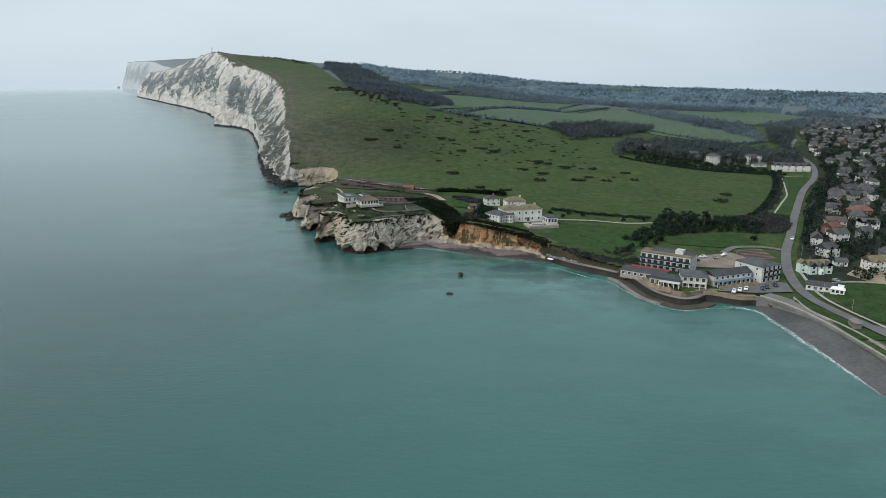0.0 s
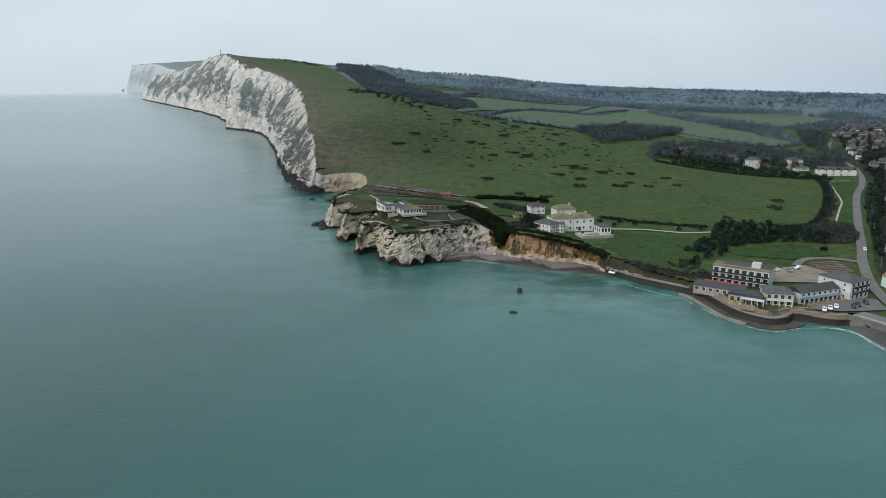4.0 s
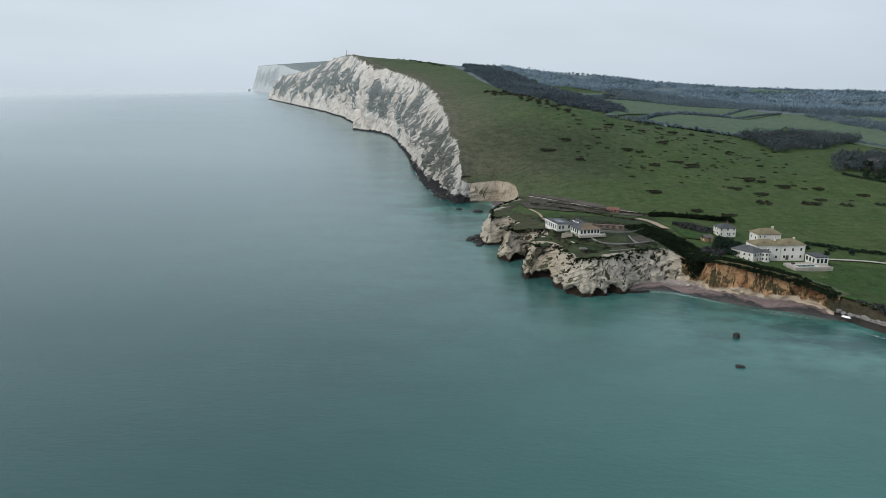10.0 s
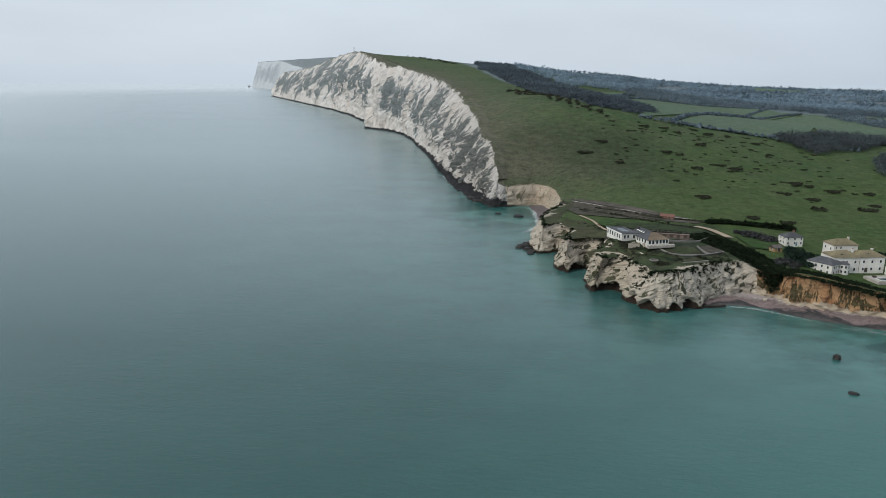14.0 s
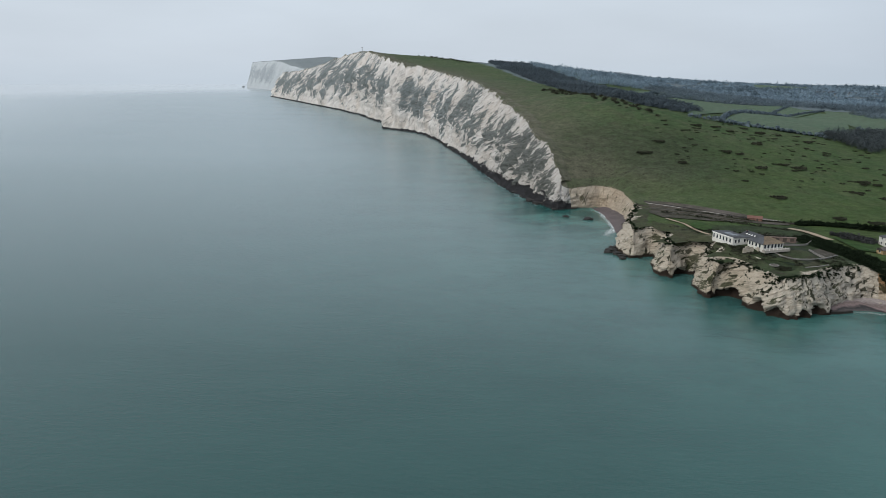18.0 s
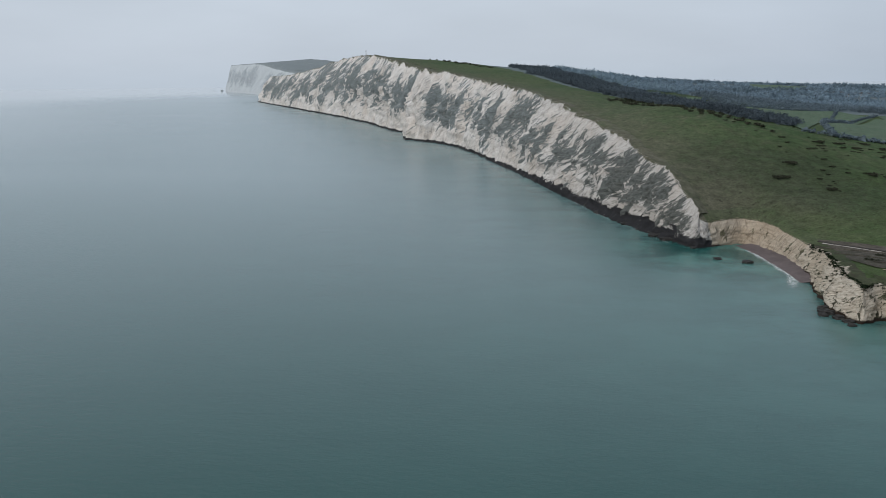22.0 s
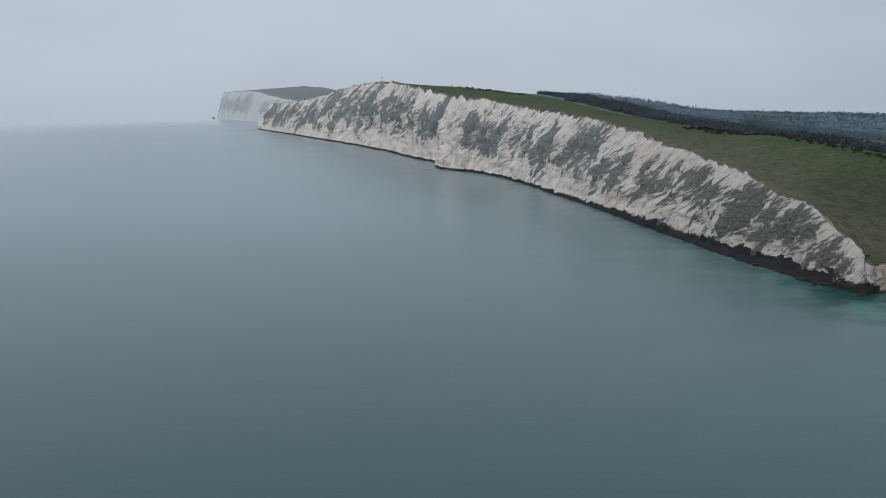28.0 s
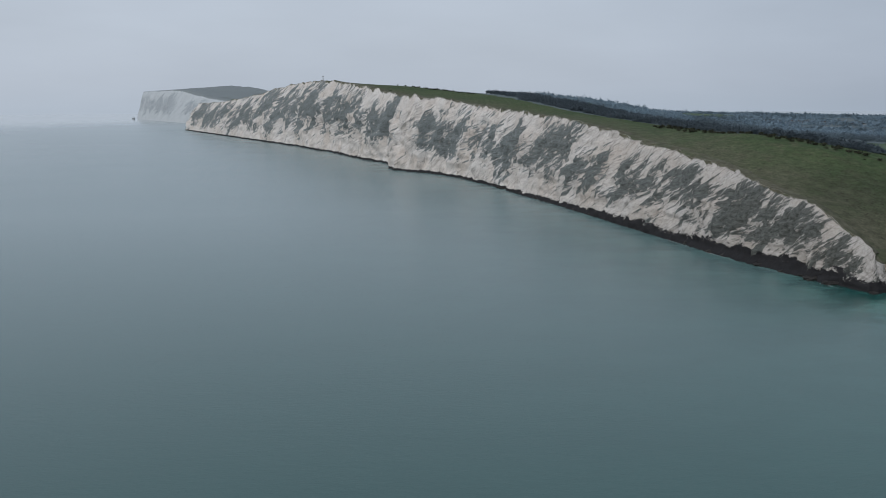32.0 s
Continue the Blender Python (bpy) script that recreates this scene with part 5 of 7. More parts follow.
def surf(name, points, width, label, power=1.0, even=0.85):
    """Lacy broken water along a shore."""
    p = along(points, 1.5)
    d = np.gradient(p, axis=0)
    nrm = np.stack([-d[:, 1], d[:, 0]], 1)
    nrm /= np.linalg.norm(nrm, axis=1)[:, None] + 1e-9
    cols = np.linspace(-1, 1, 7)
    verts, uv, cover = [], [], []
    for i in range(len(p)):
        amp = 1 + 0.6 * fbm(i * 0.11, width)
        taper = min(1.0, i / 9, (len(p) - 1 - i) / 9)
        for c in cols:
            x, y = p[i] + nrm[i] * (width / 2 * c * amp + 1.2 * fbm(i * 0.07, 5.0))
            verts.append((x, y, 0.07))
            uv.append((x, y))
            cover.append((1 - abs(c) ** 1.5) * min(1, max(0, even + (1.35 - even) * fbm(i * 0.05, 2.0 + width))) * power * taper)
    w = len(cols)
    faces = [(i * w + j, (i + 1) * w + j, (i + 1) * w + j + 1, i * w + j + 1) for i in range(len(p) - 1) for j in range(w - 1)]
    return tagged(new(name, mesh_of(name, verts, faces, M["surf"], uv, True, {"cover": cover})), label, "surf", kind="stuff")


surf("surf_bay", [(11.6, 337.5), (21.1, 342.7), (34.9, 341), (48.6, 332.1), (61.2, 323.4), (78.1, 316.8), (96.3, 308.6)], 2.4, "thin white surf on the bay beach", 0.9, 0.5)
surf("surf_bay_upper", [(62, 322.5), (72, 319.5), (84, 316.5), (98.5, 311.5)], 7.0, "white wash over the shingle", 0.85, 0.35)
surf("surf_cove", [(-78.6, 575), (-72.8, 560), (-70.1, 542), (-69, 522), (-69.9, 503), (-78.5, 481)], 6.0, "white surf in the cove", 1.15)
surf("surf_east", [(165.1, 235.3), (172.8, 233.8), (180.4, 228.9), (182.3, 218.5), (182.7, 207.7), (183.6, 196.9), (184.4, 183.8), (185.2, 170.5), (186, 148.6), (186.6, 115.8), (186.8, 82.5)], 3.4, "white surf breaking on the beach", 1.1)
surf("surf_east_outer", [(160.7, 233), (169.5, 228.8), (175.1, 222.3), (175.1, 207.7), (176.3, 192.5), (179.8, 175), (182.4, 148.6)], 4.6, "lacy broken water off the beach", 0.4, 0.3)
surf("surf_wall", [(96.3, 305.5), (109.4, 289.2), (123.3, 274.9), (128.8, 260.8), (134.3, 243.5), (147.5, 229.6), (160.7, 233), (171.7, 233.2)], 1.8, "wash along the sea wall", 0.7)
surf("surf_down", [(x - 5, y - 3) for x, y, _ in COAST_MAIN[:11:-1]], 2.2, "faint wash under the white cliff", 1.0, 0.2)

# ---- things: helpers ----
class Shape:
    """Collects boxes, prisms and tubes into one mesh."""

    def __init__(self):
        self.v, self.f = [], []

    def add(self, verts, faces):
        k = len(self.v)
        self.v += [tuple(p) for p in verts]
        self.f += [tuple(k + i for i in q) for q in faces]
        return self

    def box(self, x0, x1, y0, y1, z0, z1):
        return self.add([(x, y, z) for z in (z0, z1) for x, y in ((x0, y0), (x1, y0), (x1, y1), (x0, y1))],
                        [(3, 2, 1, 0), (4, 5, 6, 7), (0, 1, 5, 4), (1, 2, 6, 5), (2, 3, 7, 6), (3, 0, 4, 7)])

    def tube(self, p, q, r0, r1, sides=6):
        p, q = Vector(p), Vector(q)
        t = (q - p).to_track_quat("Z", "Y").to_matrix()
        ring = [[o + t @ Vector((r * math.cos(2 * math.pi * i / sides), r * math.sin(2 * math.pi * i / sides), 0)) for i in range(sides)] for o, r in ((p, r0), (q, r1))]
        return self.add(ring[0] + ring[1], [(i, (i + 1) % sides, sides + (i + 1) % sides, sides + i) for i in range(sides)] + [tuple(range(sides))[::-1], tuple(range(sides, 2 * sides))])

    def gable_wall(self, L, W, z1, rise):
        """Walls with gable ends at x = +-L/2."""
        a, b = L / 2, W / 2
        return self.add([(-a, -b, 0), (a, -b, 0), (a, b, 0), (-a, b, 0), (-a, -b, z1), (a, -b, z1), (a, b, z1), (-a, b, z1), (-a, 0, z1 + rise), (a, 0, z1 + rise)],
                        [(3, 2, 1, 0), (0, 1, 5, 4), (2, 3, 7, 6), (1, 2, 6, 9, 5), (3, 0, 4, 8, 7), (4, 5, 9, 8), (6, 7, 8, 9)])

    def roof(self, L, W, z1, rise, hip=0.0, over=0.35, thick=0.18):
        """A pitched roof slab; hip: how far the ridge ends draw in."""
        a, b = L / 2 + over, W / 2 + over
        drop = rise * over / (W / 2)
        c = a - hip if hip else a
        low = [(-a, -b, z1 - drop), (a, -b, z1 - drop), (a, b, z1 - drop), (-a, b, z1 - drop)]
        ridge = [(-c, 0, z1 + rise), (c, 0, z1 + rise)]
        up = [(x, y, z + thick) for x, y, z in low + ridge]
        dn = [(x, y, z + 0.02) for x, y, z in low + ridge]
        return self.add(up + dn, [(0, 1, 5, 4), (1, 2, 5), (2, 3, 4, 5), (3, 0, 4), (10, 11, 7, 6), (11, 8, 7), (11, 10, 9, 8), (10, 6, 9),
                                  (0, 6, 7, 1), (1, 7, 8, 2), (2, 8, 9, 3), (3, 9, 6, 0)])

    def mesh(self, name, material):
        key = (name, material.name, len(self.v), hash(tuple(round(c, 3) for p in self.v for c in p)))
        if key not in MESHES:
            me = bpy.data.meshes.new(name)
            me.from_pydata(self.v, [], self.f)
            me.materials.append(material)
            MESHES[key] = me
        return MESHES[key]


MESHES = {}


def thing(name, x, y, z, turn, label, category, group=""):
    e = tagged(new(name), label, category, group)
    e.matrix_world = pose(x, y, z, 0, 0, turn)
    return e


def part(name, shape, material, parent, label="", at=(0, 0, 0), turn=0.0):
    ob = new(name, shape.mesh(name, material) if isinstance(shape, Shape) else shape)
    ob.parent = parent
    ob.matrix_basis = pose(*at, 0, 0, turn)
    if label:
        ob["label"] = label
    return ob


M["white"] = make_plain("white_render", (0.62, 0.60, 0.55), 0.75, 0.2, 0.6)
M["cream"] = make_plain("cream_render", (0.38, 0.345, 0.285), 0.8, 0.15, 0.6)
# Hotel white and cream are toned darker than the other renders.
M["hotel_white"] = make_plain("hotel_white_render", (0.55, 0.54, 0.52), 0.8, 0.25, 0.6)
M["hotel_cream"] = make_plain("hotel_cream_render", (0.42, 0.375, 0.31), 0.85, 0.25, 0.6)
M["hotel_stone"] = make_plain("pink_grey_stone", (0.33, 0.285, 0.245), 0.9, 0.35, 1.0)
M["stone"] = make_plain("grey_stone", (0.21, 0.20, 0.185), 0.9, 0.3, 1.2, each=0.2)
M["brick"] = make_plain("red_brick", (0.18, 0.105, 0.08), 0.9, 0.25, 2.0, each=0.2)
M["mint"] = make_plain("mint_boards", (0.52, 0.62, 0.55), 0.7, 0.12, 0.8)
M["blue"] = make_plain("blue_paint", (0.13, 0.2, 0.25), 0.6, 0.15, 1.0)
M["slate"] = make_plain("grey_slate", (0.085, 0.088, 0.094), 0.85, 0.3, 0.9, spec=0.12, each=0.25)
M["tile"] = make_plain("brown_tile", (0.118, 0.102, 0.092), 0.85, 0.3, 0.9, each=0.25)
M["redtile"] = make_plain("red_tile", (0.17, 0.088, 0.068), 0.85, 0.25, 0.9, each=0.2)
M["lichen"] = make_plain("lichened_roof", (0.20, 0.168, 0.10), 0.9, 0.45, 0.35)
M["moss_tile"] = make_plain("mossy_brown_tile", (0.165, 0.125, 0.085), 0.9, 0.45, 0.4)
M["felt"] = make_plain("dark_roof_felt", (0.07, 0.072, 0.08), 0.8, 0.35, 0.4)
M["timber"] = make_plain("pale_timber", (0.36, 0.25, 0.13), 0.8, 0.25, 0.9)
M["weathered"] = make_plain("weathered_sleepers", (0.17, 0.125, 0.105), 0.9, 0.3, 0.9, each=0.15)
M["darkwood"] = make_plain("dark_timber", (0.07, 0.055, 0.045), 0.8, 0.25, 0.9)
M["redpaint"] = make_plain("red_paint", (0.34, 0.06, 0.06), 0.6, 0.2, 0.9)
M["frame"] = make_plain("white_paint", (0.78, 0.77, 0.74), 0.5, 0.06, 2.0, bump=0)
M["black"] = make_plain("black_rubber", (0.02, 0.02, 0.02), 0.7, 0.2, 2.0, bump=0)
n = Nodes("window_glass")
M["glass"] = n.done((0.03, 0.038, 0.045), 0.06, spec=0.7)
n = Nodes("pool_water")
M["pool"] = n.done((0.02, 0.05, 0.06), 0.08, spec=0.4)


def window(parent, x, y, z, w, hgt, turn, name="window", label=""):
    """A sash window set in a wall: frame, glazing bar and pane. turn: 0 faces -y, 90 faces +x."""
    f, i = Shape(), 0.09
    rect = lambda a, b, y: [(-a, y, i - b), (a, y, i - b), (a, y, hgt - i + b), (-a, y, hgt - i + b)]
    f.add(rect(w / 2, i, -0.07) + rect(w / 2 - i, 0, -0.07) + rect(w / 2, i, 0.04) + rect(w / 2 - i, 0, 0.04),
          [(k, (k + 1) % 4, 4 + (k + 1) % 4, 4 + k) for k in range(4)] + [(4 + k, 4 + (k + 1) % 4, 12 + (k + 1) % 4, 12 + k) for k in range(4)] + [(8 + k, 8 + (k + 1) % 4, (k + 1) % 4, k) for k in range(4)])
    ob = part(name, f, M["frame"], parent, label, (x, y, z), turn)
    part("pane", Shape().box(-w / 2 + 0.09, w / 2 - 0.09, -0.035, 0.0, 0.09, hgt - 0.09), M["glass"], ob)
    return ob


def windows_row(parent, side, L, W, zs, count, w=1.1, hgt=1.4, inset=1.2):
    """Rows of windows on one side of a block L by W: f front (-y), b back, l left (-x), r right."""
    span = L if side in "fb" else W
    for z in zs:
        for i in range(count):
            u = (0 if count == 1 else -span / 2 + inset + (span - 2 * inset) * i / (count - 1))
            x, y, t = {"f": (u, -W / 2, 0), "b": (-u, W / 2, 180), "l": (-L / 2, -u, -90), "r": (L / 2, u, 90)}[side]
            window(parent, x, y, z, w, hgt, t)


def chimney(parent, x, y, z, hgt, mat):
    s = Shape().box(-0.45, 0.45, -0.35, 0.35, 0, hgt).box(-0.55, 0.55, -0.45, 0.45, hgt - 0.25, hgt)
    c = part("chimney", s, mat, parent, "", (x, y, z))
    part("chimney_pot", Shape().tube((-0.2, 0, hgt), (-0.2, 0, hgt + 0.5), 0.14, 0.11, 6).tube((0.2, 0, hgt), (0.2, 0, hgt + 0.5), 0.14, 0.11, 6), M["redtile"], c)


def door(parent, x, y, z, turn, mat, w=1.0, hgt=2.1):
    d = part("door", Shape().box(-w / 2, w / 2, -0.06, 0.04, 0, hgt).box(-w / 2 + 0.15, w / 2 - 0.15, -0.09, -0.06, 0.2, 0.9).box(-w / 2 + 0.15, w / 2 - 0.15, -0.09, -0.06, 1.1, hgt - 0.2), mat, parent, "", (x, y, z), turn)
    part("door_handle", Shape().tube((w / 2 - 0.18, -0.06, 1.0), (w / 2 - 0.18, -0.14, 1.0), 0.03, 0.03, 6), M["black"], d)


def block(parent, name, L, W, z1, wall, at=(0, 0, 0), turn=0.0):
    return part(name, Shape().box(-L / 2, L / 2, -W / 2, W / 2, -1.5, z1), wall, parent, "", at, turn)


def house(x, y, turn, L, W, z1, rise, wall, roof, label, hip=0.0, front=3, side=1, storeys=2, chimneys=1, bay=False, name="house", group=""):
    """A pitched-roof house with windows, door and chimneys."""
    z = min(h(x + a, y + b) for a in (-L / 3, L / 3) for b in (-W / 3, W / 3)) + 0.15
    e = thing(name, x, y, z, turn, label, "house", group)
    s = Shape().box(-L / 2, L / 2, -W / 2, W / 2, -1.5, 0)
    if hip:
        s.box(-L / 2, L / 2, -W / 2, W / 2, 0, z1)
    else:
        s.gable_wall(L, W, z1, rise)
    part("wall", s, wall, e)
    part("roof", Shape().roof(L, W, z1, rise, hip), roof, e)
    step = z1 / storeys
    zs = [0.9 + step * k for k in range(storeys)]
    windows_row(e, "f", L, W, zs, front)
    for sd in "lr":
        windows_row(e, sd, L, W, zs, side, inset=W * 0.3)
    door(e, L * 0.12, -W / 2, 0, 0, M["blue"] if wall is M["white"] else M["darkwood"])
    for k in range(chimneys):
        chimney(e, (-1) ** k * (L / 2 - (hip if hip else 0.6) - 0.3), 0, z1 + rise - 0.5, 1.6, M["brick"])
    if bay:
        for sx in (-L * 0.3, L * 0.3):
            part("bay", Shape().gable_wall(2.6, 2.8, z1 + 0.2, 1.5), wall, e, "", (sx, -W / 2 - 0.5, 0), 90)
            part("bay_roof", Shape().roof(2.6, 2.8, z1 + 0.2, 1.5, 0, 0.25), roof, e, "", (sx, -W / 2 - 0.5, 0), 90)
            for zz in zs:
                window(e, sx, -W / 2 - 1.8, zz, 1.5, 1.4, 0)
    return e


# ---- trees ----
def tree_parts(kind, seed):
    r = np.random.default_rng(seed)
    trunk = Shape()
    if kind == "pine":
        trunk.tube((0, 0, -0.5), (0.2, 0, 4.5), 0.42, 0.3, 7).tube((0.2, 0, 4.5), (0.5, 0.2, 8.5), 0.3, 0.14, 6)
        c, rad = [], []
        for k in range(9):
            a, rr = r.uniform(0, 6.28), r.uniform(1.2, 4.2)
            p = np.array([rr * math.cos(a), rr * math.sin(a), r.uniform(6.2, 9.6)])
            trunk.tube((0.3, 0.1, r.uniform(4.2, 7)), p, 0.12, 0.04, 5)
            c.append(p)
            rad.append((r.uniform(1.3, 2.2), r.uniform(1.3, 2.2), r.uniform(0.5, 0.9)))
        return trunk, leaf_cloud(c, rad, 70, 0.42, r), M["evergreen"]
    if kind == "bush":
        trunk.tube((0, 0, -0.4), (0, 0, 1.6), 0.2, 0.1, 6)
        c = [(r.uniform(-1.3, 1.3), r.uniform(-1.3, 1.3), r.uniform(0.9, 2.6)) for _ in range(8)]
        return trunk, leaf_cloud(c, [(r.uniform(0.8, 1.4),) * 2 + (r.uniform(0.7, 1.1),) for _ in c], 60, 0.34, r), M["evergreen"]
    trunk.tube((0, 0, -0.5), (0.1, 0.1, 3), 0.34, 0.25, 7).tube((0.1, 0.1, 3), (0.2, 0, 6.5), 0.25, 0.1, 6)
    c, rad = [], []
    for k in range(12):
        a, rr = r.uniform(0, 6.28), r.uniform(0.8, 3.1)
        p = np.array([rr * math.cos(a), rr * math.sin(a), r.uniform(3.6, 8.2)])
        base = (0.12, 0.06, r.uniform(2.2, 4.5))
        trunk.tube(base, p, 0.11, 0.03, 5)
        for _ in range(2):
            trunk.tube(p * 0.6 + np.array(base) * 0.4, p + r.normal(size=3) * 0.8, 0.05, 0.02, 4)
        c.append(p)
        rad.append((r.uniform(0.9, 1.5), r.uniform(0.9, 1.5), r.uniform(0.8, 1.3)))
    return trunk, leaf_cloud(c, rad, 55, 0.30, r), M["twigs"] if kind == "bare" else M["evergreen"]


TREES = {}
for kind, label, count in (("pine", "wind-bent dark pine with flat foliage layers", 2), ("bare", "leafless winter tree with fine grey twigs", 3), ("oak", "dense dark evergreen oak", 2), ("bush", "rounded evergreen garden shrub", 2)):
    for k in range(count):
        trunk, (v, t), mat = tree_parts(kind, 60 + 7 * k + len(kind))
        TREES[kind, k] = (trunk.mesh("trunk", M["bark"]), fast_mesh("crown", v, t, mat), label)


def tree(kind, x, y, s=1.0, k=0, group="trees of the village"):
    tm, cm, label = TREES[kind, k]
    e = tagged(new("shrub" if kind == "bush" else "tree"), label, "shrub" if kind == "bush" else "tree", group)
    e.matrix_world = pose(x, y, h(x, y), 0, 0, (x * 37 + y * 11) % 360) @ Matrix.Diagonal((s, s, s, 1))
    part("trunk", tm, None, e)
    part("crown", cm, None, e)
    return e


# ---- the white house above the bay ----
hx, hy = 90.0, 383.3
e = thing("white_house", hx, hy, 10.2, 13, "large white rendered house with hipped grey-brown roofs", "house")
block(e, "main_wall", 27, 11, 7.9, M["white"])
for rx, L in ((-6.6, 13.6), (6.8, 13.4)):
    part("main_roof", Shape().roof(L, 11, 7.9, 2.2, 4.4, 0.4), M["lichen"], e, "lichen-yellowed hipped roof", (rx, 0, 0))
part("parapet", Shape().box(-13.7, 13.7, -5.75, -5.5, 7.5, 7.85), M["frame"], e)
windows_row(e, "f", 27, 11, (0.9, 4.7), 6, 1.25, 1.6, 2.2)
windows_row(e, "r", 27, 11, (0.9, 4.7), 2, 1.15, 1.45, 2.6)
block(e, "wing_wall", 10, 13, 5.4, M["white"], (-16.4, -2.6, 0), 28)
part("wing_roof", Shape().roof(13, 10, 5.4, 2.1, 4.5, 0.4), M["slate"], e, "grey slate hipped wing roof", (-16.4, -2.6, 0), 118)
wing = part("wing_front", Shape().box(-4.8, 4.8, -0.2, 0.1, -0.5, 0.5), M["white"], e, "", (-13.3, -8.3, 0), 28)
for z in (0.7, 3.2):
    for u in (-3.4, -1.1, 1.1, 3.4):
        window(wing, u, -0.2, z, 1.1, 1.5, 0)
wing2 = part("wing_side", Shape().box(-6, 6, -0.2, 0.1, -0.5, 0.5), M["white"], e, "", (-20.8, -5.0, 0), -62)
for z in (0.7, 3.2):
    for u in (-4.5, -1.5, 1.5, 4.5):
        window(wing2, u, -0.2, z, 1.1, 1.5, 0)
part("bay", Shape().tube((-9.0, -6.6, -0.5), (-9.0, -6.6, 5.0), 2.6, 2.6, 12), M["white"], e, "rounded two-storey bay")
part("bay_roof", Shape().tube((-9.0, -6.6, 5.0), (-9.0, -6.6, 6.4), 2.9, 0.3, 12), M["slate"], e)
for a in (-50, -10, 30):
    for z in (0.8, 3.1):
        window(e, -9.0 + 2.58 * math.sin(radians(a)), -6.6 - 2.58 * math.cos(radians(a)), z, 1.1, 1.4, a)
block(e, "rear_wall", 13, 9, 11.6, M["white"], (-0.8, 9.5, 0))
part("rear_roof", Shape().roof(13, 9, 11.6, 2.3, 3.8, 0.45), M["lichen"], e, "brown tiled hipped roof", (-0.8, 9.5, 0))
windows_row(part("rear_side", Shape().box(-0.1, 0.1, -4, 4, 0, 0.4), M["white"], e, "", (-7.2, 9.5, 0)), "l", 0.4, 9, (2.0, 5.2, 8.6), 2, 1.1, 1.5, 2.2)
for u in (-6.0, -3.5):
    window(e, u, 5.0, 9.6, 1.0, 1.3, 0)
for cx, cy, cz in ((10.5, 1, 9.0), (0.1, 1, 8.8), (3.2, 10, 13.0)):
    chimney(e, cx, cy, cz, 1.7, M["white"])
door(e, 4.0, -5.5, 0, 0, M["darkwood"], 1.6, 2.4)
for k in range(2):
    part("roof_light", Shape().box(-0.5, 0.5, -0.7, 0.7, 0, 0.14), M["glass"], e, "", (-8.5 + 14 * k, -3.0, 8.95))
part("downpipe", Shape().tube((0, -5.58, 0), (0, -5.58, 7.6), 0.07, 0.07, 6), M["black"], e)
e = thing("pool_terrace", 101.1, 367.9, 10.2, 13, "white paved terrace with a dark swimming pool", "terrace")
part("deck", Shape().box(-9, 11, -5.5, 5.5, -2.5, 0.25), M["pave"], e)
part("basin", Shape().box(-6, 4, -3.4, 0.5, 0.1, 0.29), M["pool"], e, "dark blue-green pool water")
for x0, x1, y0, y1 in ((-6.4, 4.4, -3.8, -3.4), (-6.4, 4.4, 0.5, 0.9), (-6.4, -6.0, -3.4, 0.5), (4.0, 4.4, -3.4, 0.5)):
    part("coping", Shape().box(x0, x1, y0, y1, 0.2, 0.42), M["white"], e)
part("parapet", Shape().box(-9, 11, -5.7, -5.5, -0.5, 0.7), M["pave"], e)
part("planter", Shape().box(-0.7, 0.7, -0.7, 0.7, 0.25, 0.9).box(-0.85, 0.85, -0.85, 0.85, 0.9, 1.0), M["darkwood"], e, "dark square planter", (-5.5, 2.6, 0))
e = thing("sun_room", 108.9, 376.1, 10.2, 13, "flat-roofed white sun room with wide glazing", "building")
block(e, "wall", 7, 9, 3.6, M["white"])
part("roof", Shape().box(-3.8, 3.8, -4.9, 4.9, 3.6, 3.95), M["felt"], e, "flat dark roof")
windows_row(e, "f", 7, 9, (0.5,), 3, 1.7, 2.4, 1.4)
windows_row(e, "l", 7, 9, (0.5,), 3, 1.9, 2.4, 1.6)
house(74.4, 427, 13, 10, 8, 5.0, 1.9, M["white"], M["slate"], "small white cottage with a hipped slate roof", 3.4, 3, 2, 2, 1, name="cottage")
house(59.3, 404, 25, 5, 4, 2.3, 1.2, M["timber"], M["tile"], "low timber summer house in the hedge", 0, 1, 1, 1, 0, name="summer_house")

# ---- the pavilion on the headland ----
e = thing("pavilion", -18.0, 381.0, 22.2, 23, "white seaside bungalow with long grey and brown roofs", "house")
block(e, "west_wall", 10, 16, 2.9, M["white"], (-3.3, 8.2, 0))
slab = lambda x0, x1, y0, y1, a, b, thick: Shape().add([(x0, y0, a), (x1, y0, b), (x1, y1, b), (x0, y1, a), (x0, y0, a + thick), (x1, y0, b + thick), (x1, y1, b + thick), (x0, y1, a + thick)],
                                                       [(3, 2, 1, 0), (4, 5, 6, 7), (0, 1, 5, 4), (1, 2, 6, 5), (2, 3, 7, 6), (3, 0, 4, 7)])
part("west_roof", slab(-8.7, 2.2, -0.3, 16.7, 3.75, 2.95, 0.16), M["slate"], e, "low grey slate roof")
part("fascia", slab(-8.62, -8.5, -0.3, 16.7, 3.3, 3.3, 0.42), M["frame"], e, "white eaves board")
part("west_gable", Shape().add([(-8.3, 0.2, 2.9), (1.7, 0.2, 2.9), (1.7, 16.2, 2.9), (-8.3, 16.2, 2.9), (-8.3, 0.2, 3.72), (1.7, 0.2, 2.98), (1.7, 16.2, 2.98), (-8.3, 16.2, 3.72)],
                               [(0, 1, 5, 4), (1, 2, 6, 5), (2, 3, 7, 6), (3, 0, 4, 7)]), M["white"], e)
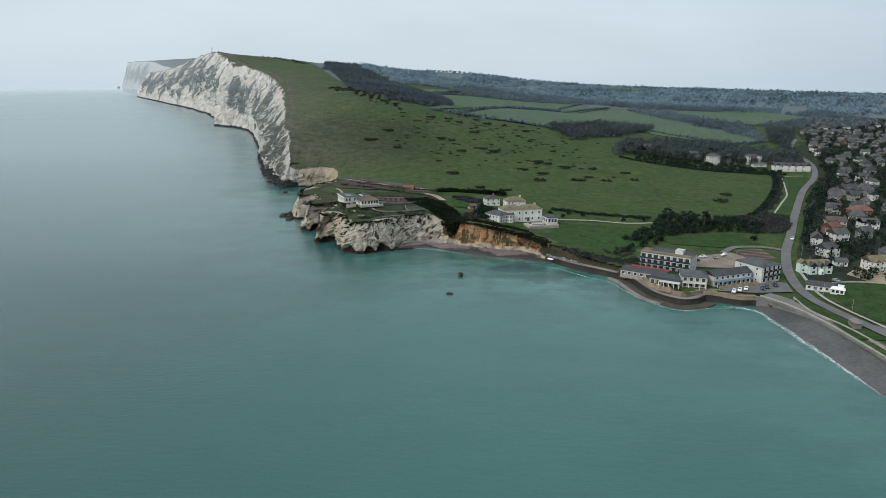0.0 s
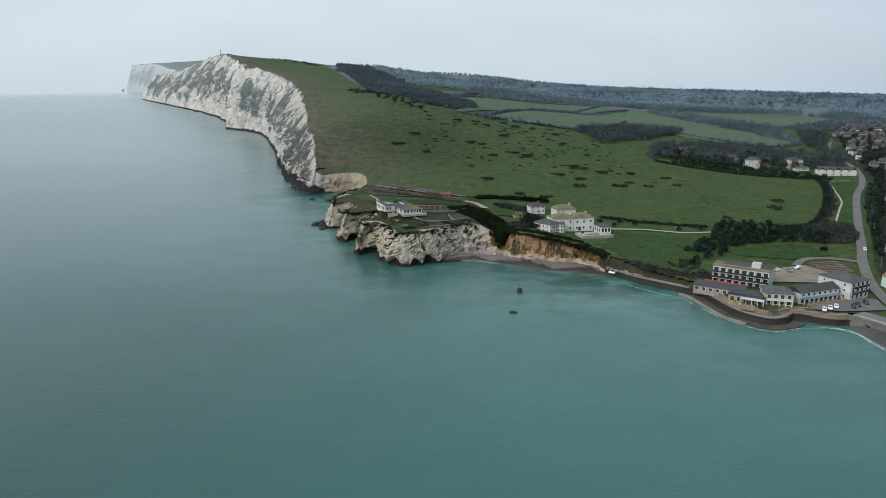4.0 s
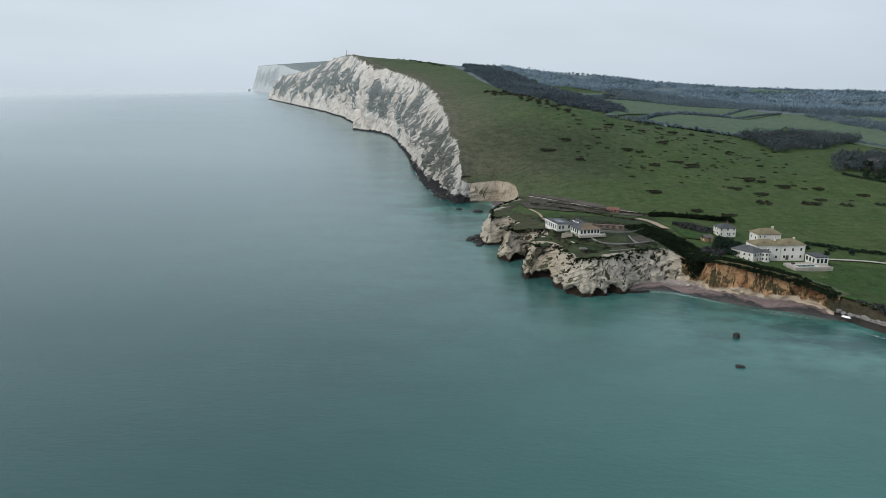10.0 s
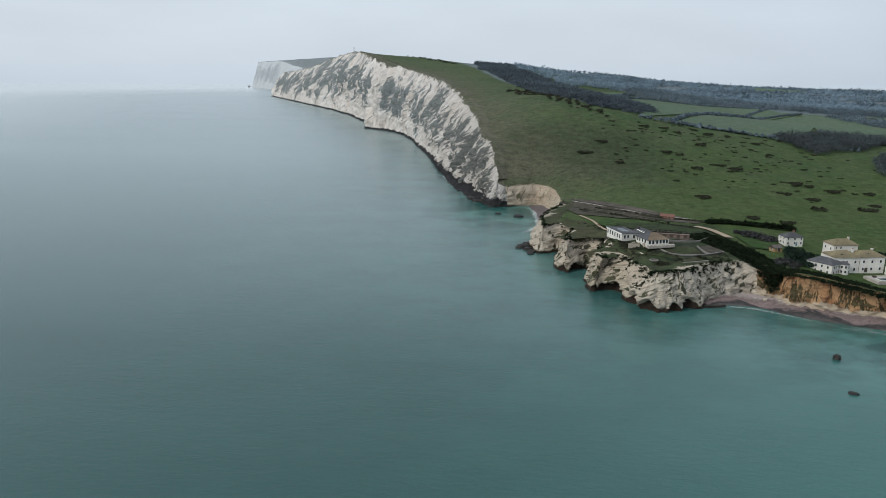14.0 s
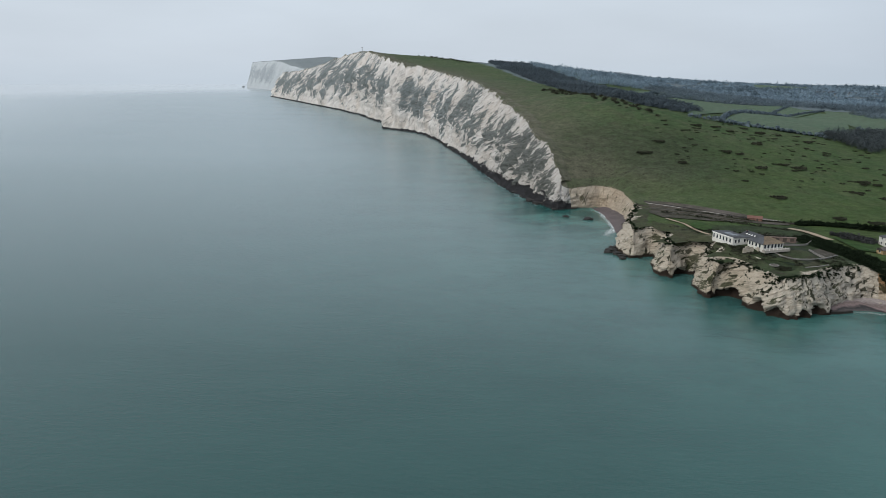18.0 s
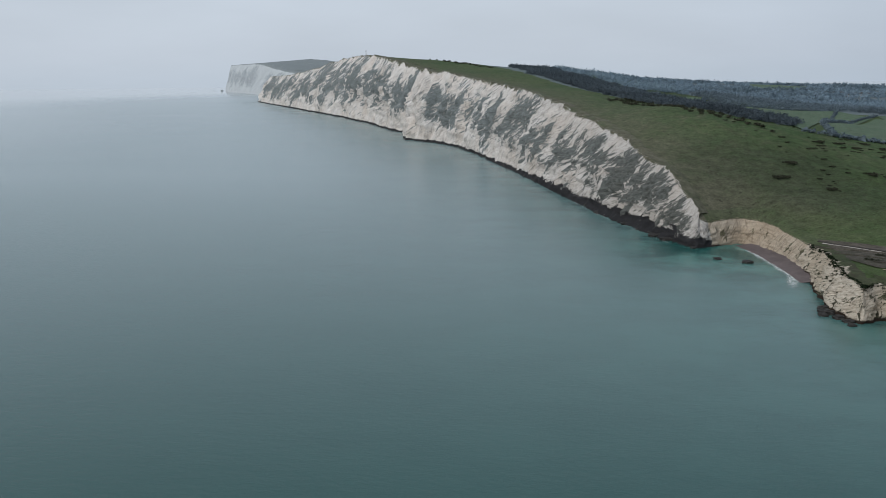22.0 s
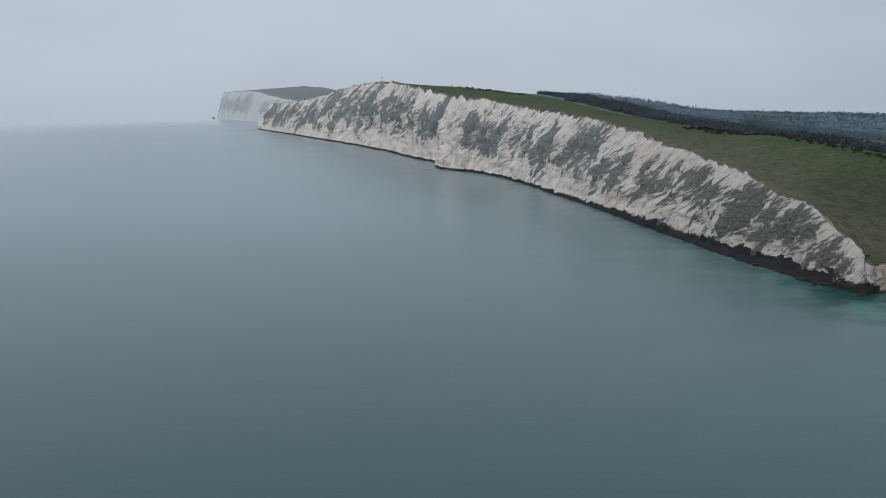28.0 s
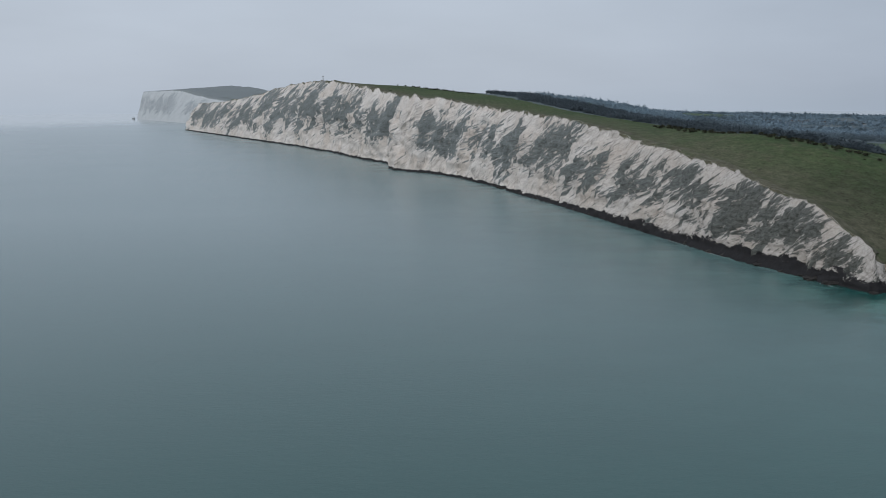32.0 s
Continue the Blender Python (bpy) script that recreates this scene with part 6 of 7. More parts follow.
for k in range(6):
    window(e, -8.3, 15.0 - 2.55 * k, 0.5, 1.3, 2.3, -90)
for u in (-6.6, -4.6, -1.2, 0.6):
    window(e, u, 0.2, 0.7, 1.3, 1.9, 0)
for k in range(4):
    part("solar_panel", Shape().box(-0.9, 0.9, -1.6, 1.6, 0, 0.08), M["glass"], e, "", (-4.6 + 2.1 * (k % 2), 5.5 + 4.2 * (k // 2), 3.62 - 0.15 * (k % 2)))
block(e, "link_wall", 9, 9, 2.9, M["white"], (6.0, 1.6, 0))
part("link_roof", Shape().roof(12, 9, 2.9, 1.9, 0, 0.3), M["slate"], e, "grey slate roof with roof lights", (6.0, 1.6, 0), 90)
for k in range(4):
    part("roof_light", slab(-0.45, 0.45, -0.35, 0.35, -0.18, 0.18, 0.08), M["frame"], e, "white-framed roof light", (3.4, -1.4 + 2.0 * k, 4.0))
block(e, "east_wall", 12, 11, 2.8, M["white"], (4.9, -7.6, 0))
part("east_roof", Shape().roof(12, 11, 2.8, 2.3, 5.2, 0.5), M["moss_tile"], e, "brown lichened hipped roof", (4.9, -7.6, 0))
part("roof_slope", Shape().add([(-6.55, -6.05, 2.6), (-1.2, 0, 5.1), (-6.55, 6.05, 2.6), (-6.55, -6.05, 2.82), (-1.2, 0, 5.34), (-6.55, 6.05, 2.82)],
                               [(2, 1, 0), (3, 4, 5), (0, 1, 4, 3), (1, 2, 5, 4), (2, 0, 3, 5)]), M["slate"], e, "grey slates on the hip", (4.9, -7.6, 0.04))
for u in (-4.8, -2.9, -0.6, 1.3, 3.2, 4.9):
    window(e, 4.9 + u, -13.1, 0.5, 1.4, 2.0, 0)
for u in (-10.8, -8.2, -5.6, -3.6):
    window(e, -1.1, u, 0.5, 1.4, 2.0, -90)
part("deck", Shape().box(-6.5, 8.5, -2.2, 0, -1.2, 0.05), M["pave"], e, "pale timber deck", (4.9, -13.1, 0))
for k in range(7):
    part("deck_post", Shape().box(-0.05, 0.05, -0.05, 0.05, 0, 1.0), M["frame"], e, "", (-1.2 + 2.3 * k, -15.2, 0.05))
chimney(e, 4.2, 5.5, 4.0, 1.3, M["felt"])
ribbon("garden_wall", [(-3.6, 385.2), (6.5, 389.3), (16.7, 396.2), (25.1, 411)], 0.5, M["concrete"], "low pale garden wall on the headland", "wall", 1.2, 3, thick=1.6)
ribbon("garden_wall_east", [(13.7, 383.7), (14.8, 375.6), (17.1, 370.2)], 0.5, M["stone"], "dark stone wall beside the garden plot", "wall", 1.1, 2, thick=1.5)
ribbon("garden_wall_south", [(-6.5, 366.9), (0.6, 364.1), (14, 368.7), (26.6, 381.2)], 0.5, M["stone"], "low stone wall below the lawn", "wall", 0.9, 2, thick=1.4)
e = thing("stone_circle", -12.4, 355, h(-12.4, 355) + 0.3, 0, "round pale stone seat in the rough grass", "seat")
part("ring", Shape().tube((0, 0, 0), (0, 0, 0.28), 2.2, 2.2, 16), M["stone"], e)
part("hollow", Shape().tube((0, 0, 0.1), (0, 0, 0.3), 1.6, 1.6, 16), M["earth"], e)
ribbon("garden_wall_lower", [(0.8, 352.9), (9.2, 357.3), (14.3, 360.2)], 0.5, M["concrete"], "broken pale wall at the cliff edge", "wall", 0.9, 3, thick=1.6)
ribbon("steps_garden", [(-9.5, 372.6), (-6.5, 369), (-3.5, 365.1)], 1.2, M["pave"], "pale garden steps down the bank", "path", 0.5, 2)
e = thing("ruin_walls", -17.5, 370.9, h(-17.5, 370.9), 20, "low broken stone walls of an old battery", "wall")
for a, b, t in ((-3, 0, 0), (2.5, 1.5, 80), (0, 3, 10)):
    part("wall_piece", Shape().box(-3, 3, -0.25, 0.25, -0.5, 1.4).box(-3, -1.2, -0.25, 0.25, 1.4, 2.0), M["pale_rock"], e, "", (a, b, 0), t)
e = thing("fort_wall", 1.5, 400, h(1.5, 400), -6, "sunken brick fort wall with dark arches", "wall")
part("wall", Shape().box(-11, 11, -0.6, 0.6, -1.5, 1.9), M["weathered"], e)
# Arches are solid dark panels, their colour standing for shaded openings.
for k in range(6):
    part("arch", Shape().box(-0.9, 0.9, -0.72, -0.55, 0, 1.7), M["darkwood"], e, "dark panel in place of a shaded arch", (-9 + 3.6 * k, 0, 0))
part("coping", Shape().box(-11.2, 11.2, -0.8, 0.8, 1.9, 2.1), M["weathered"], e)
e = thing("red_shed", 13.1, 470.4, h(13.1, 470.4) + 0.1, -15, "small shed with a bright red-brown roof", "shed")
part("wall", Shape().gable_wall(8.5, 4, 1.9, 1.2), M["brick"], e)
part("roof", Shape().roof(8.5, 4, 1.9, 1.2, 0, 0.3), M["redtile"], e)
door(e, 1.5, -2, 0, 0, M["darkwood"])

# ---- the seafront hotel ----
g0 = 4.2
e = thing("hotel_north_block", 157.2, 285.2, g0, -33, "three-storey white hotel block with balconies", "hotel")
block(e, "wall", 26, 9, 8.6, M["hotel_white"])
part("roof", Shape().box(-13.4, 13.4, -4.9, 4.9, 8.6, 9.0), M["lichen"], e, "flat roof yellow with moss")
part("roof_back", Shape().box(-9, 13.3, -0.5, 8.5, 8.3, 9.06), M["felt"], e)
block(e, "back_wall", 22, 5, 8.2, M["hotel_white"], (2.2, 6.5, 0))
for k in range(3):
    part("balcony", Shape().box(-13, 13, -5.9, -4.5, 2.75 * k - 0.12, 2.75 * k + 0.06), M["hotel_white"], e)
    part("balcony_rail", Shape().box(-13, 13, -5.9, -5.84, 2.75 * k + 0.06, 2.75 * k + 1.0), M["glass"], e, "glazed balcony rail")
for k in range(9):
    part("balcony_divider", Shape().box(-0.06, 0.06, -5.85, -4.5, 0, 8.4), M["frame"], e, "", (-12.6 + 3.15 * k, 0, 0))
windows_row(e, "f", 26, 9, (0.3, 3.05, 5.8), 8, 2.2, 2.2, 1.7)
windows_row(e, "l", 26, 9, (1.0, 3.8, 6.4), 1, 1.2, 1.2, 2)
part("stair_tower", Shape().box(4, 8, -1, 4, 9.0, 11.0), M["hotel_white"], e)
e = thing("hotel_link", 141.3, 272.4, g0, -33, "low seafront bar with dark flat roofs and pale walls", "hotel")
block(e, "wall", 22, 9, 2.7, M["hotel_stone"])
part("roof", Shape().box(-11.4, 11.4, -4.9, 4.9, 2.7, 3.0), M["felt"], e)
windows_row(e, "f", 22, 9, (0.7,), 7, 1.8, 1.5, 1.6)
part("red_trim", Shape().box(-8, 11.5, 4.9, 5.1, 2.8, 3.6), M["redpaint"], e, "red fascia board")
e = thing("hotel_bar", 148.5, 257.9, g0, -33, "timber-clad dining room with a dark roof terrace", "hotel")
block(e, "wall", 15, 10, 3.4, M["timber"])
part("roof", Shape().box(-7.9, 7.9, -5.4, 5.4, 3.4, 3.7), M["felt"], e)
part("terrace_rail", Shape().box(-7.8, 7.8, -5.4, -5.3, 3.7, 4.6), M["glass"], e)
part("canopy", Shape().box(-2, 7.9, -8.4, -5.4, 3.0, 3.25), M["hotel_white"], e)
for k in range(5):
    part("post", Shape().box(-0.1, 0.1, -0.1, 0.1, 0, 3.0), M["frame"], e, "", (-1.8 + 2.4 * k, -8.2, 0))
windows_row(e, "f", 15, 10, (0.5,), 5, 2.0, 2.3, 1.8)
part("steps", Shape().box(-1, 5, -11, -8.6, -1.0, 0.5).box(-0.6, 4.6, -10.4, -8.6, 0.5, 0.9), M["tan_wall"], e, "sandy stone plinth")
e = thing("hotel_centre", 160.6, 256, g0, -14, "two-storey hotel block with a slate hipped roof", "hotel")
block(e, "wall", 12, 11, 5.9, M["hotel_cream"])
part("roof", Shape().roof(12, 11, 5.9, 1.8, 4.2, 0.5), M["slate"], e)
windows_row(e, "f", 12, 11, (0.6, 3.4), 4, 1.7, 1.9, 1.8)
windows_row(e, "l", 12, 11, (0.8, 3.5), 3, 1.4, 1.6, 2.0)
part("portico", Shape().box(-5.5, 5.5, -7.2, -5.5, 2.7, 2.95), M["hotel_white"], e)
for k in range(5):
    part("post", Shape().box(-0.12, 0.12, -0.12, 0.12, 0, 2.7), M["frame"], e, "", (-5.2 + 2.6 * k, -7.0, 0))
e = thing("hotel_range", 179.3, 260.6, g0, 20, "long two-storey range with slate roof and blue-grey verandah", "hotel")
block(e, "wall", 23, 8, 5.4, M["hotel_white"])
part("roof", Shape().roof(23, 8, 5.4, 1.9, 0, 0.4), M["slate"], e)
part("gable", Shape().gable_wall(22.9, 7.9, 5.4, 1.85), M["hotel_white"], e)
windows_row(e, "f", 23, 8, (3.5,), 7, 1.5, 1.4, 1.8)
windows_row(e, "f", 23, 8, (0.6,), 8, 1.7, 1.9, 1.6)
part("verandah_roof", Shape().box(-11.5, 11.5, -6.4, -4, 2.75, 2.95), M["blue"], e, "blue-grey verandah roof")
for k in range(9):
    part("post", Shape().box(-0.08, 0.08, -0.08, 0.08, 0, 2.75), M["frame"], e, "", (-11.2 + 2.8 * k, -6.3, 0))
part("boundary_wall", Shape().box(-11.5, 12.5, -8.2, -7.9, -0.5, 1.4), M["timber"], e, "tan boundary wall")
e = thing("hotel_east_block", 197.9, 268.5, g0, 28, "three-storey white hotel block with black balconies", "hotel")
block(e, "wall", 14, 16, 8.4, M["hotel_white"])
part("roof", Shape().roof(16, 14, 8.4, 2.2, 6.0, 0.4), M["slate"], e, "", (0, 0, 0), 90)
windows_row(e, "f", 14, 16, (0.6, 3.4, 6.1), 4, 1.7, 2.0, 2.0)
windows_row(e, "l", 14, 16, (0.9, 3.7, 6.3), 2, 1.0, 1.2, 3.0)
for z in (2.9, 5.6):
    for k in range(4):
        part("balcony", Shape().box(-1.1, 1.1, -9.0, -8.0, z, z + 0.12).box(-1.1, 1.1, -9.0, -8.93, z + 0.12, z + 1.0), M["black"], e, "black iron balcony", (-5 + 3.33 * k, 0, 0))
e = thing("hotel_cottage", 172.5, 302.9, h(172.5, 302.9) + 0.1, -10, "small cream outbuilding with a brown roof", "house")
block(e, "wall", 11, 6, 2.8, M["hotel_cream"])
part("roof", Shape().roof(11, 6, 2.8, 1.2, 2.2, 0.3), M["tile"], e)
windows_row(e, "f", 11, 6, (0.9,), 4, 1.1, 1.2, 1.5)
e = thing("terraced_bank", 216.5, 310.3, h(216.5, 310.3), 12, "stepped wooden retaining bank behind the hotel", "wall")
for k in range(7):
    part("sleeper", Shape().box(-8, 8, -0.5, 0.5, -1.0, 0.35 + 0.28 * k), M["weathered"], e, "", (0, -6 + 2.1 * k, 0))

# ---- village ----
def gabled_villa(x, y, turn):
    """A boarded villa: three front gables, a set-back wing, a porch and a mossy roof."""
    e = thing("villa", x, y, h(x, y) + 0.1, turn, "pale green boarded villa with three white-edged gables", "house")
    e.matrix_world = e.matrix_world @ Matrix.Diagonal((0.76, 0.76, 0.86, 1))
    part("wall", Shape().box(-8.5, 8.5, -4.5, 4.5, -1.5, 0).gable_wall(17, 9, 5.4, 2.4), M["mint"], e)
    part("roof", Shape().roof(17, 9, 5.4, 2.4, 0, 0.4), M["lichen"], e, "mossy yellow-brown roof")
    for gx, w in ((-5.6, 5.0), (0, 4.0), (5.6, 5.0)):
        g = part("gable", Shape().gable_wall(5.6, w, 5.3, 2.1), M["mint"], e, "", (gx, -3.6, 0), 90)
        part("gable_roof", Shape().roof(5.6, w, 5.3, 2.1, 0, 0.3), M["slate"], g)
        for sx in (-1, 1):
            part("bargeboard", Shape().add([(3.15, sx * (w / 2 + 0.3), 4.95), (3.15, sx * (w / 2 + 0.3), 5.3), (3.15, 0, 7.75), (3.15, 0, 7.4), (3.25, sx * (w / 2 + 0.3), 4.95), (3.25, sx * (w / 2 + 0.3), 5.3), (3.25, 0, 7.75), (3.25, 0, 7.4)],
                                           [(0, 1, 2, 3), (7, 6, 5, 4), (0, 4, 5, 1), (1, 5, 6, 2), (2, 6, 7, 3), (3, 7, 4, 0)]), M["frame"], g)
        for z in ((0.8, 3.5) if gx else (3.5,)):
            window(e, gx, -6.4, z, 2.2 if gx else 1.4, 1.5, 0)
    part("porch", Shape().gable_wall(1.8, 2.6, 2.4, 1.0), M["frame"], e, "white gabled porch", (0, -7.2, 0), 90)
    door(e, 0, -8.12, 0, 0, M["blue"])
    part("wing", Shape().gable_wall(4.6, 5.0, 6.0, 2.0), M["mint"], e, "", (-9.8, 1.0, 0), 90)
    part("wing_roof", Shape().roof(4.6, 5.0, 6.0, 2.0, 0, 0.3), M["lichen"], e, "", (-9.8, 1.0, 0), 90)
    for z in (0.9, 3.9):
        window(e, -9.8, -1.3, z, 1.6, 1.5, 0)
        window(e, 8.5, 0, z, 1.2, 1.4, 90)
    chimney(e, 4.5, 0.5, 7.2, 1.8, M["brick"])
    chimney(e, -4.5, 0.5, 7.2, 1.8, M["brick"])


gabled_villa(234, 279.9, 6)
e = thing("beach_cafe", 220.9, 249.7, h(220.9, 249.7) + 0.1, -30, "low white cafe with dark roof and green glazed porch", "cafe")
block(e, "wall", 13, 6.5, 2.7, M["white"])
part("roof", Shape().roof(13, 6.5, 2.7, 1.3, 2.0, 0.5), M["felt"], e)
windows_row(e, "f", 13, 6.5, (0.8,), 5, 1.4, 1.3, 1.4)
block(e, "porch", 6, 3.4, 2.4, M["mint"], (7.0, -3.0, 0))
part("porch_roof", Shape().roof(6, 3.4, 2.4, 0.9, 1.2, 0.3), M["frame"], e, "", (7.0, -3.0, 0))
for u in (5.2, 7.0, 8.8):
    window(e, u, -4.7, 0.6, 1.4, 1.5, 0)
part("lean_to", Shape().box(3.0, 9.5, 1.0, 4.6, -1, 2.3).box(2.8, 9.7, 0.8, 4.8, 2.3, 2.5), M["frame"], e)
door(e, -2.0, -3.25, 0, 0, M["blue"])
patch("gravel_villa", [(247.5, 274.4), (262.8, 288.9), (280.1, 291), (290.8, 273.2), (277.9, 260.2), (252.6, 259)], M["track"], "tan gravel forecourt beside the villa", "pavement", 0.42, 4)
house(256.5, 310.9, 20, 9, 7, 5.0, 2.6, M["white"], M["slate"], "white gabled house with slate roof", 0, 3, 2, 2, 1, True)
house(269.4, 284.6, 4, 13, 8, 5.2, 2.4, M["white"], M["lichen"], "white house with blue trim and lichened roof", 0, 5, 2, 2, 2, True)
house(253.7, 291.6, -8, 6, 5, 2.6, 1.6, M["white"], M["slate"], "small white outhouse with slate roof", 0, 2, 1, 1, 0, name="outhouse")
house(281.1, 343.6, 12, 10, 8, 4.9, 2.6, M["white"], M["slate"], "white two-storey house with slate roof", 0, 3, 2, 2, 1)
house(296.6, 374.9, -14, 12, 8, 5.0, 2.4, M["cream"], M["tile"], "cream house with brown tiled roof", 0, 4, 2, 2, 1)
house(286.6, 360.8, 24, 9, 8, 4.6, 2.6, M["brick"], M["redtile"], "red brick house with red tiled roof", 0, 3, 1, 2, 1)
house(332.1, 408, 10, 14, 9, 4.8, 3.0, M["brick"], M["redtile"], "red roofed house with broad gables", 2.4, 4, 2, 2, 1)
house(316.8, 372.2, 0, 11, 8, 4.8, 2.4, M["white"], M["slate"], "white house with grey roof among gardens", 0, 4, 2, 2, 1)
house(366, 482, 18, 16, 10, 6.2, 3.2, M["stone"], M["slate"], "large grey stone house with gables", 0, 4, 2, 2, 2, True)
house(414, 543, -6, 9, 8, 5.2, 3.0, M["white"], M["slate"], "white twin-gabled house with slate roof", 0, 2, 1, 2, 1, True)
house(263.8, 690, 6, 10, 8, 6.0, 2.6, M["stone"], M["slate"], "grey stone gothic house with tall chimneys", 0, 3, 2, 2, 2, True, "manor")
house(318.9, 646, 4, 12, 10, 8.4, 2.2, M["white"], M["slate"], "tall white three-storey house with hipped roof", 4.0, 4, 2, 3, 2)
house(304.2, 661, 10, 10, 9, 6.6, 2.6, M["cream"], M["slate"], "older cream gabled house", 0, 3, 2, 2, 2, True)
house(343.4, 659, 0, 11, 8, 5.2, 3.0, M["stone"], M["slate"], "dark stone house with pointed gables", 0, 3, 1, 2, 1, True)
house(362.5, 653, 8, 12, 8, 8.0, 1.6, M["stone"], M["felt"], "dark house between two white towers", 3.0, 3, 2, 3, 1)
for dx in (-6, 6):
    house(363 + dx, 648 + dx * 0.14, 8, 3.0, 3.0, 8.6, 0.8, M["white"], M["slate"], "slim white square tower", 1.4, 1, 1, 3, 0, name="tower")
house(363.4, 636, 8, 14, 5, 2.8, 1.2, M["white"], M["slate"], "low white range with grey roof", 0, 5, 1, 1, 0)
e = house(384.8, 613, -10, 34, 9, 5.6, 2.4, M["white"], M["slate"], "long white terrace with many gables", 0, 11, 2, 2, 3, name="terrace")
for k in range(5):
    part("gable", Shape().gable_wall(3.0, 3.2, 6.2, 1.6), M["white"], e, "", (-14 + 7 * k, -4.6, 0), 90)
    part("gable_roof", Shape().roof(3.0, 3.2, 6.2, 1.6, 0, 0.25), M["slate"], e, "", (-14 + 7 * k, -4.6, 0), 90)

# the rest of the village: rows along the lanes
vr = np.random.default_rng(5)
placed = [(o.location.x, o.location.y) for o in scene.objects if o.type == 'EMPTY' and o.get("category") in ("house", "hotel")]
road_line = along([(216.6, 176.5), (209.6, 219.6), (209.2, 242.3), (219.4, 278.8), (254.6, 348.9), (289.7, 413), (340.7, 502), (387.9, 574), (420, 642), (446, 737), (499, 834)], 6)
count = 0
STYLES = [(M["white"], M["slate"], "white house with a grey slate roof"), (M["cream"], M["tile"], "cream house with a brown tiled roof"), (M["brick"], M["tile"], "brick house with a brown tiled roof"),
          (M["stone"], M["slate"], "grey stone house with a slate roof"), (M["white"], M["tile"], "white house with a brown tiled roof"), (M["brick"], M["redtile"], "brick house with a red tiled roof")]
VILLAGE = [(282.5, 247.3), (325.3, 215), (445, 325.2), (551, 485), (767, 935), (809, 1164), (719, 1200), (551, 918), (514, 835), (460, 731), (430, 645), (402, 592), (366, 532), (318, 460), (284, 392), (253, 330)]
for _ in range(6000):
    if count >= 240:
        break
    x, y = vr.uniform(250, 880), vr.uniform(215, 1260)
    if not in_poly(np.array(x), np.array(y), VILLAGE) or min(np.hypot(road_line[:, 0] - x, road_line[:, 1] - y)) < 11:
        continue
    near = 14.0 if y < 600 else 12.8
    if min(math.hypot(x - a, y - b) for a, b in placed) < near:
        continue
    placed.append((x, y))
    wall, roof, label = STYLES[int(vr.choice(6, p=[0.23, 0.03, 0.01, 0.70, 0.03, 0.0]))]
    L, W = vr.uniform(7, 10.5), vr.uniform(5.5, 7)
    far = y > 620
    house(x, y, vr.choice([-20, 10, 70, 100]) + vr.uniform(-12, 12), L, W, vr.uniform(4.2, 5.1), vr.uniform(2.1, 3.0), wall, roof, label, vr.choice([0, 0, 2.5]), 2 if far else 3, 0 if y > 800 else 1, 1 if y > 800 else 2, 1, name="house", group="houses of the village")
    count += 1
count = 0
for _ in range(7000):
    if count >= 330:
        break
    x, y = vr.uniform(225, 800), vr.uniform(200, 1150)
    if not in_poly(np.array(x), np.array(y), VILLAGE + [(255.7, 300.2)]) or min(np.hypot(road_line[:, 0] - x, road_line[:, 1] - y)) < 8:
        continue
    if min(math.hypot(x - a, y - b) for a, b in placed) < 7.0:
        continue
    kind = ("bare", "oak", "oak", "bush", "oak", "pine")[int(vr.integers(6))]
    tree(kind, x, y, vr.uniform(0.55, 1.0), int(vr.integers(2)))
    count += 1
for k in range(34):
    x, y = vr.uniform(740, 1060), 0.0
    y = 2420 - (x - 740) * 2.1 + vr.normal(0, 60)
    house(x, y, vr.uniform(0, 90), vr.uniform(10, 18), 8, 5.0, 2.6, *STYLES[k % 5], 0, 2, 0, 1, 0, name="house", group="distant houses among the woods")
garden = fill(VILLAGE + [(236.5, 289.5), (256.9, 259)], 6.5, vr)
spot = np.array(placed)
keep = [min(np.hypot(road_line[:, 0] - x, road_line[:, 1] - y)) > 6.5 and np.min(np.hypot(spot[:, 0] - x, spot[:, 1] - y)) > 7.6 for x, y in garden]
garden = garden[keep]
half = vr.random(len(garden)) < 0.7
plant_stuff("garden_evergreens", garden[half], 4.6, 3.3, 100, 0.55, M["evergreen"], "dark hedges and shrubs between the village houses", "scrub", 71)
plant_stuff("garden_trees", garden[~half], 6.0, 3.3, 90, 0.5, M["twigs"], "bare brown garden trees between the houses", "scrub", 72)
strip_xy = fill([(236, 641), (292, 607), (365, 591), (374, 602), (345, 640), (300, 652), (256, 676)], 5.0, vr)
strip_xy = strip_xy[[np.min(np.hypot(spot[:, 0] - x, spot[:, 1] - y)) > 9.0 for x, y in strip_xy]]
plant_stuff("garden_north", strip_xy, 3.0, 2.8, 110, 0.5, M["evergreen"], "dark garden shrubs between pasture and houses", "scrub", 75)
bramble = along([(240.3, 392.4), (259.3, 405), (275.8, 428), (308.9, 481), (342.5, 547), (360.6, 591)], 2.2)
plant_stuff("bramble_pasture", bramble + vr.normal(0, 1.6, bramble.shape), 2.4, 2.6, 130, 0.4, M["twigs"], "brown leafless brambles along the pasture hedge", "scrub", 74)
road_side = np.concatenate([along([(248.8, 334.6), (279.6, 391.3), (304, 432)], 2.4) + (6.5, -3), along([(318, 448), (354.6, 509), (383.4, 556), (406, 596), (423, 638)], 2.4) + (7, -3)])
plant_stuff("hedge_roadside", road_side, 4.2, 2.6, 90, 0.6, M["evergreen"], "tall dark hedge along the road", "hedge", 73)
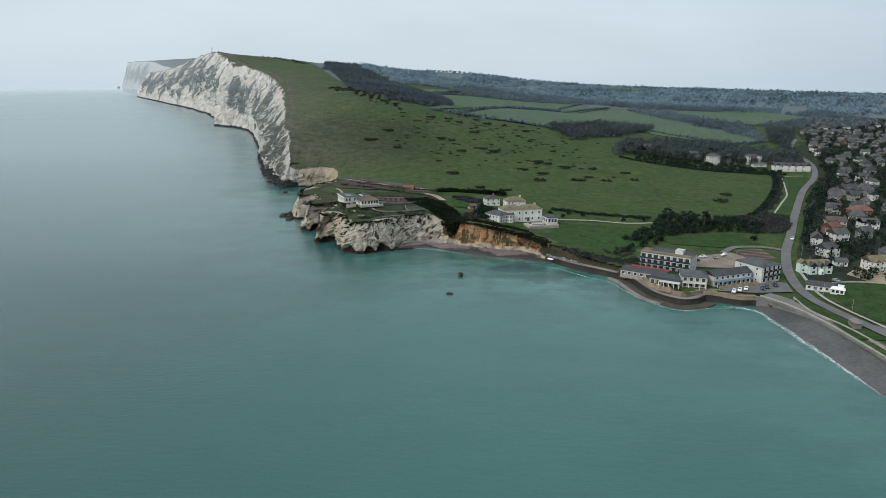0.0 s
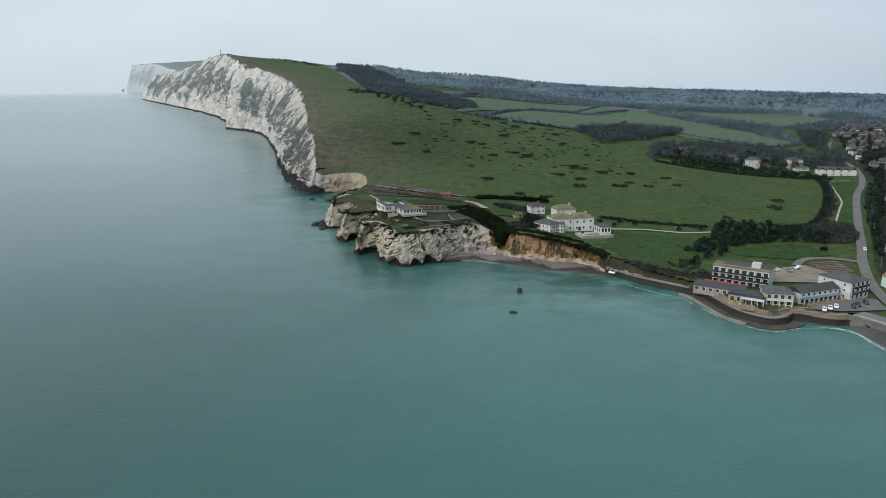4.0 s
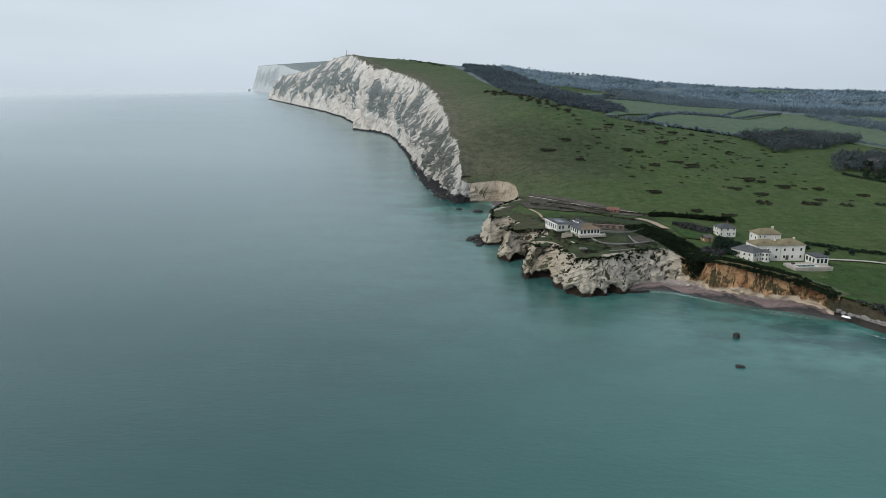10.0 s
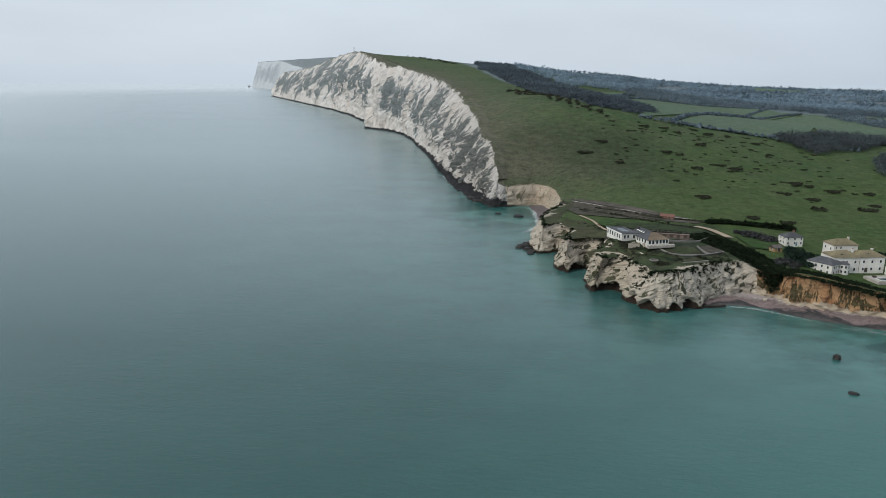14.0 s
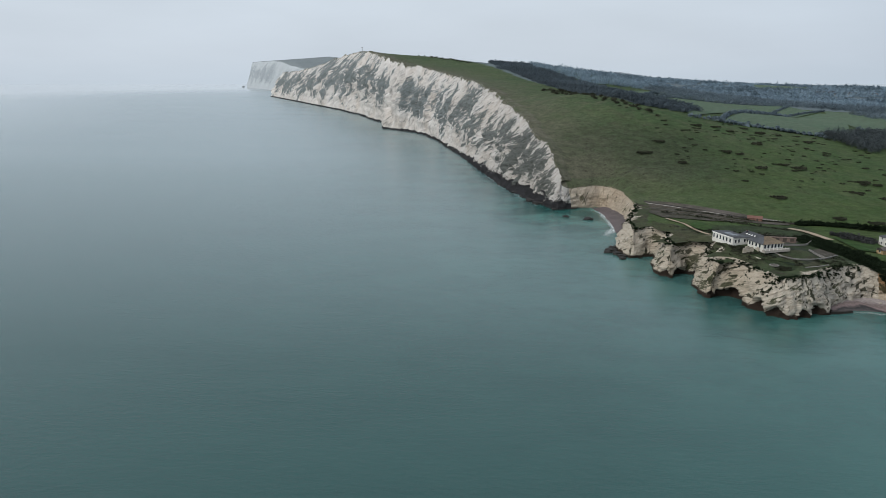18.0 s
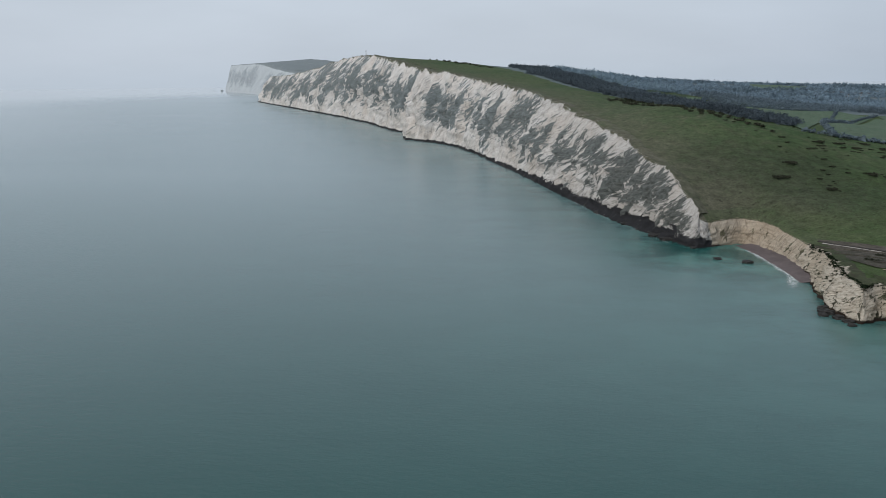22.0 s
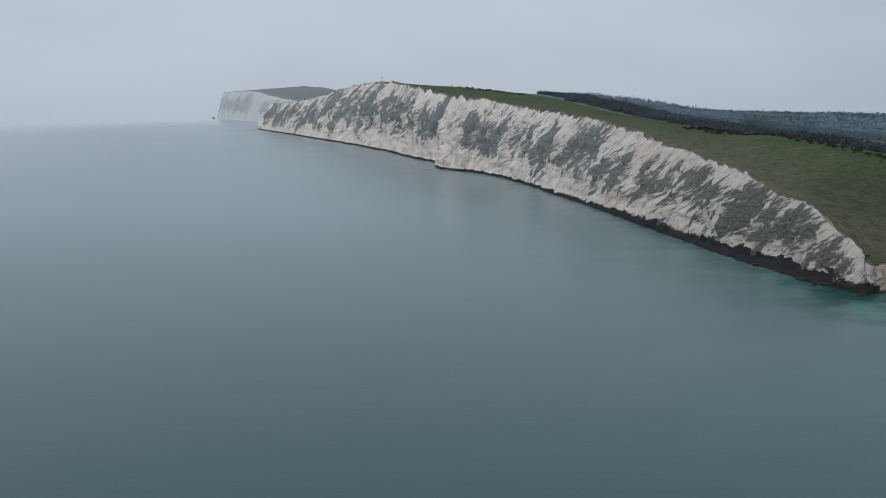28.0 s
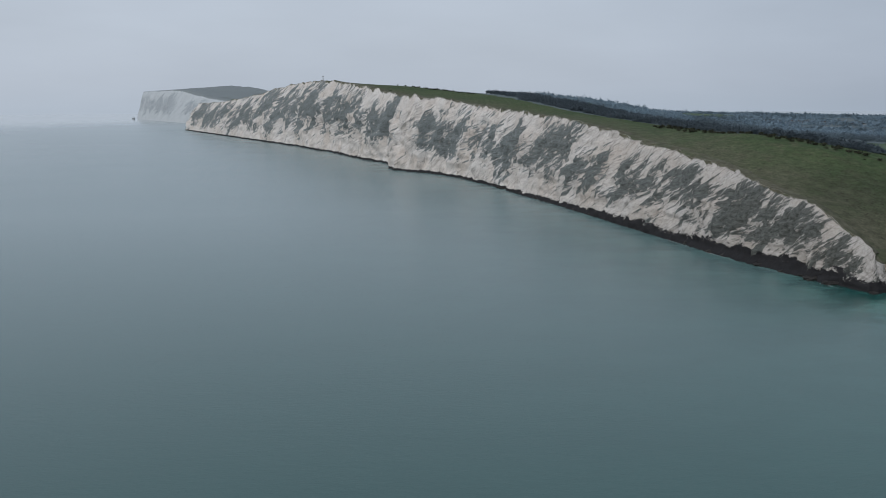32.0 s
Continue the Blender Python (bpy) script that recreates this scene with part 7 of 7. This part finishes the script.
for x, y, s in ((209.2, 372.7, 1.15), (200.6, 379.3, 1.0), (188, 382.1, 1.1), (218.8, 366, 0.9), (252.7, 671, 1.0), (272.6, 681, 0.9), (291.3, 651, 0.9), (331.2, 677, 1.1), (243.7, 680, 1.0), (351, 666, 0.9)):
    tree("pine", x, y, s, int(x) % 2, "dark pines by the pasture")
for k in range(22):
    x = 232 + 6.2 * k + vr.normal(0, 2)
    tree("oak" if k % 3 else "bare", x, 655 - 0.17 * (x - 232) + vr.normal(0, 4) + (4 if k % 2 else 14), vr.uniform(0.8, 1.25), k % 2, "dark trees along the pasture's edge")
for x, y, s, k in ((149.4, 326.2, 1.1, "bush"), (158.1, 330.8, 1.3, "bush"), (166, 335.9, 1.2, "bush"), (145, 319.6, 1.2, "bush"), (113.4, 404, 0.9, "bush"), (126.9, 404, 1.0, "bush"), (69.5, 406, 1.0, "bush"),
                   (229, 342.9, 1.1, "bush"), (171.5, 342.5, 1.2, "bush"), (121.2, 396, 0.8, "bush"), (135.5, 399.5, 0.9, "bush"), (160.7, 388.5, 0.8, "bush"), (175.2, 389, 1.0, "bush")):
    tree(k, x, y, s, int(y) % 2, "shrubs round the lawns")


# ---- cars ----
def car(x, y, z, turn, paint, label):
    e = thing("car", x, y, z, turn, label, "car", "cars by the sea wall")
    body = Shape()
    prof = [(-2.1, 0.35), (-2.1, 0.85), (-1.9, 0.98), (-1.0, 1.05), (-0.45, 1.5), (1.05, 1.52), (1.75, 1.02), (2.1, 0.95), (2.12, 0.35)]
    k = len(prof)
    wd = [0.84 if zz < 1.2 else 0.66 for _, zz in prof]
    body.add([(a, -w, b) for (a, b), w in zip(prof, wd)] + [(a, w, b) for (a, b), w in zip(prof, wd)],
             [tuple(range(k)), tuple(range(2 * k - 1, k - 1, -1))] + [(i, i + k, (i + 1) % k + k, (i + 1) % k) for i in range(k)])
    part("body", body, paint, e)
    part("windscreen", Shape().add([(-0.95, -0.68, 1.1), (-0.95, 0.68, 1.1), (-0.5, 0.6, 1.48), (-0.5, -0.6, 1.48)], [(0, 1, 2, 3)]), M["glass"], e)
    part("rear_window", Shape().add([(1.7, -0.68, 1.08), (1.12, -0.6, 1.5), (1.12, 0.6, 1.5), (1.7, 0.68, 1.08)], [(0, 1, 2, 3)]), M["glass"], e)
    for sy in (-1, 1):
        part("side_window", Shape().box(-0.7, 1.15, 0.0, 0.02, 1.1, 1.42), M["glass"], e, "", (0, sy * 0.735 - 0.01, 0))
        part("headlight", Shape().box(-2.13, -2.05, -0.15, 0.15, 0.68, 0.85), M["frame"], e, "", (0, sy * 0.6, 0))
        for wx in (-1.3, 1.3):
            wheel = part("wheel", Shape().tube((0, -0.1, 0), (0, 0.1, 0), 0.33, 0.33, 12), M["black"], e, "", (wx, sy * 0.78, 0.33))
            part("rim", Shape().tube((0, -0.11, 0), (0, 0.11, 0), 0.2, 0.2, 8), M["granite"], wheel)
    return e


M["car_white"] = make_plain("white_car_paint", (0.75, 0.75, 0.75), 0.25, 0.03, 1.0, spec=0.5, bump=0)
M["car_dark"] = make_plain("dark_car_paint", (0.03, 0.035, 0.045), 0.25, 0.05, 1.0, spec=0.5, bump=0)
M["car_grey"] = make_plain("grey_car_paint", (0.22, 0.23, 0.24), 0.25, 0.05, 1.0, spec=0.5, bump=0)
for k, (x, y) in enumerate(((175.5, 242.5), (179.3, 244.8), (183.2, 247))):
    car(x, y, h(x, y) + 0.65, 62, M["car_white"], "white hatchback parked by the sea wall")
for x, y, t in ((191.5, 247.7, 70), (194.8, 250, 75), (200.3, 253.3, 80)):
    car(x, y, h(x, y) + 0.65, t, M["car_dark"], "dark parked car near the hotel")
for x, y, t, m, l in ((184.5, 306.3, 10, "car_white", "white car in the hotel yard"), (191.1, 305.4, 80, "car_grey", "grey car in the hotel yard"), (177.9, 298.6, 30, "car_dark", "dark car in the hotel yard"), (252.8, 342.9, 60, "car_white", "white car on the coast road"), (234.8, 261.5, 100, "car_grey", "grey car by the villa")):
    car(x, y, h(x, y) + 0.6, t, M[m], l)
e = thing("motorboat", 197.7, 309.9, h(197.7, 309.9) + 0.5, 40, "small white boat laid up in a yard", "boat")
part("hull", Shape().add([(-2.6, -0.9, 1.0), (1.5, -0.9, 1.0), (3.0, 0, 1.15), (1.5, 0.9, 1.0), (-2.6, 0.9, 1.0), (-2.4, 0, 0.2), (2.2, 0, 0.3)], [(0, 5, 6, 1), (1, 6, 2), (2, 6, 3), (3, 6, 5, 4), (0, 4, 5), (0, 1, 2, 3, 4)]), M["car_white"], e)
part("cabin", Shape().box(-0.6, 1.2, -0.6, 0.6, 1.0, 1.7), M["frame"], e)


# ---- rocks, monument, small things ----
def rock(x, y, z, sx, sy, sz, mat, label, seed, name="rock"):
    bm = bmesh.new()
    bmesh.ops.create_icosphere(bm, subdivisions=3, radius=1)
    for v in bm.verts:
        d = 1 + 0.35 * noise.fractal(v.co * 1.4 + Vector((seed, 0, 0)), 1.0, 2.0, 4)
        v.co = Vector((math.copysign(abs(v.co.x) ** 0.7, v.co.x) * sx * d, math.copysign(abs(v.co.y) ** 0.7, v.co.y) * sy * d, math.copysign(abs(v.co.z) ** 0.6, v.co.z) * sz * d))
    me = bpy.data.meshes.new(name)
    bm.to_mesh(me)
    bm.free()
    me.materials.append(mat)
    ob = tagged(new(name, me), label, "rock")
    ob.location = (x, y, z)
    return ob


# Grey-blue, toned like the haze-paled far cliff.
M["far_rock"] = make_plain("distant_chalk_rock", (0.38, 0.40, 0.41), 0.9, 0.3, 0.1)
M["black_rock"] = make_plain("wet_black_rock", (0.028, 0.026, 0.024), 0.6, 0.4, 0.8, bump=0.8, dist=0.2)
rock(47.4, 284.9, 0.5, 1.3, 1.2, 1.3, M["black_rock"], "square dark rock standing in the bay", 1)
rock(40.9, 253.4, 0.1, 1.6, 1.0, 0.7, M["black_rock"], "low brown rock awash in the bay", 2)
rock(-100, 544, 0.2, 2.6, 1.6, 1.1, M["black_rock"], "dark rock off the cove", 3)
rock(-84.1, 536, 0.2, 3.4, 2.0, 1.5, M["black_rock"], "larger dark rock off the cove", 4)
rock(-35.4, 331.4, -0.68, 3.0, 2.0, 0.6, M["pale_rock"], "pale rock just awash below the headland", 5)
rock(-8.7, 324, -0.58, 2.6, 1.5, 0.5, M["pale_rock"], "pale flat rock just awash", 6)
for k, (x, y, s) in enumerate(((-77.5, 443, 3.2), (-80, 440, 2.0), (-75.5, 450, 2.6), (-74.5, 436, 2.4), (-72.5, 431, 2.2), (-73, 426, 1.6), (-78.5, 446, 1.6))):
    rock(x, y, 0.25, s * 1.15, s * 0.8, s * 0.62, M["black_rock"], "weedy black rock at the headland's foot", 10 + k)
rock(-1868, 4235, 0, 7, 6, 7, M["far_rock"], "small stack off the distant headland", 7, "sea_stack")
br = np.random.default_rng(3)
foot = smooth_line(COAST_MAIN[9:], 1.0)
for k in range(46):
    i = int(br.uniform(0, len(foot) - 1))
    s = br.uniform(1.4, 3.6)
    rock(foot[i][0] - br.uniform(-1.0, 3.0), foot[i][1] - br.uniform(0, 2.0), 0.1, s * 1.5, s, s * 0.7, M["black_rock"], "weedy black rock below the white cliff", 100 + k)
for k in range(26):
    t = br.uniform(0, 1)
    x, y = 96 + 17 * t + br.normal(0, 0.8), 319 - 17 * t + br.normal(0, 0.8)
    s = br.uniform(0.4, 1.3)
    rock(x, y, 2.75, s, s * 0.8, s * 0.7, M["stone"], "fallen grey boulder on the bank", 30 + k, "boulder")
for k in range(16):
    t = br.uniform(0, 1)
    x, y = 35 + 50 * t + br.normal(0, 1.0), 353 - 18 * t + br.normal(0, 0.8)
    s = br.uniform(0.3, 0.9)
    rock(x, y, 2.0, s, s * 0.8, s * 0.6, M["pale_rock"], "fallen chalk lump on the beach", 60 + k, "boulder")
ribbon("groyne_bay", [(9.4, 340.2), (14.7, 341.2), (20, 343.2)], 1.2, M["wet_wall"], "low dark rock ledge on the beach", "rock", 0.5, 1.5, z=0.5, thick=1.5)
for k, (x, y) in enumerate(((99.0, 309.7),)):
    e = thing("rowing_boat", x, y, 2.62, -40, "upturned white boat on the sea wall", "boat", "boats on the sea wall")
    part("hull", Shape().add([(-1.8, -0.6, 0), (1.4, -0.6, 0), (2.1, 0, 0), (1.4, 0.6, 0), (-1.8, 0.6, 0), (-1.5, 0, 0.6), (1.3, 0, 0.6)], [(0, 1, 6, 5), (1, 2, 6), (2, 3, 6), (3, 4, 5, 6), (0, 5, 4)]), M["car_white"], e)
    part("keel", Shape().box(-1.5, 1.3, -0.04, 0.04, 0.55, 0.68), M["frame"], e)

mx, my = -563, 1864
e = thing("stone_cross", mx, my, h(mx, my) + 0.3, 20, "tall grey granite cross on the summit", "monument")
part("shaft", Shape().add([(-0.7, -0.5, 2.6), (0.7, -0.5, 2.6), (0.7, 0.5, 2.6), (-0.7, 0.5, 2.6), (-0.45, -0.35, 13), (0.45, -0.35, 13), (0.45, 0.35, 13), (-0.45, 0.35, 13)],
                          [(3, 2, 1, 0), (4, 5, 6, 7), (0, 1, 5, 4), (1, 2, 6, 5), (2, 3, 7, 6), (3, 0, 4, 7)]), M["granite"], e)
part("arms", Shape().box(-2.0, 2.0, -0.34, 0.34, 10.6, 11.5), M["granite"], e)
for k in range(3):
    part("step", Shape().box(-2.6 + 0.6 * k, 2.6 - 0.6 * k, -2.4 + 0.6 * k, 2.4 - 0.6 * k, -2 if k == 0 else 0.9 * k, 0.9 * (k + 1)), M["granite"], e)


def lamp_post(x, y):
    e = thing("street_lamp", x, y, h(x, y) + 0.3, 0, "slim grey street lamp on the seafront", "street lamp", "street lamps")
    part("pole", Shape().tube((0, 0, -0.3), (0, 0, 6.0), 0.09, 0.06, 6), M["granite"], e)
    part("arm", Shape().tube((0, 0, 5.9), (-1.0, 0, 6.2), 0.05, 0.04, 5), M["granite"], e)
    part("head", Shape().box(-1.5, -0.9, -0.12, 0.12, 6.12, 6.26), M["felt"], e)


for x, y in ((219.7, 192.9), (216.5, 216.1), (216.8, 240.1), (226, 272.3), (242.5, 310.8), (263.5, 349.2), (282.3, 383.2), (302.6, 418), (322, 452)):
    lamp_post(x, y)
for pts in ([(200.7, 235.8), (198.8, 216.4), (203.7, 192.2), (204.7, 160), (205.3, 115.8)], [(218.9, 246.6), (232.7, 259.4), (254.8, 259), (282.7, 240.8)]):
    ribbon("boundary_wall", pts, 0.4, M["pave"], "low pale wall beside the esplanade", "wall", 0.9, 4, thick=1.4)
e = thing("beach_shelter", 206.9, 197.7, h(206.9, 197.7) + 0.3, 80, "small stone shelter on the esplanade", "shelter")
block(e, "wall", 6, 3, 2.3, M["stone"])
part("roof", Shape().box(-3.3, 3.3, -1.8, 1.8, 2.3, 2.55), M["concrete"], e)
door(e, 0.8, -1.5, 0, 0, M["darkwood"])
for k in range(6):
    x, y = 241 + 5 * k, 206 + 6 * (k % 3)
    e = thing("picnic_table", x, y, h(x, y) + 0.3, 15 * k, "weathered wooden picnic table on the green", "table", "picnic tables on the green")
    part("tabletop", Shape().box(-0.9, 0.9, -0.38, 0.38, 0.7, 0.76), M["timber"], e)
    for sy in (-1, 1):
        part("bench", Shape().box(-0.9, 0.9, -0.13, 0.13, 0.42, 0.47), M["timber"], e, "", (0, 0.68 * sy, 0))
    for sx in (-0.7, 0.7):
        part("leg", Shape().tube((sx, -0.75, 0), (sx, -0.2, 0.7), 0.05, 0.05, 4).tube((sx, 0.75, 0), (sx, 0.2, 0.7), 0.05, 0.05, 4).box(sx - 0.04, sx + 0.04, -0.72, 0.72, 0.36, 0.42), M["timber"], e)
